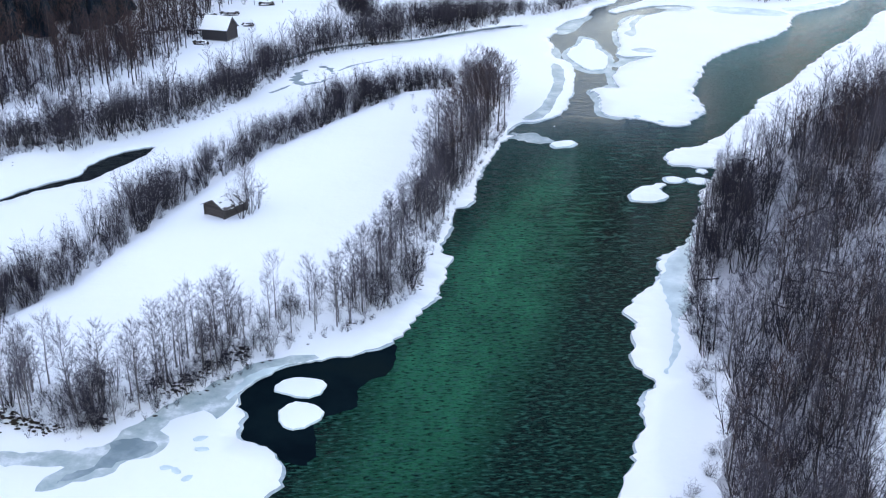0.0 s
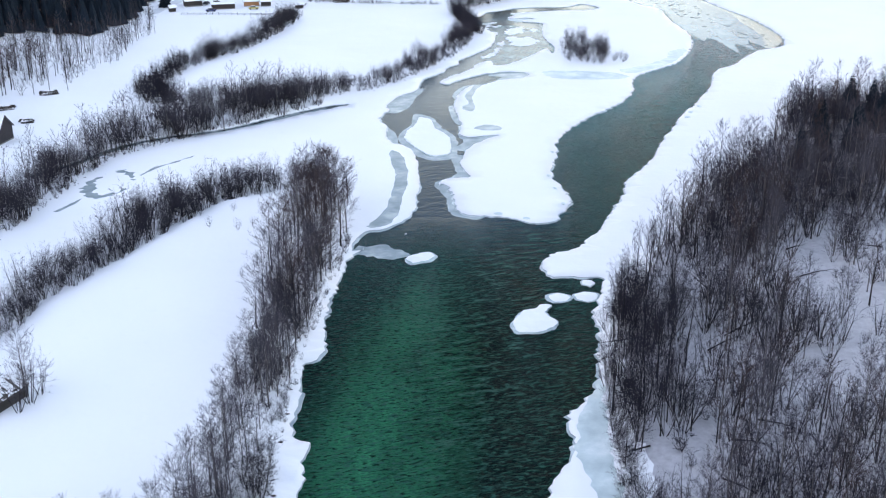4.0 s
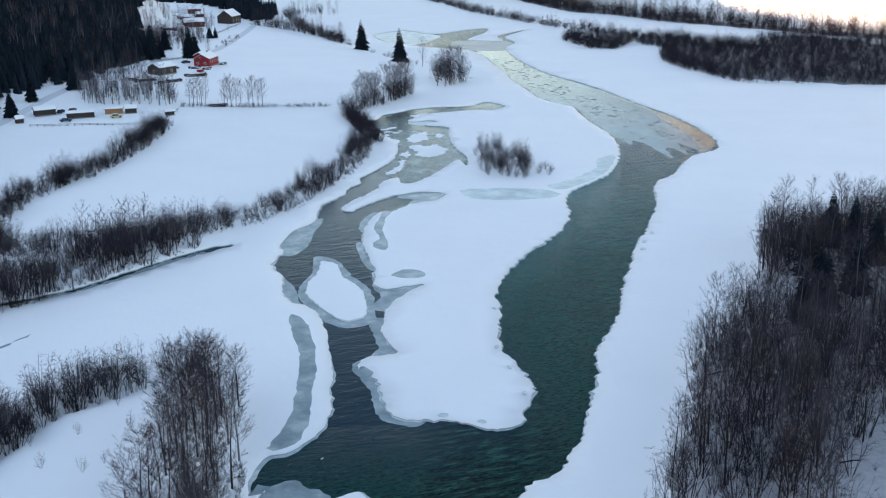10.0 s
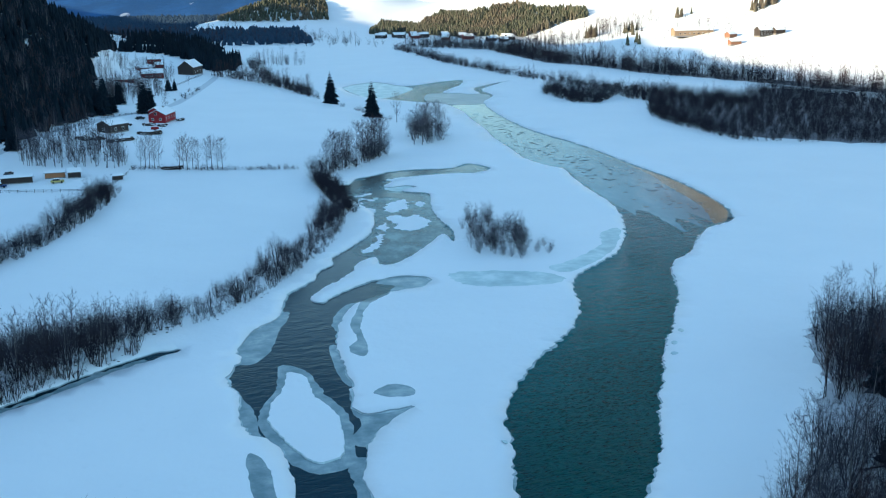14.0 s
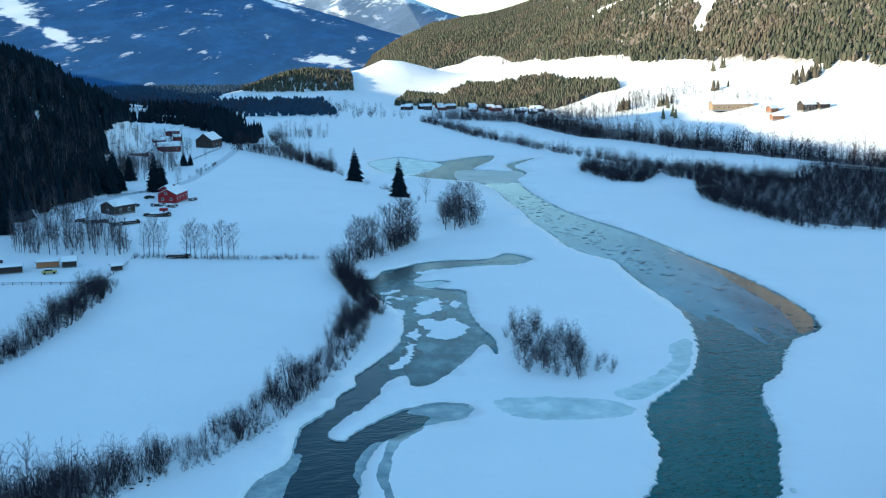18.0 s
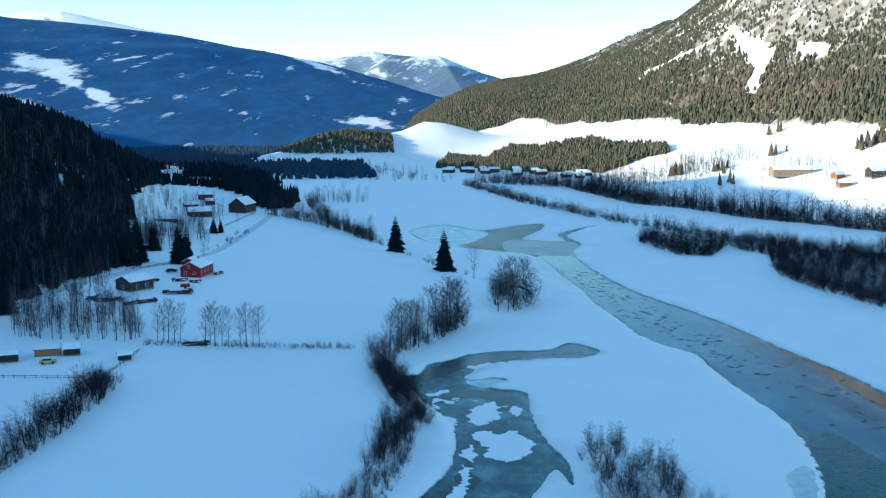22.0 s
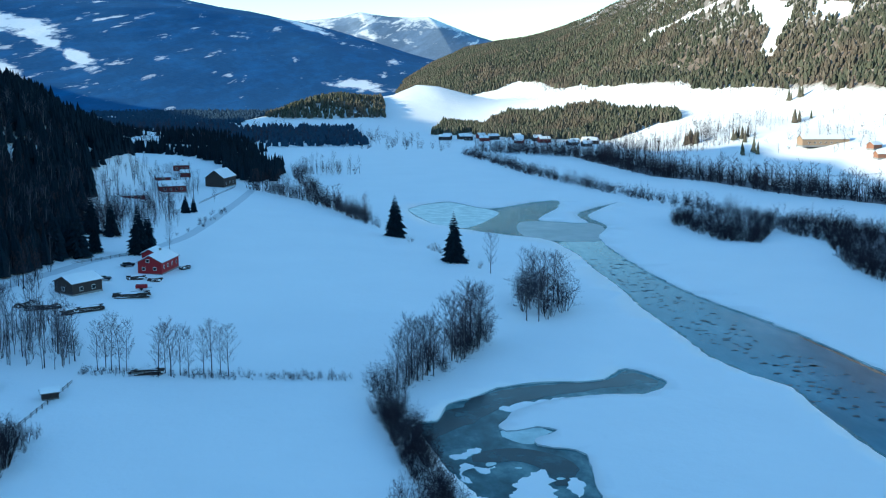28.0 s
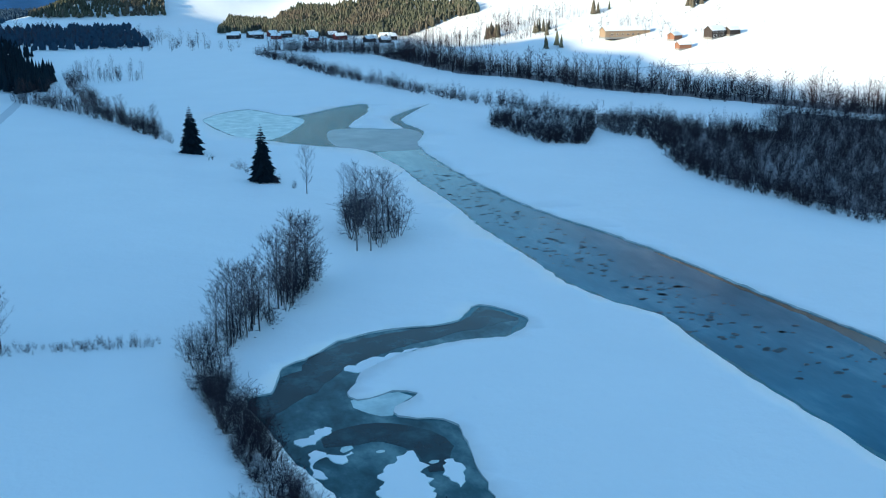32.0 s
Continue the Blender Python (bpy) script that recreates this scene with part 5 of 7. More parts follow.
for i, (x, y, size) in enumerate([(4.2, 495, 1.25), (2.4, 494, 1.0), (5.6, 491, 1.05), (3.2, 498, 0.9), (6.8, 486, 0.9), (1.4, 497, 0.8), (7.6, 497, 0.6), (8.6, 500, 0.7), (4.8, 493, 0.9), (3.4, 490, 0.8)]):
    tree("alder_tree", x, y, size, 47 * i, i, "alders on the bank of the inlet", "tall many-stemmed bare alder with a rounded crown", wide=1.05)
for i, (x, y) in enumerate(scattered([(46, 556), (55, 556), (62, 574), (60, 592), (52, 592), (48, 575)], 26, rng, 1.6)):
    tree(rng.choice(["birch_tree", "red_alder_tree", "alder_tree", "alder_tree"]), x, y, rng.uniform(1.0, 1.6), rng.uniform(0, 360), i, "tall alder clump by the river", wide=1.15)
for i, (x, y) in enumerate([(57, 616), (60, 620), (62, 622), (58, 606)]):
    tree("birch_tree", x, y, rng.uniform(0.8, 1.0), 50 * i, i, "birches behind the alder clump")
for i, (x, y) in enumerate(along([(46, 630), (38, 656), (30, 682), (23, 704), (14, 738), (5, 770), (-11, 840)], 46, -4, rng)):
    tree(rng.choice(["willow_shrub", "frosted_shrub", "willow_shrub"]), x, y, rng.uniform(0.5, 1.0) * (1.0 if y < 715 else 1.6), rng.uniform(0, 360), i, "shrubs along the field edge")
spots = [(x, y, rng.uniform(0.7, 1.0)) for x, y in along([(5, 765), (-12, 840), (-22, 930), (-26, 1000)], 150, -9, rng)]
wood("edge_woods", spots, ["far_alder", "far_shrub"], "belt of bare trees at the far field's edge", "woods")
er3 = random.Random(21)
spots = [(x, y, er3.uniform(0.75, 1.15)) for x, y in along([(16.6, 757), (6.6, 788), (-5, 812), (-19, 845), (-33, 870), (-45, 886)], 190, 6, er3)]
wood("edge_woods", spots, ["mid_alder", "far_alder", "far_shrub", "mid_red_alder"], "dense dark alders along the edge of the far field", "woods")
spots = [(x, y, er3.uniform(0.8, 1.3)) for x, y in along(STRIP2, 420, 30, er3)] + [(x, y, er3.uniform(0.6, 1.0)) for x, y in along(STRIP[::-1], 240, 11, er3)]
wood("forest_scrub", spots, ["far_shrub"], "dense dark undergrowth in the riverside belts", "scrub")
spots = [(x, y, rng.uniform(0.8, 1.1)) for x, y in scattered([(-24, 975), (20, 975), (24, 1000), (-20, 1015)], 46, rng)]
wood("plain_clump", spots, ["far_birch", "far_alder"], "clump of bare trees on the far snowy plain", "trees")
SCRUB_LINE = [(-70, 90), (-58, 91), (-52.5, 97), (-48, 103.4), (-40.5, 116.5), (-34, 122.6), (-29.5, 130), (-27, 137), (-27.6, 150), (-27.4, 164), (-26.2, 188), (-24.6, 205), (-23.4, 222)]
spots = [(x, y, rng.uniform(0.2, 0.42)) for x, y in dry(along(SCRUB_LINE, 220, 2.2, rng))]
spots += [(x, y, rng.uniform(0.22, 0.5)) for x, y in dry(along([(-69, 92.6), (-60.4, 91.7), (-55.2, 96), (-50, 104.4), (-45, 113.6)], 70, 2.5, rng))]
wood("bank_scrub", spots, ["far_shrub", "willow_shrub"], "low dark scrub and roots along the river bank", "scrub")
spots = [(x, y, rng.uniform(0.2, 0.4)) for x, y in dry(along([(-84, 322.5), (-62, 317.5), (-51.5, 322.5), (-38.5, 331), (-25.4, 343), (-12.4, 363.6), (0, 393), (6, 413), (8.8, 430), (9.2, 447)], 200, 1.6, rng))]
wood("bank_scrub", spots, ["far_shrub"], "low dark scrub at the foot of the river hedge", "scrub")
spots = [(x, y, rng.uniform(0.2, 0.45)) for x, y in dry(along([(-120, 178), (-105, 193), (-97, 205), (-90, 218), (-86, 246), (-83, 276), (-71, 290), (-54, 307), (-38, 326)], 420, 4.5, rng))]
wood("bank_scrub", spots, ["far_shrub", "frosted_scrub", "frosted_scrub"], "low dark scrub along the stream", "scrub")
spots = [(x, y, rng.uniform(0.3, 0.85)) for x, y in scattered(FOREST, 420, rng)]
wood("forest_scrub", clumped(spots, 90, -0.2), ["far_shrub", "frosted_scrub", "frosted_scrub"], "low dark undergrowth in the bank forest", "scrub")


# ---- far hills ----
def conifers(name, spots, sizes, mat, label, seed, wide=2.9, skirts=2, high=13):
    rng = random.Random(seed)
    shapes = [tuple(np.array(a) for a in conifer_far(seed + i, high, wide, skirts)) for i in range(7)]
    z = ground_height([p[0] for p in spots], [p[1] for p in spots])
    verts, tris, n = [], [], 0
    for (x, y), s, h in zip(spots, sizes, z):
        v, f = rng.choice(shapes)
        verts.append(v * s + (x, y, h))
        tris.append(f + n)
        n += len(v)
    return tagged(put(name, mesh_of(name, np.concatenate(verts), np.concatenate(tris), [mat])), label, "forest", kind="stuff")


nr = np.random.default_rng(5)


def thinned(p, keep, most):
    p = p[keep][:most]
    return p.tolist(), nr.uniform(0.6, 1.0, len(p))


p = np.stack([nr.uniform(60, 780, 130000), nr.uniform(900, 2750, 130000)], 1)
h = ground_height(p[:, 0], p[:, 1])
open_band = 50 + 14 * rough_noise(p[:, 0], p[:, 1], 160, 21) + 3 * rough_noise(p[:, 0], p[:, 1], 30, 23)
bare = smooth01((h - 95) / 60) * np.clip((p[:, 0] - 360) / 120, 0.12, 1)
keep = (h > np.where(p[:, 1] > 1950, 18, open_band)) & ((p[:, 0] > 235) | (p[:, 1] > 1850)) & ((rough_noise(p[:, 0], p[:, 1], 85, 22) + 0.5 * rough_noise(p[:, 0], p[:, 1], 22, 24) > -0.95 + 1.0 * bare) | (nr.random(len(p)) < 0.26)) & (p[:, 0] < 760)
keep &= nr.random(len(p)) < 0.9
for o in GULLIES:
    keep &= depth_in(o, p[:, 0], p[:, 1]) < 2.5
spots, sizes = thinned(p, keep, 52000)
conifers("hill_forest", spots, sizes * np.clip(0.98 - 0.0035 * (ground_height(*np.array(spots).T) - 60), 0.55, 1.1), PINE, "sunlit pine forest on the steep hillside", 7, 2.5, 1, 9.5)
p = np.stack([nr.uniform(90, 420, 40000), nr.uniform(1180, 1650, 40000)], 1)
keep = inside([(158, 1400), (178, 1352), (206, 1310), (240, 1312), (281, 1282), (318, 1288), (344, 1272), (352, 1310), (322, 1400), (312, 1480), (262, 1540), (240, 1620), (205, 1590), (180, 1500)], p[:, 0], p[:, 1]) | inside(
    [(113, 1402), (140, 1390), (185, 1500), (190, 1570), (150, 1600)], p[:, 0], p[:, 1])
spots, sizes = thinned(p, keep, 4200)
conifers("pine_stand", spots, sizes * 0.85, PINE, "stand of pines on the sunlit lower slope", 9, 2.7, 1, 11)
p = np.stack([nr.uniform(-90, 110, 3000), nr.uniform(1560, 1740, 3000)], 1)
keep = (ground_height(p[:, 0], p[:, 1]) > 10) & (p[:, 0] < 78)
spots, sizes = thinned(p, keep, 1500)
conifers("knoll_forest", spots, sizes * 0.85, PINE, "pine-covered knoll at the foot of the sunlit slope", 10, 2.6, 1, 10)
p = np.stack([nr.uniform(-520, -88, 60000), nr.uniform(215, 1300, 60000)], 1)
hill = inside([*HILL_FOOT, (-4900, 4900), (-4900, -600)], p[:, 0], p[:, 1])
d = off_line(HILL_FOOT, p[:, 0], p[:, 1])
keep = (hill | inside([(-200, 540), (-109, 556), (-100, 585), (-96, 606), (-91, 634), (-98, 690), (-112, 760), (-200, 780)], p[:, 0], p[:, 1]))
near_foot = inside([(-200, 540), (-109, 556), (-100, 585), (-96, 606), (-91, 634), (-98, 690), (-112, 760), (-200, 780)], p[:, 0], p[:, 1])
thin = rough_noise(p[:, 0], p[:, 1], 26, 33) + 0.5 * rough_noise(p[:, 0], p[:, 1], 9, 34)
keep &= (thin > -0.12 - 0.9 * smooth01((d - 35) / 70) * hill) | (np.random.default_rng(2).random(len(p)) < 0.12)
keep &= near_foot | (d > 10 + 12 * rough_noise(p[:, 0], p[:, 1], 40, 31))
keep &= (np.random.default_rng(1).random(len(p)) < np.clip(1.25 - d / 330, 0.25, 1))
keep &= ~inside([(-110, 770), (-80, 770), (-60, 900), (-78, 1005), (-126, 1000), (-120, 860)], p[:, 0], p[:, 1])
keep &= ~inside([(-175, 900), (-150, 890), (-140, 940), (-165, 960)], p[:, 0], p[:, 1])
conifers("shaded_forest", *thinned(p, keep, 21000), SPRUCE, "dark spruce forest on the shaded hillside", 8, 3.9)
# its lower edge, behind the yard
p = np.stack([nr.uniform(-200, -100, 5000), nr.uniform(430, 770, 5000)], 1)
keep = inside([(-136, 440), (-131, 462), (-132, 500), (-132, 528), (-127, 537), (-121, 550), (-117, 610), (-111, 655), (-106, 736), (-150, 770), (-185, 600), (-185, 430)], p[:, 0], p[:, 1])
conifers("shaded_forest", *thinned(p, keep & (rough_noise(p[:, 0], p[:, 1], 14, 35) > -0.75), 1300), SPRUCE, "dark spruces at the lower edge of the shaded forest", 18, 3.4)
p = np.stack([nr.uniform(-620, 60, 24000), nr.uniform(1240, 2300, 24000)], 1)
keep = (rough_noise(p[:, 0] * 0.35, p[:, 1], 150, 51) > 0.10) & (p[:, 0] < 40 - 0.02 * (p[:, 1] - 1200)) & ~inside([(-100, 1540), (130, 1540), (130, 1760), (-100, 1760)], p[:, 0], p[:, 1])
spots, sizes = thinned(p, keep, 7000)
conifers("valley_forest", spots, sizes, HAZY_SPRUCE, "dark forest with snowy clearings far up the valley floor", 14, 2.8, 1, 8)
p = np.stack([nr.uniform(-100, -20, 6000), nr.uniform(840, 1120, 6000)], 1)
keep = inside([(-62, 925), (-44, 912), (-34, 925), (-30, 980), (-60, 1100), (-82, 1100)], p[:, 0], p[:, 1])
conifers("roadside_spruces", *thinned(p, keep, 220), SPRUCE, "dark spruces beside the road behind the barn", 12)
p = np.stack([nr.uniform(-280, -25, 12000), nr.uniform(960, 1500, 12000)], 1)
keep = inside([(-100, 1085), (-72, 1020), (-52, 1010), (-50, 1180), (-86, 1335), (-225, 1490), (-275, 1330), (-160, 1120)], p[:, 0], p[:, 1]) & (rough_noise(p[:, 0], p[:, 1], 60, 52) > -0.15)
spots, sizes = thinned(p, keep, 1000)
conifers("hamlet_forest", spots, sizes * 0.85, SPRUCE, "dark spruce forest on the valley floor behind the hamlet", 15)
p = np.stack([nr.uniform(300, 480, 2000), nr.uniform(1010, 1200, 2000)], 1)
conifers("slope_conifers", *thinned(p, rough_noise(p[:, 0], p[:, 1], 30, 40) > 0.45, 90), PINE, "scattered young conifers on the sunlit slope", 13)
spots = [(x, y, random.Random(int(x * 7)).uniform(0.7, 1.2)) for x, y in scattered([(225, 1175), (262, 1105), (338, 1075), (352, 1160), (268, 1235)], 420, random.Random(3))]
wood("slope_thicket", spots, ["far_red_alder", "far_shrub"], "reddish-brown thicket of bare shrubs on the sunlit slope", "thicket")


p = np.stack([nr.uniform(240, 520, 9000), nr.uniform(950, 1900, 9000)], 1)
lift = ground_height(p[:, 0], p[:, 1]) - 50 - 14 * rough_noise(p[:, 0], p[:, 1], 160, 21)
spots = [(x, y, 0.45 + 0.5 * nr.random()) for x, y in p[(lift > -6) & (lift < 2) & (rough_noise(p[:, 0], p[:, 1], 40, 61) > -0.25)][:420].tolist()]
wood("edge_brush", spots, ["distant_red_alder", "far_shrub", "distant_red_alder"], "brown bare brush along the lower edge of the pine forest", "brush")


def cut(tree_, value, low, high):
    """1 below low, 0 above high."""
    n = tree_.nodes.new("ShaderNodeMapRange")
    n.inputs["From Min"].default_value, n.inputs["From Max"].default_value = high, low
    tree_.links.new(value, n.inputs["Value"])
    return n.outputs[0]


def mountain_material(name, forest, snow, level, scale, clear=0.62, fields=()):
    """Wooded slopes with long clearings of snow; bare and white above the tree line."""
    m, tree_, bsdf = material(name, 0.9)
    bsdf.inputs["Specular IOR Level"].default_value = 0.1
    vec = coords(tree_)
    sep = tree_.nodes.new("ShaderNodeSeparateXYZ")
    tree_.links.new(vec, sep.inputs[0])
    n = tree_.nodes.new("ShaderNodeMath")
    n.operation = "MULTIPLY_ADD"
    tree_.links.new(sep.outputs["Z"], n.inputs[0])
    n.inputs[1].default_value = 1.0 / level
    tree_.links.new(noise_tex(tree_, vec, scale, 7.0, 0.66, (1, 0.5, 2.2)), n.inputs[2])
    fac = ramp(tree_, n.outputs[0], [(0.0, (0, 0, 0)), (0.78, (0, 0, 0)), (0.82, (0.5, 0.5, 0.5)), (0.90, (0.95, 0.95, 0.95))])
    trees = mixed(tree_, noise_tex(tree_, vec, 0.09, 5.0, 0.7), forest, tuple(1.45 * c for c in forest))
    # clearings and avalanche tracks lie as long slanting streaks of snow
    slant = tree_.nodes.new("ShaderNodeMapping")
    slant.inputs["Rotation"].default_value = (0, math.radians(28), 0)
    tree_.links.new(vec, slant.inputs["Vector"])
    tracks = ramp(tree_, noise_tex(tree_, slant.outputs[0], 0.0075, 9.0, 0.66, (0.7, 0.5, 3.4)), [(clear, (0, 0, 0)), (clear + 0.025, (0.45, 0.45, 0.45)), (clear + 0.08, (0.85, 0.85, 0.85))])
    thin = ramp(tree_, noise_tex(tree_, slant.outputs[0], 0.011, 7.0, 0.65, (0.7, 0.5, 2.6)), [(0.46, (0, 0, 0)), (0.72, (0.8, 0.8, 0.8))])
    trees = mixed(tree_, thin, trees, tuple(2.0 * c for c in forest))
    trees = mixed(tree_, tracks, trees, snow)
    ragged = noise_tex(tree_, slant.outputs[0], 0.016, 8.0, 0.68, (0.7, 0.5, 2.0))
    for x, z, long, high, tilt in fields:
        spot = tree_.nodes.new("ShaderNodeMapping")
        spot.vector_type = "TEXTURE"
        spot.inputs["Location"].default_value, spot.inputs["Rotation"].default_value, spot.inputs["Scale"].default_value = (x, 0, z), (0, math.radians(tilt), 0), (long, 1e6, high)
        tree_.links.new(vec, spot.inputs["Vector"])
        far = tree_.nodes.new("ShaderNodeVectorMath")
        far.operation = "LENGTH"
        tree_.links.new(spot.outputs[0], far.inputs[0])
        edge = tree_.nodes.new("ShaderNodeMath")
        edge.operation = "MULTIPLY_ADD"
        tree_.links.new(ragged, edge.inputs[0])
        edge.inputs[1].default_value = 3.4
        tree_.links.new(far.outputs["Value"], edge.inputs[2])
        trees = mixed(tree_, cut(tree_, edge.outputs[0], 2.35, 2.75), trees, snow)
    tree_.links.new(mixed(tree_, fac, trees, snow), bsdf.inputs["Base Color"])
    bumped(tree_, bsdf, noise_tex(tree_, vec, 0.03, 6.0, 0.6), 0.35, 7.0)
    return m


def mountain(name, ridge, back, rows, mat, label, seed, uneven=0.06):
    """A long slope that rises from its foot to a ridge line given as (x, y, z)."""
    verts, tris, cols = [], [], 130
    xs = np.linspace(0, len(ridge) - 1, cols)
    r = np.stack([np.interp(xs, range(len(ridge)), [q[k] for q in ridge]) for k in range(3)], 1)
    for j in range(rows):
        u = j / (rows - 1)
        d = (1 - min(1, u / 0.9)) * back if u <= 0.9 else -(u - 0.9) * back * 4
        rise = smooth01(np.array(min(1, u / 0.9))) * 0.4 + 0.6 * min(1, u / 0.9) - max(0.0, u - 0.9) * 1.5
        lift = 1 + uneven * rough_noise(r[:, 0] + d, r[:, 1] - d, 420, seed, 5) * (1 - 0.75 * (u > 0.8))
        verts += np.c_[r[:, 0] + d * 0.25, r[:, 1] - d, r[:, 2] * rise * lift - 3].tolist()
    for j in range(rows - 1):
        for i in range(cols - 1):
            a = j * cols + i
            tris += [(a, a + 1, a + cols + 1), (a, a + cols + 1, a + cols)]
    return tagged(put(name, mesh_of(name, verts, tris, [mat], smooth=True)), label, "mountain", kind="structure")


# both forest colours have the blue of distant haze painted in
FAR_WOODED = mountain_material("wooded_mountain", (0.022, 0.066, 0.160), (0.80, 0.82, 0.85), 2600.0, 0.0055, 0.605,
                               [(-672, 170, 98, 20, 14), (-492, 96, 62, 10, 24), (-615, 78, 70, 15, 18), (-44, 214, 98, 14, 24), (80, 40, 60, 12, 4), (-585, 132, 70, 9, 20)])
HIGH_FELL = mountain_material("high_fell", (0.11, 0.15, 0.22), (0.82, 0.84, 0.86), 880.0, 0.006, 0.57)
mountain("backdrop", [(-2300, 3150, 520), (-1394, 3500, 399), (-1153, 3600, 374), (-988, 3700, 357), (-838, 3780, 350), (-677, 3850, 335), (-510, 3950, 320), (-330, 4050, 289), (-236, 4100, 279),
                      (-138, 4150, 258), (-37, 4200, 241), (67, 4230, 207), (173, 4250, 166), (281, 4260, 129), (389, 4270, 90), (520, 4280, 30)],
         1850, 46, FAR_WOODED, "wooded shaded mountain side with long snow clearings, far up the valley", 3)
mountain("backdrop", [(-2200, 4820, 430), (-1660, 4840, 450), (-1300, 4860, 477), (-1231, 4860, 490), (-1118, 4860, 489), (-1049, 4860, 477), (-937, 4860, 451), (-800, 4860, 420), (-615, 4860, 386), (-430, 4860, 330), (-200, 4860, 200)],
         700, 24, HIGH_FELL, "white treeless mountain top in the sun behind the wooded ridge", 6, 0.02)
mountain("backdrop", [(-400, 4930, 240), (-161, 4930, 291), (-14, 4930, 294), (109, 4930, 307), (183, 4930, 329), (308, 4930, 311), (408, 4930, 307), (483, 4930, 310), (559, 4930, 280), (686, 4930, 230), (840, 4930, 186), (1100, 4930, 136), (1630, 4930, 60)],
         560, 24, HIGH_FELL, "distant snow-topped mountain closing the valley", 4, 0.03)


# ---- houses ----
def box_mesh(bm, x0, x1, y0, y1, z0, z1):
    v = [bm.verts.new(p) for p in ((x0, y0, z0), (x1, y0, z0), (x1, y1, z0), (x0, y1, z0), (x0, y0, z1), (x1, y0, z1), (x1, y1, z1), (x0, y1, z1))]
    for q in ((0, 3, 2, 1), (4, 5, 6, 7), (0, 1, 5, 4), (1, 2, 6, 5), (2, 3, 7, 6), (3, 0, 4, 7)):
        bm.faces.new([v[i] for i in q])


RED_PAINT = speckled("red_paint", (0.19, 0.012, 0.018), (0.28, 0.022, 0.028), 6, 0.7, 0.3, stretch=(4, 4, 0.3))
BROWN_WOOD = speckled("brown_wood", (0.026, 0.020, 0.018), (0.062, 0.050, 0.045), 5, 0.8, 0.4, stretch=(4, 4, 0.3))
GREY_WOOD = speckled("grey_wood", (0.07, 0.065, 0.062), (0.17, 0.155, 0.145), 5, 0.85, 0.4, stretch=(0.5, 0.5, 5))
WHITE_PAINT = speckled("white_paint", (0.7, 0.7, 0.68), (0.8, 0.8, 0.78), 6, 0.5, 0.1)
GLASS_DARK, _tree, _bsdf = material("window_glass", 0.05, ior=1.5)
_bsdf.inputs["Base Color"].default_value = (0.02, 0.025, 0.03, 1)
STONE = speckled("stone_wall", (0.14, 0.14, 0.14), (0.32, 0.31, 0.30), 3, 0.9, 0.5)
METAL_ROOF = speckled("metal_roof", (0.10, 0.10, 0.11), (0.2, 0.2, 0.21), 3, 0.5, 0.1)


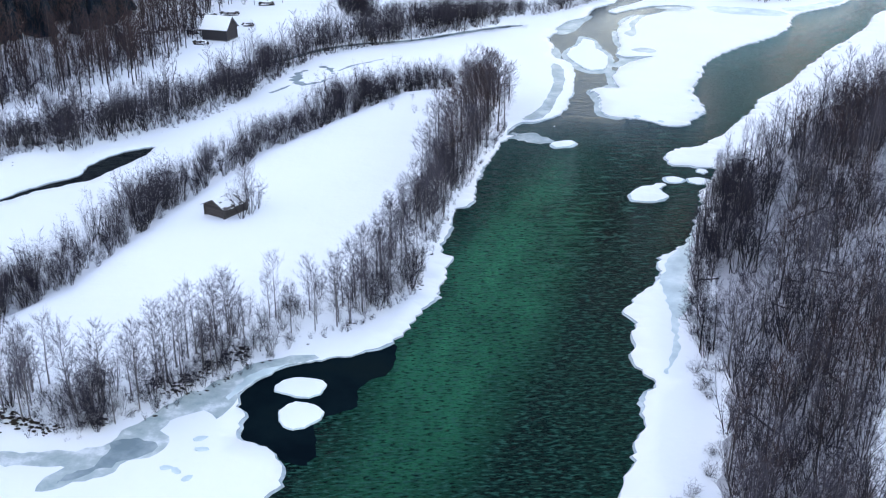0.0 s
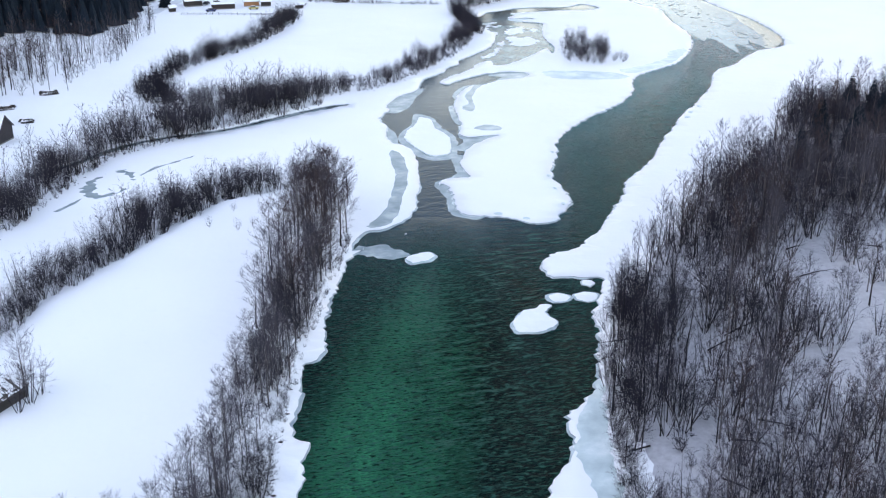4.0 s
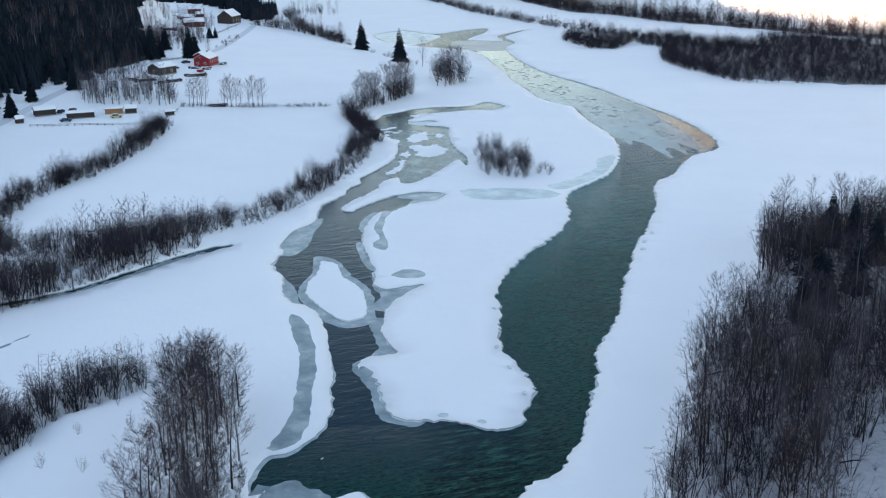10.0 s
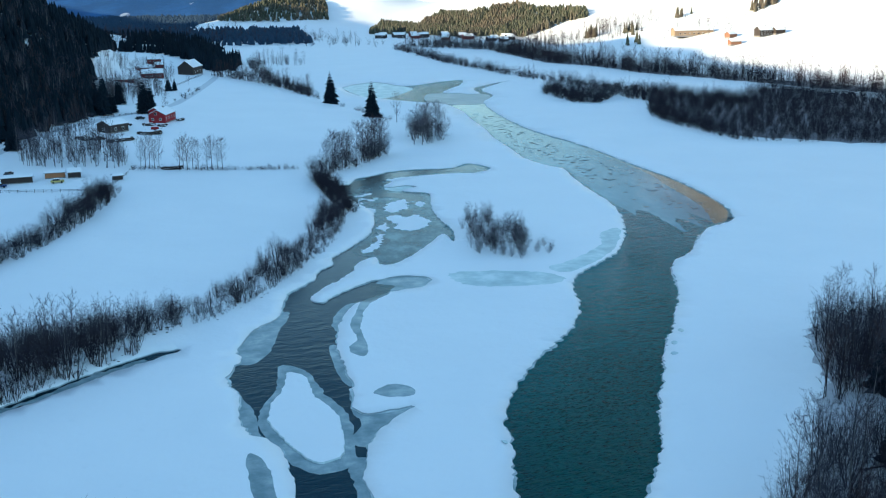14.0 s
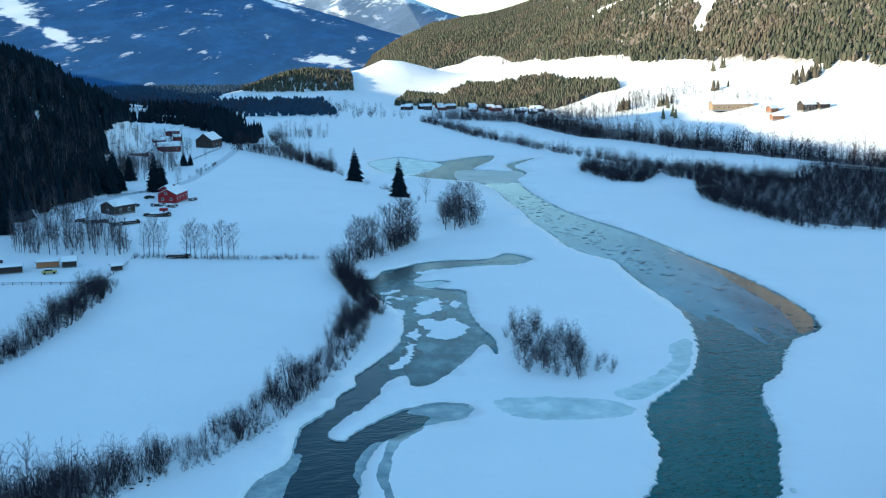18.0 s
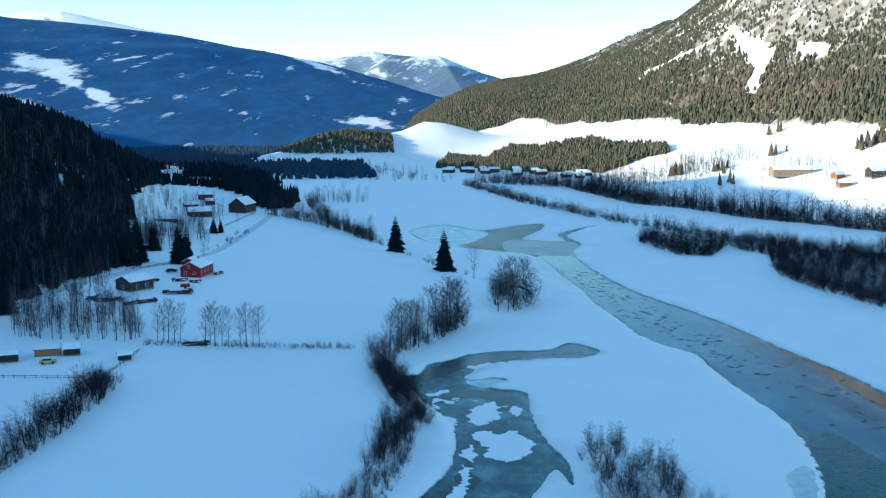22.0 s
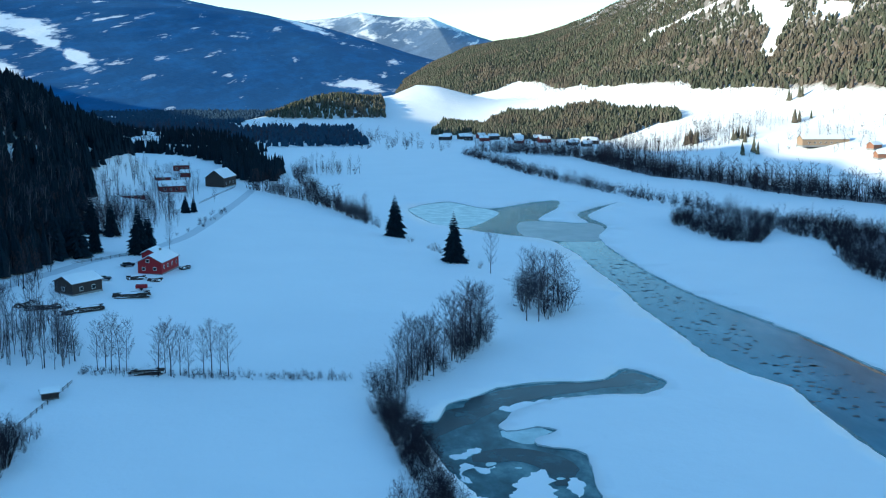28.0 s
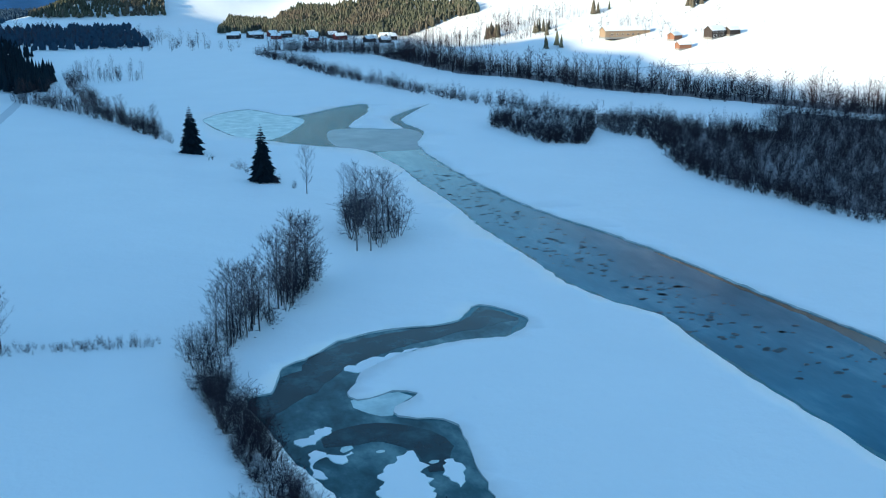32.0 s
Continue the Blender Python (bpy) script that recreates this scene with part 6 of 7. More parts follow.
def house(name, x, y, turn, long, deep, high, pitch, wall, label, windows=(), chimney=True, roof_snow=0.25, trim=WHITE_PAINT, category="house", z=None, base=0.4):
    """A gabled timber house: the ridge runs along its own x."""
    root = new(name)
    root.matrix_basis = pose(x, y, (ground_at(x, y) if z is None else z) - 0.15, 0, 0, turn)
    tagged(root, label, category)
    L, D = long / 2, deep / 2
    bm = bmesh.new()
    box_mesh(bm, -L - 0.06, L + 0.06, -D - 0.06, D + 0.06, -0.8, base)
    part("foundation", bm, STONE, root, "grey stone foundation")
    bm = bmesh.new()
    top = high + D * pitch
    v = [bm.verts.new(p) for p in ((-L, -D, base), (L, -D, base), (L, D, base), (-L, D, base), (-L, -D, high), (L, -D, high), (L, D, high), (-L, D, high), (-L, 0, top), (L, 0, top))]
    for q in ((0, 1, 5, 4), (2, 3, 7, 6), (1, 2, 6, 9, 5), (3, 0, 4, 8, 7), (4, 5, 9, 8), (6, 7, 8, 9)):
        bm.faces.new([v[i] for i in q])
    part("wall", bm, wall, root)
    for side in (-1, 1):
        bm = bmesh.new()
        e = 0.45
        a = [Vector((s * (L + e), side * (D + e), high - e * pitch + 0.05)) for s in (-1, 1)]
        b = [Vector((s * (L + e), 0, top + 0.06)) for s in (-1, 1)]
        lift = Vector((0, 0, 0.12))
        vs = [bm.verts.new(q) for q in (a[0], a[1], b[1], b[0], a[0] + lift, a[1] + lift, b[1] + lift, b[0] + lift)]
        for q in ((0, 1, 2, 3), (4, 5, 6, 7), (0, 1, 5, 4), (1, 2, 6, 5), (2, 3, 7, 6), (3, 0, 4, 7)):
            bm.faces.new([vs[i] for i in q])
        bmesh.ops.recalc_face_normals(bm, faces=bm.faces[:])
        roof = part("roof", bm, METAL_ROOF, root)
        if roof_snow:
            bm = bmesh.new()
            bmesh.ops.create_grid(bm, x_segments=14, y_segments=6, size=1)
            for q in bm.verts:
                u, w = q.co.x * 0.985, (q.co.y + 1) / 2
                edge = min(1.0, 6 * (1 - abs(q.co.x)), 6 * min(w + 0.02, 1))
                p0 = a[0].lerp(a[1], (u + 1) / 2).lerp(b[0].lerp(b[1], (u + 1) / 2), w)
                q.co = p0 + Vector((0, 0, 0.13 + roof_snow * max(0.0, edge) * (1 + 0.25 * noise.noise(p0 * 0.7))))
            part("snow_layer", bm, SNOW, roof, "thick layer of snow")
    if chimney:
        bm = bmesh.new()
        box_mesh(bm, L * 0.25 - 0.3, L * 0.25 + 0.3, -0.3, 0.3, top - 0.5, top + 0.95)
        box_mesh(bm, L * 0.25 - 0.38, L * 0.25 + 0.38, -0.38, 0.38, top + 0.952, top + 1.05)
        part("chimney", bm, STONE, root, "grey chimney")
    for face, u, zz, w, hh in windows:
        bm, bg = bmesh.new(), bmesh.new()
        for target, o, g in ((bm, 0.05, 0.09), (bg, 0.07, 0.0)):
            a0, a1, z0, z1 = u - w / 2 - g, u + w / 2 + g, zz - hh / 2 - g, zz + hh / 2 + g
            if face in "fb":
                s = -1 if face == "f" else 1
                box_mesh(target, a0, a1, *sorted((s * (D - 0.02), s * (D + o))), z0, z1)
            else:
                s = -1 if face == "l" else 1
                box_mesh(target, *sorted((s * (L - 0.02), s * (L + o))), a0, a1, z0, z1)
        win = part("window", bm, trim, root)
        part("pane", bg, GLASS_DARK, win, "dark window pane")
    return root


DARK_RED = speckled("dark_red_paint", (0.10, 0.018, 0.018), (0.16, 0.03, 0.026), 6, 0.7, 0.3)
DARK_GREY_BOARDS = speckled("dark_grey_boards", (0.016, 0.015, 0.018), (0.050, 0.046, 0.050), 5, 0.85, 0.4, stretch=(4, 4, 0.3))
ROWS2 = [("f", u, 2.2, 0.8, 1.0) for u in (-5, -2, 1.5, 5)] + [("l", u, z, 0.9, 0.9) for u, z in ((-1.6, 1.9), (0.6, 4.3), (1.9, 1.9))]
farmhouse = house("farmhouse", -58.7, 616, 76, 14, 7.6, 3.9, 0.52, RED_PAINT, "red-painted wooden farmhouse with snowy roof and stone base", ROWS2)
house("annex", -62.5, 631, 76, 7, 5, 3.4, 0.5, RED_PAINT, "low red wooden annex behind the farmhouse", [], False)
house("cabin", -75.7, 582.5, 50, 10, 7.6, 3.4, 0.42, BROWN_WOOD, "dark brown log cabin with a snow-covered roof", [("f", -2, 1.6, 1, 1), ("f", 2, 1.6, 1, 1), ("l", 0, 1.6, 1, 1)], False)
house("barn", -115.6, 288, -8, 8.0, 6.4, 3.6, 0.95, DARK_GREY_BOARDS, "old grey wooden barn with a steep snowy roof", [], False, 0.08, category="barn")
house("cottage", -85.8, 853, 15, 14, 7.5, 3.6, 0.6, DARK_RED, "red wooden cottage with a thick snowy roof", [("f", u, 1.9, 1, 1.1) for u in (-4, -1, 2, 4.5)])
house("cottage", -98.8, 809.5, 8, 12, 5.5, 2.6, 0.5, DARK_RED, "low red wooden cottage among bare trees", [("f", u, 1.5, 1, 1) for u in (-3, 0, 3)])
house("cottage", -97.5, 903, 20, 8, 5, 2.8, 0.6, DARK_RED, "small dark red wooden cottage with snowy roof", [("f", 0, 1.6, 1, 1)])
house("cottage", -96, 975, 10, 10, 7, 4.0, 0.6, DARK_RED, "red wooden house higher on the snowy slope", [("f", u, 2.0, 1, 1.1) for u in (-3, 0, 3)])
house("shed", -88.5, 935, 10, 6, 5, 3.0, 0.55, DARK_RED, "small red wooden shed with snowy roof", [], False)
house("barn", -63.7, 893, 72, 18, 11, 5.5, 0.75, BROWN_WOOD, "large dark brown barn with a snowy roof beside the road", [("f", u, 2.2, 1.2, 1.2) for u in (-5, 0, 5)], False, category="barn")
house("shed", -111.4, 507.5, 22, 7.5, 5, 2.4, 0.35, BROWN_WOOD, "low dark wooden shed with thick snow on its roof", [], False)
house("shed", -97, 501, 12, 10, 3.5, 2.2, 0.25, BROWN_WOOD, "long low dark wooden shed beside the yard", [], False)
house("hut", -85.6, 506.8, 8, 6.5, 3, 2.0, 0.2, speckled("orange_boards", (0.30, 0.13, 0.06), (0.45, 0.22, 0.11), 4, 0.8), "small hut with orange-brown board walls", [], False, category="hut")
house("hut", -79.2, 506.5, 10, 4.2, 3, 2.2, 0.6, BROWN_WOOD, "small dark wooden hut under bare trees", [], False, category="hut")
house("hut", -64, 500, 20, 3.2, 2.2, 1.7, 0.4, BROWN_WOOD, "tiny dark wooden hut at the corner of the yard fence", [], False, category="hut")
house("hut", -117.5, 494, 30, 2.6, 2.2, 2.0, 0.7, BROWN_WOOD, "tiny dark wooden hut by the fence", [], False, category="hut")
RUST_BOARDS = speckled("rust_boards", (0.16, 0.075, 0.045), (0.27, 0.14, 0.09), 4, 0.8)
TAN_BOARDS = speckled("tan_boards", (0.20, 0.14, 0.09), (0.34, 0.25, 0.17), 4, 0.8)
house("farm_barn", 348, 992, -3, 34, 10, 4.6, 0.5, TAN_BOARDS, "long low tan barn on the sunlit slope", [("f", u, 2.0, 1.4, 1.0) for u in range(-12, 13, 4)], False, 0.1, category="barn")
house("farm_shed", 366, 955, 20, 8, 6, 3.0, 0.6, RUST_BOARDS, "red-brown farm shed on the sunlit slope", [], False)
house("farm_shed", 359, 932, 0, 9, 6, 3.0, 0.6, RUST_BOARDS, "small red-brown farm shed below the barn", [], False)
house("farmhouse", 386, 938, 10, 12, 8, 5.0, 0.7, BROWN_WOOD, "dark two-storey farmhouse on the sunlit slope", [("f", u, z, 1, 1.2) for u in (-4, -1.5, 1.5, 4) for z in (1.7, 4.0)])
house("farm_shed", 398, 936, 10, 9, 6, 3.5, 0.6, BROWN_WOOD, "brown farm shed beside the dark farmhouse", [], False)
vr = random.Random(9)
PALE_WOOD = speckled("pale_boards", (0.35, 0.33, 0.30), (0.55, 0.53, 0.5), 4, 0.8)
for i in range(17):
    x, y = 118 + 8.5 * i + vr.uniform(-6, 6), 1335 - 5.5 * i + vr.uniform(-50, 40)
    house("village_house", x, y, vr.uniform(-25, 25), vr.uniform(8, 12), vr.uniform(6, 8), vr.uniform(3, 4.5), 0.6, vr.choice([DARK_RED, BROWN_WOOD, PALE_WOOD, BROWN_WOOD, DARK_GREY_BOARDS]),
          "small wooden village house with a snowy roof", [("f", u, 1.8, 1, 1.1) for u in (-2, 2)], False)


DARK_LOG = speckled("weathered_logs", (0.030, 0.026, 0.025), (0.085, 0.075, 0.07), 5, 0.85, 0.5, 0.3, stretch=(0.5, 0.5, 5))


def hay_barn(x, y, turn):
    """A barn of single logs, notched at the corners, under a sagging board roof."""
    root = new("hay_barn")
    root.matrix_basis = pose(x, y, ground_at(x, y) - 0.1, 0, 0, turn)
    tagged(root, "small weathered grey log hay barn in the snowy field", "barn")
    L, D, r = 2.7, 2.2, 0.15
    for k in range(7):
        z = 0.15 + k * 0.27
        for s in (-1, 1):
            for a, b in (((-L - 0.25, s * D, z), (L + 0.25, s * D, z)), ((s * L, -D - 0.25, z + 0.13), (s * L, D + 0.25, z + 0.13))):
                v, f = [], []
                tube(v, f, [a, b], [r, r * 0.95], 8)
                n = len(v)
                f += [(0, k2 + 1, k2) for k2 in range(1, 7)] + [(n - 8, n - 8 + k2, n - 7 + k2) for k2 in range(1, 7)]
                put("log", mesh_of("log", v, f, [DARK_LOG]), root)
    for s in (-1, 1):
        for k in range(4):
            w = D * (1 - (k + 0.5) / 4.4)
            v, f = [], []
            tube(v, f, [(s * L, -w, 2.06 + k * 0.24), (s * L, w, 2.06 + k * 0.24)], [0.13, 0.13], 8)
            put("log", mesh_of("log", v, f, [DARK_LOG]), root)
    hr = random.Random(5)
    for side in (-1, 1):
        roof = new("roof")
        roof.parent = root
        for k in range(18):
            x0 = -L - 0.5 + k * (2 * L + 1.0) / 18
            sag = 0.22 * math.sin(math.pi * k / 17) + hr.uniform(-0.03, 0.03)
            y0, y1, z0, z1 = side * (D + hr.uniform(0.25, 0.6)), 0.0, 1.82 - sag, 3.15 - 1.4 * sag
            bm = bmesh.new()
            vs = [bm.verts.new(q) for q in ((x0, y0, z0), (x0 + 0.30, y0, z0), (x0 + 0.30, y1, z1), (x0, y1, z1), (x0, y0, z0 + 0.06), (x0 + 0.30, y0, z0 + 0.06), (x0 + 0.30, y1, z1 + 0.06), (x0, y1, z1 + 0.06))]
            for q in ((0, 1, 2, 3), (4, 5, 6, 7), (0, 1, 5, 4), (1, 2, 6, 5), (2, 3, 7, 6), (3, 0, 4, 7)):
                bm.faces.new([vs[j] for j in q])
            bmesh.ops.recalc_face_normals(bm, faces=bm.faces[:])
            part("board", bm, GREY_WOOD, roof)
        bm = bmesh.new()
        bmesh.ops.create_grid(bm, x_segments=26, y_segments=12, size=1)
        for q in bm.verts:
            w = (q.co.y + 1) / 2
            sag = 0.22 * math.sin(math.pi * (q.co.x + 1) / 2)
            base = Vector((q.co.x * (L + 0.42), side * (D + 0.40) * (1 - w), 1.88 - sag + (1.33 - 0.4 * sag) * w))
            q.co = base + Vector((0, 0, 0.02 + 0.05 * w + 0.20 * noise.noise(base * 0.9) + 0.06 * noise.noise(base * 3.1)))
        part("snow_layer", bm, SNOW, roof, "thin uneven snow with grey boards showing through")


hay_barn(-64.9, 157.6, 66)


# ---- yard things ----
CAR_DARK = speckled("dark_car_paint", (0.02, 0.025, 0.035), (0.03, 0.035, 0.05), 2, 0.3, 0.02)
CAR_BLUE = speckled("blue_car_paint", (0.02, 0.04, 0.12), (0.03, 0.06, 0.16), 2, 0.3, 0.02)
CAR_YELLOW = speckled("yellow_paint", (0.45, 0.38, 0.12), (0.6, 0.5, 0.2), 2, 0.4, 0.02)
RUBBER = speckled("rubber", (0.015, 0.015, 0.015), (0.03, 0.03, 0.03), 3, 0.9)


def car(x, y, turn, paint, label):
    root = new("car")
    root.matrix_basis = pose(x, y, ground_at(x, y), 0, 0, turn)
    tagged(root, label, "car", "parked cars in the yard")
    bm = bmesh.new()
    box_mesh(bm, -2.2, 2.2, -0.85, 0.85, 0.35, 0.95)
    bmesh.ops.bevel(bm, geom=bm.edges[:], offset=0.14, segments=2, affect="EDGES")
    part("body", bm, paint, root)
    bm = bmesh.new()
    box_mesh(bm, -1.5, 0.9, -0.74, 0.74, 0.95, 1.48)
    for v in bm.verts:
        if v.co.z > 1.2:
            v.co.x = v.co.x * 0.74 - 0.1
            v.co.y *= 0.84
    part("cabin_glass", bm, GLASS_DARK, root, "dark glass")
    bm = bmesh.new()
    bmesh.ops.create_grid(bm, x_segments=6, y_segments=5, size=1)
    for v in bm.verts:
        v.co = Vector((v.co.x * 0.98 - 0.32, v.co.y * 0.66, 1.485 + 0.14 * min(1.0, 3 * (1 - abs(v.co.x)) + 0.05) * min(1.0, 3 * (1 - abs(v.co.y)) + 0.05)))
    part("snow_layer", bm, SNOW, root, "snow on the car roof")
    for sx in (-1.35, 1.35):
        for sy in (-0.8, 0.8):
            bm = bmesh.new()
            bmesh.ops.create_cone(bm, cap_ends=True, segments=14, radius1=0.33, radius2=0.33, depth=0.22, matrix=pose(sx, sy, 0.33, 90, 0, 0))
            part("wheel", bm, RUBBER, root)


car(-101, 494, 10, CAR_BLUE, "dark blue car with snow on its roof in the yard")
car(-106, 510, 80, CAR_DARK, "dark car under snow beside the red shed")
car(-110, 509, 85, CAR_DARK, "dark car under snow beside the red shed")
car(-102, 512, 75, CAR_DARK, "dark car under snow beside the red shed")
car(-83.4, 498, 12, CAR_YELLOW, "pale yellow car with snow on its roof in the yard")
car(-72, 598, 20, CAR_DARK, "dark car parked beside the red farmhouse")
car(-69, 621, 30, CAR_DARK, "dark car with snow on the drive by the farmhouse")


def log_pile(x, y, turn, rows, long, label, name="log_pile", r=0.2):
    root = new(name)
    root.matrix_basis = pose(x, y, ground_at(x, y) - 0.05, 0, 0, turn)
    tagged(root, label, "log pile")
    pr = random.Random(int(x * 3 + y))
    for k in range(3):
        for i in range(rows - k):
            v, f = [], []
            yy = (i - (rows - k) / 2) * 2 * r
            skew = pr.uniform(-0.35, 0.35)
            tube(v, f, [(-long / 2 + pr.uniform(-0.8, 0.8), yy - skew, r + k * 1.75 * r), (long / 2 + pr.uniform(-0.8, 0.8), yy + skew, r + k * 1.75 * r)], [r, r * 0.85], 7)
            n = len(v)
            f += [(0, q + 1, q) for q in range(1, 6)] + [(n - 7, n - 7 + q, n - 6 + q) for q in range(1, 6)]
            put("log", mesh_of("log", v, f, [BROWN_WOOD]), root)
    bm = bmesh.new()
    bmesh.ops.create_grid(bm, x_segments=10, y_segments=8, size=1)
    for q in bm.verts:
        e = (1 - q.co.x**4) * (1 - q.co.y**2)
        q.co = Vector((q.co.x * long * 0.54, q.co.y * rows * r * 1.02, 2.0 * r + 4.4 * r * e + 0.4 * noise.noise(q.co * 2.3 + Vector((x, y, 0)))))
    part("snow_layer", bm, SNOW, root, "lumpy snow cover")


for x, y, turn, rows, long in ((-47, 515, 5, 8, 6), (-60.6, 578, 12, 12, 9), (-69, 563, 30, 9, 7), (-81, 564, 15, 9, 8), (-73, 560, 50, 6, 5), (-63, 601, 15, 7, 4.5), (-57.3, 598, 20, 5, 3), (-51.4, 619, 60, 5, 3), (-86, 566, 60, 6, 5),
                              (-118.4, 280.2, 10, 6, 3.2), (-125.7, 293.5, 30, 6, 3.4), (-113.4, 306, 10, 4, 2.8), (-118.7, 339, 25, 7, 4), (-131, 317, 5, 9, 5), (-125, 321, 20, 8, 5), (-135.8, 297, 40, 6, 4), (-120.6, 301, 15, 7, 4), (-138, 290, 10, 6, 4)):
    log_pile(x, y, turn, rows, long, "snow-covered pile of dark logs on the ground")


def trailer(x, y, turn):
    root = new("trailer")
    root.matrix_basis = pose(x, y, ground_at(x, y), 0, 0, turn)
    tagged(root, "small red farm trailer standing in the snow", "trailer")
    bm = bmesh.new()
    box_mesh(bm, -1.6, 1.6, -0.9, 0.9, 0.55, 1.5)
    bmesh.ops.bevel(bm, geom=bm.edges[:], offset=0.06, segments=1, affect="EDGES")
    part("body", bm, RED_PAINT, root)
    for sy in (-0.85, 0.85):
        bm = bmesh.new()
        bmesh.ops.create_cone(bm, cap_ends=True, segments=14, radius1=0.4, radius2=0.4, depth=0.2, matrix=pose(0, sy * 1.13, 0.4, 90, 0, 0))
        part("wheel", bm, RUBBER, root)
    bm = bmesh.new()
    box_mesh(bm, 1.55, 2.9, -0.06, 0.06, 0.6, 0.7)
    part("drawbar", bm, GREY_WOOD, root)


trailer(-59.2, 586, 5)


def fence(line, gap, label, high=1.1):
    root = new("fence")
    x0, y0 = line[0]
    root.matrix_basis = pose(x0, y0, 0)
    tagged(root, label, "fence")
    for (xa, ya), (xb, yb) in zip(line, line[1:]):
        n = max(1, int(math.hypot(xb - xa, yb - ya) / gap))
        for k in range(n):
            ps = [(xa + (xb - xa) * w - x0, ya + (yb - ya) * w - y0) for w in (k / n, (k + 1) / n)]
            zs = [ground_at(px_ + x0, py_ + y0) for px_, py_ in ps]
            v, f = [], []
            tube(v, f, [(*ps[0], zs[0] - 0.3), (*ps[0], zs[0] + high)], [0.09, 0.08], 5)
            put("post", mesh_of("post", v, f, [BROWN_WOOD]), root)
            for dz in (0.45, 0.85):
                v, f = [], []
                tube(v, f, [(*ps[0], zs[0] + dz), (*ps[1], zs[1] + dz)], [0.06, 0.055], 5)
                put("rail", mesh_of("rail", v, f, [BROWN_WOOD]), root)


fence([(-112, 486), (-88, 484), (-66, 480.6), (-61.5, 509)], 2.6, "dark wooden rail fence round the snowy yard")
fence([(-66, 800), (-61, 845), (-55, 887)], 4.0, "dark wooden fence along the road")
fence([(-70, 645), (-79, 631), (-86, 621)], 3.5, "dark wooden fence by the farmhouse drive")
fence([(268, 965), (300, 936), (330, 910), (360, 884)], 8.0, "long dark fence along the valley road")
tr = random.Random(77)
spots = [(x, y, tr.uniform(0.2, 0.5)) for x, y in along([(-62, 515), (-37, 510), (-2, 505)], 230, 4, tr)]
wood("fence_scrub", spots, ["frosted_shrub", "far_shrub"], "low frosted scrub along the field boundary", "scrub")
for i, (x, y) in enumerate([(-58, 517.5), (-56.6, 519.4), (-55, 517.4), (-53.4, 518), (-51.6, 516.6), (-44.2, 513), (-43, 514.6), (-41.5, 512.4), (-39.6, 513), (-37.6, 512), (-34.6, 513.6), (-33.1, 516), (-29.2, 513), (-31, 514)]):
    tree(tr.choice(["birch_tree", "red_alder_tree", "red_alder_tree"]), x, y, tr.uniform(0.8, 1.15), 47 * i, i, "tall trees at the field boundary")
spots = [(x, y, tr.uniform(0.6, 1.0)) for x, y in scattered([(-106, 545), (-100, 524), (-66, 518.5), (-62, 525), (-74, 552), (-92, 560)], 170, tr)]
wood("yard_trees", spots, ["mid_grey_alder", "far_birch", "birch_tree", "far_red_alder", "slender_aspen"], "thin stand of bare frosted trees above the yard", "trees")
spots = [(x, y, tr.uniform(0.45, 0.9)) for x, y in scattered([(-118, 790), (-84, 770), (-70, 830), (-74, 885), (-92, 960), (-118, 930)], 190, tr)]
spots += [(x, y, tr.uniform(0.45, 0.85)) for x, y in scattered([(-100, 690), (-82, 680), (-68, 740), (-76, 785), (-106, 785)], 230, tr)]
wood("hamlet_trees", spots, ["far_birch", "far_alder", "far_birch", "far_red_alder"], "young bare birches on the snowy slope round the hamlet", "trees")
spots = [(x, y, tr.uniform(1.0, 1.35)) for x, y in scattered([(-190, 560), (-118, 570), (-106, 640), (-112, 760), (-126, 850), (-190, 860)], 420, tr)]
wood("hillside_birches", spots, ["far_birch", "far_birch", "far_red_alder"], "tall bare birches between the dark spruces on the hillside", "woods")
spots = [(x, y, tr.uniform(0.7, 1.0)) for x, y in scattered([(-122, 556), (-98, 560), (-86, 572), (-88, 605), (-96, 636), (-92, 668), (-84, 700), (-92, 760), (-112, 760), (-116, 640)], 330, tr)]
wood("hillside_wood", spots, ["far_alder", "far_birch", "far_red_alder"], "bare frosted trees between road and dark forest", "woods")
for i, (x, y, s) in enumerate([(-69.6, 646, 1.15), (-67, 650, 0.95), (-68.3, 765, 0.6), (-65, 768, 0.5), (-86.8, 635, 1.1), (-90, 638, 1.0), (-93, 630, 1.05), (-99, 625, 1.0), (-101, 640, 1.1), (-96, 648, 0.9), (-86, 686, 0.9), (-96, 655, 1.0), (-84, 646, 0.8), (-94, 690, 1.0), (-108, 548, 0.8), (-116, 575, 0.9),
                               (-121, 530, 0.7), (-123, 505, 0.75), (-100, 700, 0.9)]):
    tree("spruce_tree", x, y, s, 40 * i, i, "spruces round the farm")
for i, (x, y, s) in enumerate([(-61, 658, 0.9), (-82, 800, 0.8), (-75, 830, 0.7), (-93, 798, 0.9), (-66, 720, 0.6), (-70, 740, 0.7), (-73, 690, 0.5), (-60, 812, 0.6), (-90, 822, 0.8)]):
    tree("birch_tree", x, y, s, 55 * i, i, "bare trees round the hamlet")
for i, (x, y) in enumerate(along([(-60, 690), (-56, 715), (-50, 780)], 22, 5, tr)):
    tree("willow_shrub", x, y, tr.uniform(0.4, 0.7), 33 * i, i, "shrubs along the road")

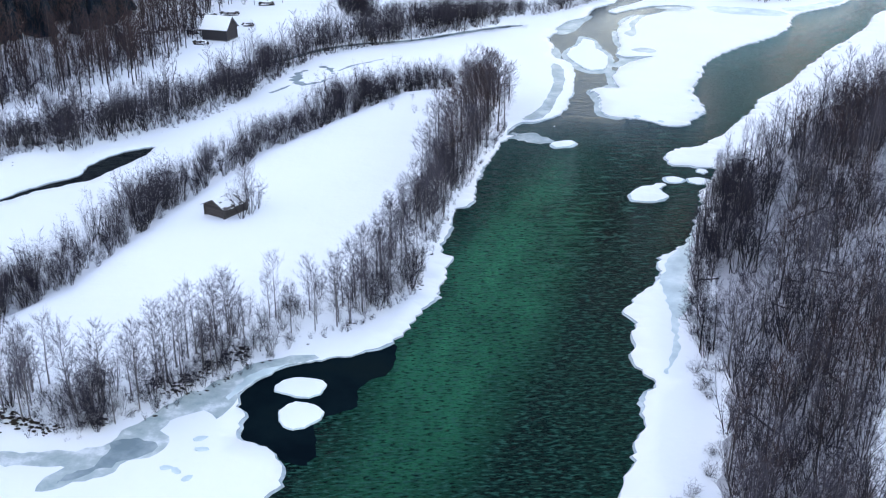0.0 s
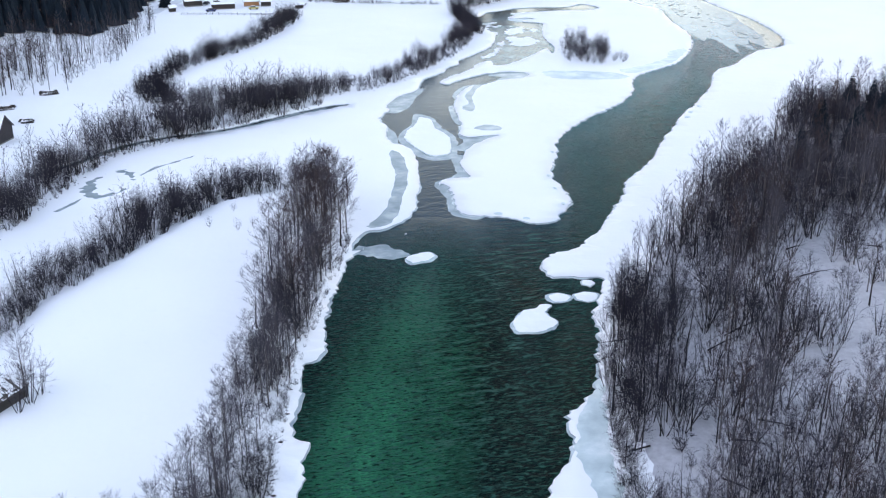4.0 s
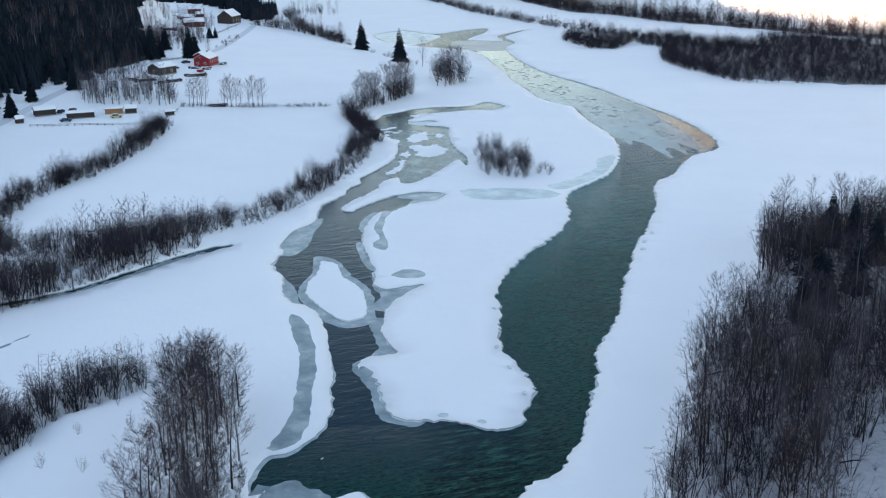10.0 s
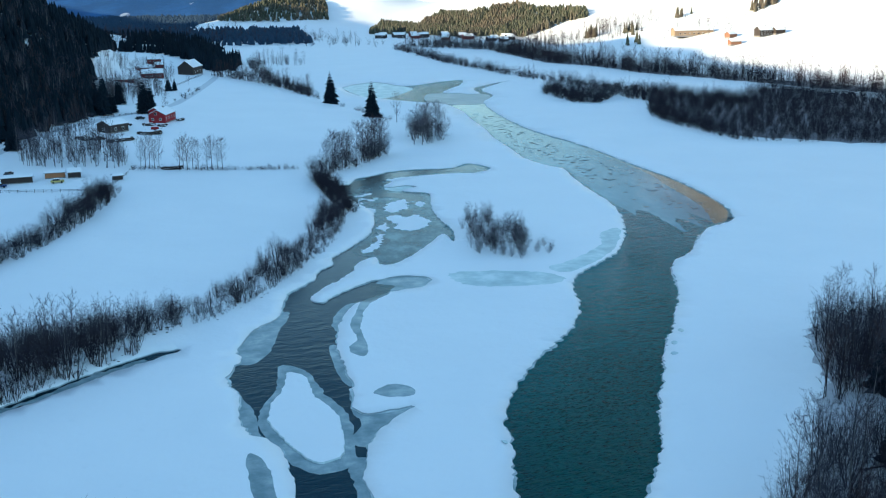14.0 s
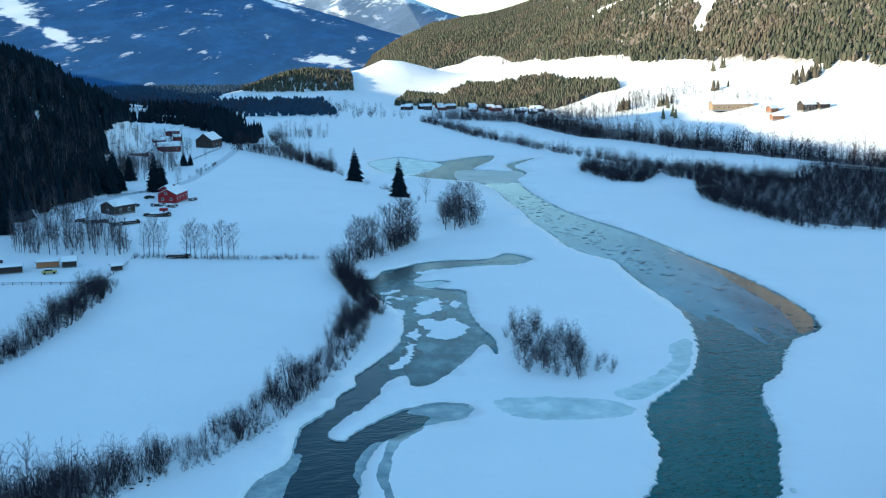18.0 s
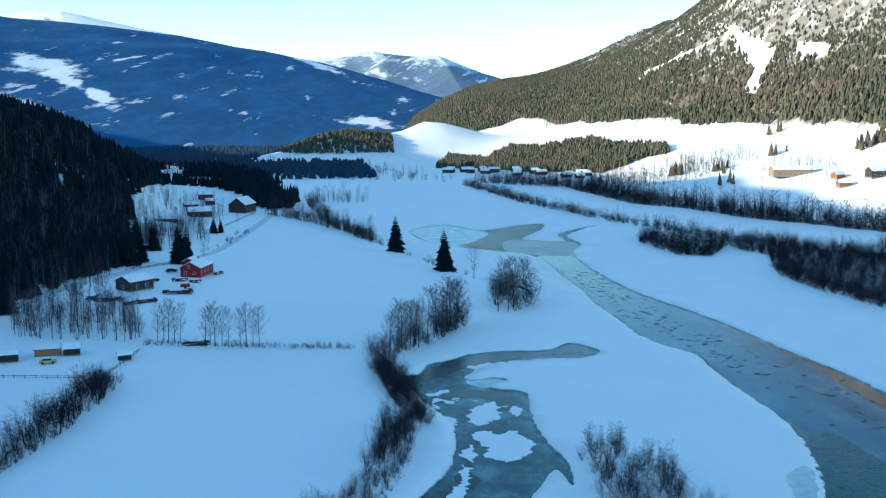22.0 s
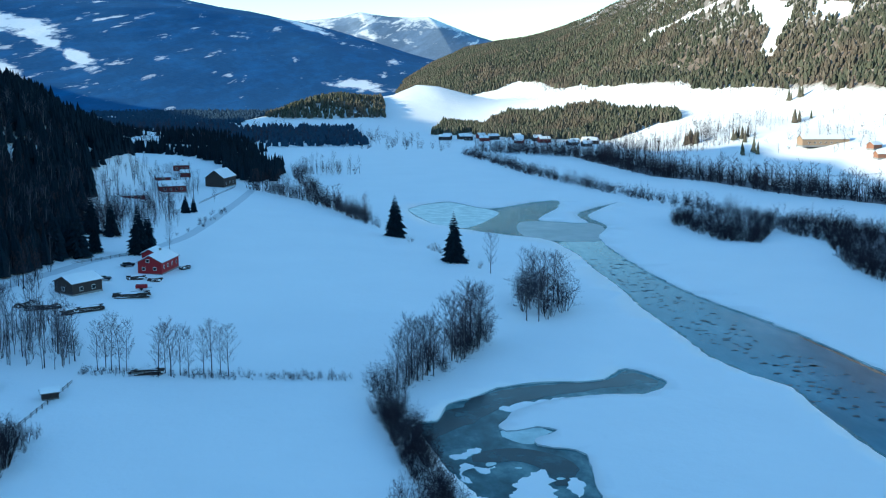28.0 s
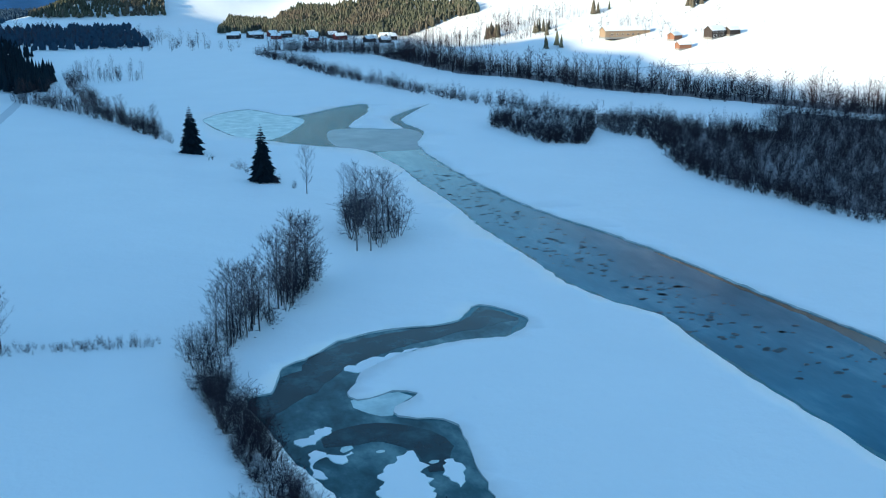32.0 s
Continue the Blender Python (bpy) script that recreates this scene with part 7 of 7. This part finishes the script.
# ---- loose ice ----
def floe(outline, seed, high, label, name="ice_floe", mats=None, low=-0.25, dome=0.15, slope=0.25, group="ice floes in the river", rim=0.0):
    """A raft of ice under snow; rim: how far a wet, bare ledge stands out round it."""
    ring = shore(outline, 0.5, 0.2, seed)
    body = tagged(put(name, loft(ring, low, high, name, mats or [SNOW, PALE_ICE], slope, dome)), label, "ice floe", group)
    if rim:
        pts = np.array(ring)
        mid = pts.mean(0)
        out = (pts - mid) / np.linalg.norm(pts - mid, axis=1, keepdims=True)
        w = rim * np.clip(0.5 + 1.1 * rough_noise(pts[:, 0], pts[:, 1], 2.6, seed), 0.12, 1.5)
        put("wet_rim", loft([tuple(q) for q in (pts + out * w[:, None]).tolist()], -0.1, 0.05, "wet_rim", [RIM_ICE, RIM_ICE], 0.05), body, "wet grey ledge of bare ice")
    return body


def oval(cx, cy, rx, ry, n=12, seed=0):
    rng = random.Random(seed)
    return [(cx + rx * math.cos(a) * (k := rng.uniform(0.88, 1.12)), cy + ry * math.sin(a) * k) for a in (2 * math.pi * i / n for i in range(n))]


floe(oval(-36.6, 107.6, 3.1, 2.3, seed=1), 21, 0.22, "round snow-covered ice floe in dark water", rim=0.25)
floe(oval(-34.9, 101.6, 2.5, 2.9, seed=2), 22, 0.22, "rounded snow-covered ice floe in dark water", rim=0.3)
floe([(-13.2, 209), (-11.5, 207.8), (-9.5, 209), (-8.3, 211.2), (-9.2, 212.8), (-11.2, 212), (-13, 210.6)], 23, 0.28, "small white ice floe drifting in the river", rim=0.7)
floe([(3.8, 183.5), (5.4, 187.1), (7.4, 187.7), (8.5, 189.4), (9.9, 189), (8.7, 186), (10.2, 183), (9.3, 180.9), (6.5, 179.4), (3.7, 180)], 24, 0.3, "snow-covered ice floe with a grey rim near the forest bank", rim=0.9)
floe(oval(11.6, 192.2, 1.7, 1.5, seed=5), 25, 0.15, "small pale ice floe near the forest bank", rim=0.7)
floe(oval(16.0, 192.4, 1.7, 2.0, seed=6), 26, 0.15, "small pale ice floe near the forest bank", rim=0.7)
floe(oval(17.2, 198, 1.2, 1.2, seed=7), 27, 0.15, "small pale ice floe near the forest bank", rim=0.7)
floe([(-11.4, 311), (-8.3, 308.5), (-7.2, 300), (-4, 291.4), (-3.6, 284), (-4, 276.6), (-7.6, 274.2), (-10.9, 279), (-13.4, 286), (-14.8, 291), (-14.3, 297.4), (-12.1, 303.9)], 28, 0.28, "large snow-covered ice floe in the side arm")


LAVENDER_ICE = ice_material("lavender_ice", (0.13, 0.17, 0.21), (0.20, 0.235, 0.275), (0.29, 0.32, 0.35), 0.06, 0.3, 0.3)


def drawn_back(ring, seed, most):
    """An outline moved inwards here and there, so that open water shows along the shore."""
    pts = np.array(ring)
    nxt, prv = np.roll(pts, -1, 0), np.roll(pts, 1, 0)
    side = np.stack([-(nxt - prv)[:, 1], (nxt - prv)[:, 0]], 1)
    side /= np.maximum(np.linalg.norm(side, axis=1, keepdims=True), 1e-6)
    side *= np.sign(np.sum(pts[:, 0] * nxt[:, 1] - nxt[:, 0] * pts[:, 1]))
    w = most * np.clip(0.45 + 1.1 * rough_noise(pts[:, 0], pts[:, 1], 9, seed) + 0.35 * rough_noise(pts[:, 0], pts[:, 1], 2.2, seed + 1), 0.0, 1.2)
    moved = pts + side * w[:, None]
    deep = off_line(ring, moved[:, 0], moved[:, 1], True)
    return [tuple(q) for q in np.where((deep >= 0.75 * w)[:, None], moved, pts).tolist()]


def thin_ice(outline, seed, mat, label, top=0.03, rough=0.25, name="thin_ice", back=0.0):
    """A thin flat plate of new ice on the water."""
    ring = shore(outline, 0.9, rough, seed, far_step=1.6)
    me = loft(drawn_back(ring, seed, back) if back else ring, -0.05, top, name, [mat, mat], 0.03, 0.0)
    return tagged(put(name, me), label, "ice", "plates of thin new ice")


thin_ice([(-12.6, 315), (-8.2, 311.8), (-5.2, 300), (-2.2, 291.2), (-2, 279), (-2.8, 272.6), (-7.7, 270.9), (-11.3, 274.6), (-14.8, 283), (-16.4, 290), (-15.7, 297), (-13.6, 304)], 51, GREY_ICE, "thin grey new ice round the snowy floe")
thin_ice([(-20.5, 291.9), (-20.5, 303.9), (-17.6, 296.7), (-16.2, 286.5), (-13.2, 281.4), (-15, 281), (-18.5, 285)], 52, GREY_ICE, "thin grey new ice along the snowy bank")
thin_ice([(-21, 319), (-19.5, 334.7), (-13.5, 345), (-9.9, 346), (-12.4, 333.6), (-14.8, 321.6), (-17.7, 316.8)], 53, GREY_ICE, "thin grey new ice in a small bay")
thin_ice([(-3.6, 272.9), (-0.8, 275), (0, 268.5), (0, 262), (1, 257), (-5, 256.5), (-3, 260.3), (-3.3, 266.8)], 54, GREY_ICE, "thin grey new ice beside the ice sheet")
thin_ice([(-3, 281), (0.6, 278.4), (5.4, 286.6), (9.6, 291.6), (4.9, 292), (2.5, 291.4), (1.7, 298.5), (0.6, 303), (-1, 301), (-1.4, 292.1), (-0.4, 286.9)], 55, GREY_ICE, "thin grey new ice in a crack of the ice sheet")
thin_ice([(-8, 253), (-5.6, 244), (-4.8, 234), (0, 230.2), (2, 233), (-1, 238), (-2, 247), (-5, 256)], 56, GREY_ICE, "thin grey new ice along the ice sheet's tip")
thin_ice([(0, 324), (-3.2, 324), (-2.8, 311), (-1, 303), (1, 303), (1, 312), (0.5, 324), (2, 337), (5, 349), (2, 349), (-1.8, 337)], 57, GREY_ICE, "thin grey new ice along the ice sheet")
thin_ice([(12, 355), (22, 358), (24, 367), (15, 369), (10, 364), (14, 361)], 58, GREY_ICE, "thin grey new ice in the end of the side arm")
thin_ice([(-43.9, 102), (-42.4, 110), (-37.9, 114.2), (-32.6, 117), (-27.8, 121.2), (-26.4, 114.1), (-29.3, 109.5), (-29.4, 104.1), (-32.4, 101), (-31, 95.3), (-31.2, 91.8), (-33.4, 92), (-35.4, 93.8), (-38, 94.4), (-40.4, 95), (-42, 100.8)],
         59, BLACK_ICE, "smooth black new ice in the quiet bay", 0.02, 0.5)
thin_ice([(-24, 215), (-17.5, 217.2), (-12.5, 212.6), (-15.6, 210), (-21, 212)], 60, GREY_ICE, "loose grey slush ice in the current", 0.02, 0.7)
thin_ice([(67.6, 327.2), (65.6, 317.6), (61.8, 311.4), (58.4, 309), (57.2, 301.6), (53.2, 297.4), (57.6, 300), (60, 304), (64.5, 309), (68.5, 317)], 61, PALE_ICE, "pale broken ice plates along the bank", 0.08)
thin_ice([(35, 809), (46.4, 822), (58.5, 828), (66.5, 812), (75.8, 795), (76.7, 776), (55.6, 735), (42, 753)], 62, PALE_ICE, "pale smooth ice at the end of the far pool", 0.05)
thin_ice([(84, 751), (113, 743), (114.6, 722), (105, 694), (87, 695), (76, 713)], 63, LAVENDER_ICE, "smooth grey ice across the far river", 0.03)
thin_ice(ribbon([(-90, 273), (-84.3, 284.2), (-74.4, 293.6), (-62.6, 299.2), (-52.5, 308.2), (-44.5, 316.6), (-37, 323)], [1.0, 1.7, 1.2, 1.6, 1.3, 2.0, 1.2]), 69, GREY_ICE, "thin grey ice over the narrow stream", 0.03, 0.5)
LAKE_DARK = ice_material("dark_backwater", (0.003, 0.010, 0.016), (0.008, 0.026, 0.036), (0.030, 0.070, 0.082), 0.16, 0.15, 0.25)
thin_ice([(6, 394), (8.8, 402), (13.4, 414.8), (15.8, 437), (11.4, 456), (9.3, 468), (8, 480.5), (12.3, 482.5), (16, 492.8), (22.2, 496.7), (29, 502.6), (38.6, 505.7), (52, 505.2), (61, 512), (65.8, 501.7), (60.2, 493),
                 (52, 493), (40.4, 491), (31, 485), (26, 476), (27.9, 473), (32.2, 475), (36.6, 473), (31.8, 469.4), (31.3, 466.8), (38.6, 461.5), (38, 452.6), (37, 445.5), (36.2, 438), (36, 428), (37.2, 417), (37, 408), (34.5, 396),
                 (32.8, 405), (25.6, 390.2), (17, 378.4), (12, 378), (11.4, 385)], 64, GREEN_ICE, "blue-green new ice on the quiet backwater", back=2.2)
thin_ice([(8.4, 480), (13.3, 480.6), (16.4, 487.6), (20.6, 492), (25.4, 497.6), (35.2, 502), (44.9, 503.4), (53, 503.6), (61, 509.4), (65.4, 502.6), (62, 501.4), (52, 498.6), (41.4, 496), (32.8, 492.2), (23.8, 484.3), (17.9, 477.4), (14.1, 474.7), (11, 471)],
         65, LAKE_DARK, "dark clear ice along the bank of the bay", 0.06, 0.6)
thin_ice([(17.5, 462), (20.1, 464.8), (24.6, 465.5), (28.6, 464.3), (32.1, 461.1), (35.2, 456.9), (35, 453.9), (31.6, 446.9), (29.5, 447.4), (29.5, 453), (26.9, 457.2), (24.2, 459.1), (20, 458.8), (17.5, 459.5)], 66, LAKE_DARK, "black gap of open water in the backwater ice", 0.06, 0.35)
thin_ice([(25.2, 438), (24.8, 434), (26.2, 432.6), (27.4, 433.2), (28.9, 436.4), (29.4, 440.4), (28.4, 438.6), (27.2, 435.6), (26, 434.6)], 70, LAKE_DARK, "black crack of open water in the backwater ice", 0.06, 0.15)
thin_ice([(13.4, 404), (15, 408), (17.6, 413.8), (17, 408), (18.4, 403), (17, 400.5), (15.6, 398.9)], 72, LAKE_DARK, "dark crack along the edge of the backwater ice", 0.06, 0.3)
thin_ice([(24.8, 474.6), (28.9, 475.2), (33, 475.4), (34.6, 473), (31.2, 470), (29.6, 466.8), (26.3, 468.6), (24.7, 471.7)], 73, PALE_ICE, "pale new ice in the mouth of a small bay", 0.07, 0.4)


def snow_patch(outline, seed, label="patch of snow on the backwater ice"):
    me = loft(shore(outline, 0.7, 0.8, seed, far_step=0.7), 0.0, 0.12, "snow_patch", [SNOW, PALE_ICE], 0.15, 0.05)
    return tagged(put("snow_patch", me), label, "snow patch", "snow patches on the ice")


for k, o in enumerate(([(24.3, 450.3), (28.8, 454.3), (29.4, 450.7), (28.5, 445.4), (28.4, 441.4), (25.6, 439.6), (23.4, 436.6), (21.6, 439.6), (21.2, 444.4)],
                       [(20.8, 432), (23.4, 432.6), (26, 430), (29.4, 431.4), (31.4, 424), (29.8, 416), (25.4, 412.6), (20.6, 416), (22.4, 420.4), (20.4, 426.4)],
                       [(13.3, 462.4), (15.6, 463.5), (18.8, 466.4), (20.1, 464.8), (17.1, 462.7), (14.7, 461.1)], [(14.7, 458.1), (16.7, 457.8), (15.6, 454.4), (15.9, 450.4), (14.4, 451.2)],
                       [(16.8, 456.6), (20.7, 456.9), (19.3, 453.9), (17.2, 454.5)], [(32.8, 450.2), (34.1, 448.9), (33.0, 442.8), (31.0, 443.0), (31.4, 446.8)],
                       [(10.6, 449.4), (12.5, 444.6), (16.7, 444), (18.4, 440.8), (18, 438), (15.6, 437), (12.6, 443)], [(9.6, 393), (14, 402), (15.6, 412), (17, 410), (15.4, 400), (12, 392.5)],
                       [(16.5, 418), (19, 424), (19.6, 419), (18, 413)], [(24.4, 388.8), (28, 396), (31.3, 402.4), (32.6, 401.3), (31.4, 395.6), (27.5, 388.6)], [(27, 488), (34, 491.5), (42, 493.4), (35, 489.2), (29, 485.8)])):
    snow_patch(o, 70 + k)
SLUSH = [(91, 437), (91, 450), (91.2, 461), (91.6, 476), (92.8, 488), (92.5, 496), (88.4, 505), (84.8, 520), (84.9, 536), (85, 554), (84.6, 573), (86.5, 602), (86.5, 631), (88, 666),
         (86, 690), (105, 692), (102.5, 672), (102, 625), (104.6, 587), (112.2, 551), (116, 522), (118, 500), (121, 476), (122.5, 458), (121.5, 428), (116, 409), (110, 404), (108, 418), (105, 401), (102, 412), (98, 396), (97, 420), (94, 425), (92, 418)]
thin_ice(SLUSH, 67, SLUSH_ICE, "smooth grey-blue skin of slush ice on the slow river", 0.012, 0.5)
CALM_WATER, _tree, _bsdf = material("calm_water", 0.11, ior=1.33)
_bsdf.inputs["Base Color"].default_value = (0.01, 0.025, 0.03, 1)
thin_ice([(110, 403.5), (116.4, 409), (121.8, 426), (122.8, 458), (121.4, 477), (118.4, 500), (116.6, 522), (114.6, 537), (114.0, 536), (115.6, 520), (117.0, 500), (118.6, 477), (117, 458), (116, 430), (113, 415)],
         68, CALM_WATER, "strip of clear mirror-smooth ice along the far bank", 0.02, 0.3)
DARK_PANS = ice_material("dark_pans", (0.016, 0.040, 0.055), (0.024, 0.056, 0.075), (0.05, 0.10, 0.12), 0.4, 0.4, 0.2)
fr = random.Random(8)
v, f = [], []
for _ in range(420):
    u = fr.random()
    y = 405 + 250 * u
    x = (100 if y < 540 else 95) + fr.gauss(0, 6.5) + (12 if y < 470 else 0)
    if abs(x - (106 if y < 500 else 96)) > (14 if y < 520 else 9):
        continue
    n, b, r = 7, len(v), fr.uniform(0.2, 0.8)
    ring = [(x + r * fr.uniform(0.7, 1.3) * math.cos(6.283 * k / n) * 1.3, y + r * fr.uniform(0.7, 1.3) * math.sin(6.283 * k / n)) for k in range(n)]
    v += [(*q, 0.03) for q in ring] + [(*q, -0.03) for q in ring]
    f += [(b, b + k, b + k + 1) for k in range(1, n - 1)] + [t for k in range(n) for t in ((b + k, b + n + k, b + n + (k + 1) % n), (b + k, b + n + (k + 1) % n, b + (k + 1) % n))]
tagged(put("frazil_ice", mesh_of("frazil_ice", v, f, [DARK_PANS])), "drifting dark pans of frazil ice on the river", "ice", kind="stuff")


# ---- earth and roots under the bank trees, and broken slabs of ice ----
EARTH = speckled("frozen_earth", (0.014, 0.011, 0.009), (0.055, 0.042, 0.033), 3, 0.95, 0.5, gloss=0.05)


def clods(name, spots, label, seed):
    """Many small uneven lumps of dark frozen earth and root stools, half sunk into the snow."""
    rng = random.Random(seed)
    zs = ground_height([p[0] for p in spots], [p[1] for p in spots])
    v, f = [], []
    for (x, y), z in zip(spots, zs):
        s, turn, b = rng.uniform(0.10, 0.26), rng.uniform(0, 6.283), len(v)
        for ring, (r, h) in enumerate(((1.0, -0.25), (0.8, 0.14), (0.4, 0.28))):
            for k in range(6):
                a = turn + k * 1.047 + 0.3 * ring
                q = s * r * rng.uniform(0.7, 1.25)
                v.append((x + q * 1.5 * math.cos(a), y + q * math.sin(a), z + s * h * rng.uniform(0.6, 1.2)))
        for ring in (0, 6):
            for k in range(6):
                a, c = b + ring + k, b + ring + (k + 1) % 6
                f += [(a, c, c + 6), (a, c + 6, a + 6)]
        f += [(b + 12, b + 12 + k, b + 13 + k) for k in range(1, 5)]
    return tagged(put(name, mesh_of(name, v, f, [EARTH])), label, "earth", kind="stuff")


er = random.Random(11)
clods("bank_earth", dry(along([(p[0], p[1]) for p in SCRUB_LINE], 150, 2.2, er)), "dark earth and root stools along the snowy river bank", 1)
clods("bank_earth", dry(along([(-69, 92.6), (-65.2, 91.4), (-60.4, 91.5), (-57.2, 93.6), (-55.2, 95.9), (-52.2, 100.4), (-50, 104.4), (-48, 109), (-45, 113.6)], 380, 1.5, er)), "dark earth and roots at the foot of the snowy bank", 6)
clods("bank_earth", dry(along([(-84, 322), (-62, 317), (-51, 322), (-38, 330.5), (-25, 342.5), (-12, 363), (0.4, 393), (6.4, 413)], 110, 2.2, er)), "dark earth under the hedge along the frozen arm", 2)
clods("bank_earth", dry(along([(-118, 172), (-108, 180), (-103, 193), (-96, 205), (-90, 216), (-86, 246), (-83, 276), (-71, 290), (-54, 307), (-38, 326)], 110, 4, er)), "dark earth and stones along the small stream", 3)
clods("bank_earth", dry(along([(9.4, 447), (7.6, 460), (6.6, 477), (5.6, 492), (9, 501), (19, 511), (28, 527), (35, 540)], 60, 3.5, er)), "dark earth under the trees by the inlet", 4)


def ice_slab(x, y, turn, long, wide, lean):
    """A broken plate of ice with an uneven outline, lying askew on the snow."""
    rng = random.Random(int(x * 31 + y * 7))
    bm = bmesh.new()
    ring = []
    for k in range(7):
        a = 2 * math.pi * k / 7
        q = rng.uniform(0.75, 1.15)
        ring.append((long * q * math.cos(a), wide * q * math.sin(a)))
    low = [bm.verts.new((*p, 0.0)) for p in ring]
    top = [bm.verts.new((p[0] * 0.97, p[1] * 0.97, 0.09)) for p in ring]
    bm.faces.new(low[::-1])
    bm.faces.new(top)
    for k in range(7):
        bm.faces.new((low[k], low[(k + 1) % 7], top[(k + 1) % 7], top[k]))
    me = bpy.data.meshes.new("ice_slab")
    bm.to_mesh(me)
    bm.free()
    me.materials.append(PALE_ICE)
    z = 0.02 if wet(np.array([x]), np.array([y]))[0] else ground_at(x, y)
    ob = put("ice_slab", me, m=pose(x, y, z + 0.02, lean, lean * 0.4, turn))
    return tagged(ob, "broken slab of pale ice tilted on the snow", "ice slab", "broken slabs of ice")


for x, y, turn, long, wide, lean in ((-46.3, 88.6, 20, 0.8, 0.4, 9), (-45.0, 88.3, -30, 0.9, 0.4, 11), (-43.7, 92.6, 10, 0.9, 0.4, 9), (-43.2, 87.2, 60, 0.7, 0.4, 10), (-44.6, 94.6, 40, 0.9, 0.5, 8), (4.6, 232.6, 15, 0.9, 0.5, 8), (9.8, 229.6, -20, 0.8, 0.5, 10), (18.0, 238, 80, 0.8, 0.4, 9), (17.6, 248, 95, 0.9, 0.4, 8), (17.2, 257, 70, 0.8, 0.45, 10),
                                     (20.2, 275.5, 100, 0.9, 0.5, 8), (61.5, 312, 50, 1.2, 0.7, 8), (59.4, 306.5, 30, 1.0, 0.6, 10), (65.5, 318.5, 70, 1.1, 0.6, 9), (30.9, 450, 20, 0.9, 0.5, 8), (20.2, 458, 40, 1.3, 0.8, 6),
                                     (24.6, 455.6, 10, 0.7, 0.4, 7)):
    ice_slab(x, y, turn, long, wide, lean)

# bare birches and bushes in loose groups along the foot of the sunlit fields
fr2 = random.Random(52)
spots = []
for x, y in scattered([(250, 1335), (306, 1175), (334, 990), (372, 925), (420, 935), (405, 1090), (372, 1230), (310, 1370)], 34, fr2, 9):
    for _ in range(fr2.randint(3, 11)):
        spots.append((x + fr2.gauss(0, 9), y + fr2.gauss(0, 9), fr2.uniform(0.45, 1.0)))
wood("field_trees", spots, ["far_birch", "distant_alder", "far_shrub", "distant_red_alder"], "loose groups of bare trees on the sunlit fields", "trees")
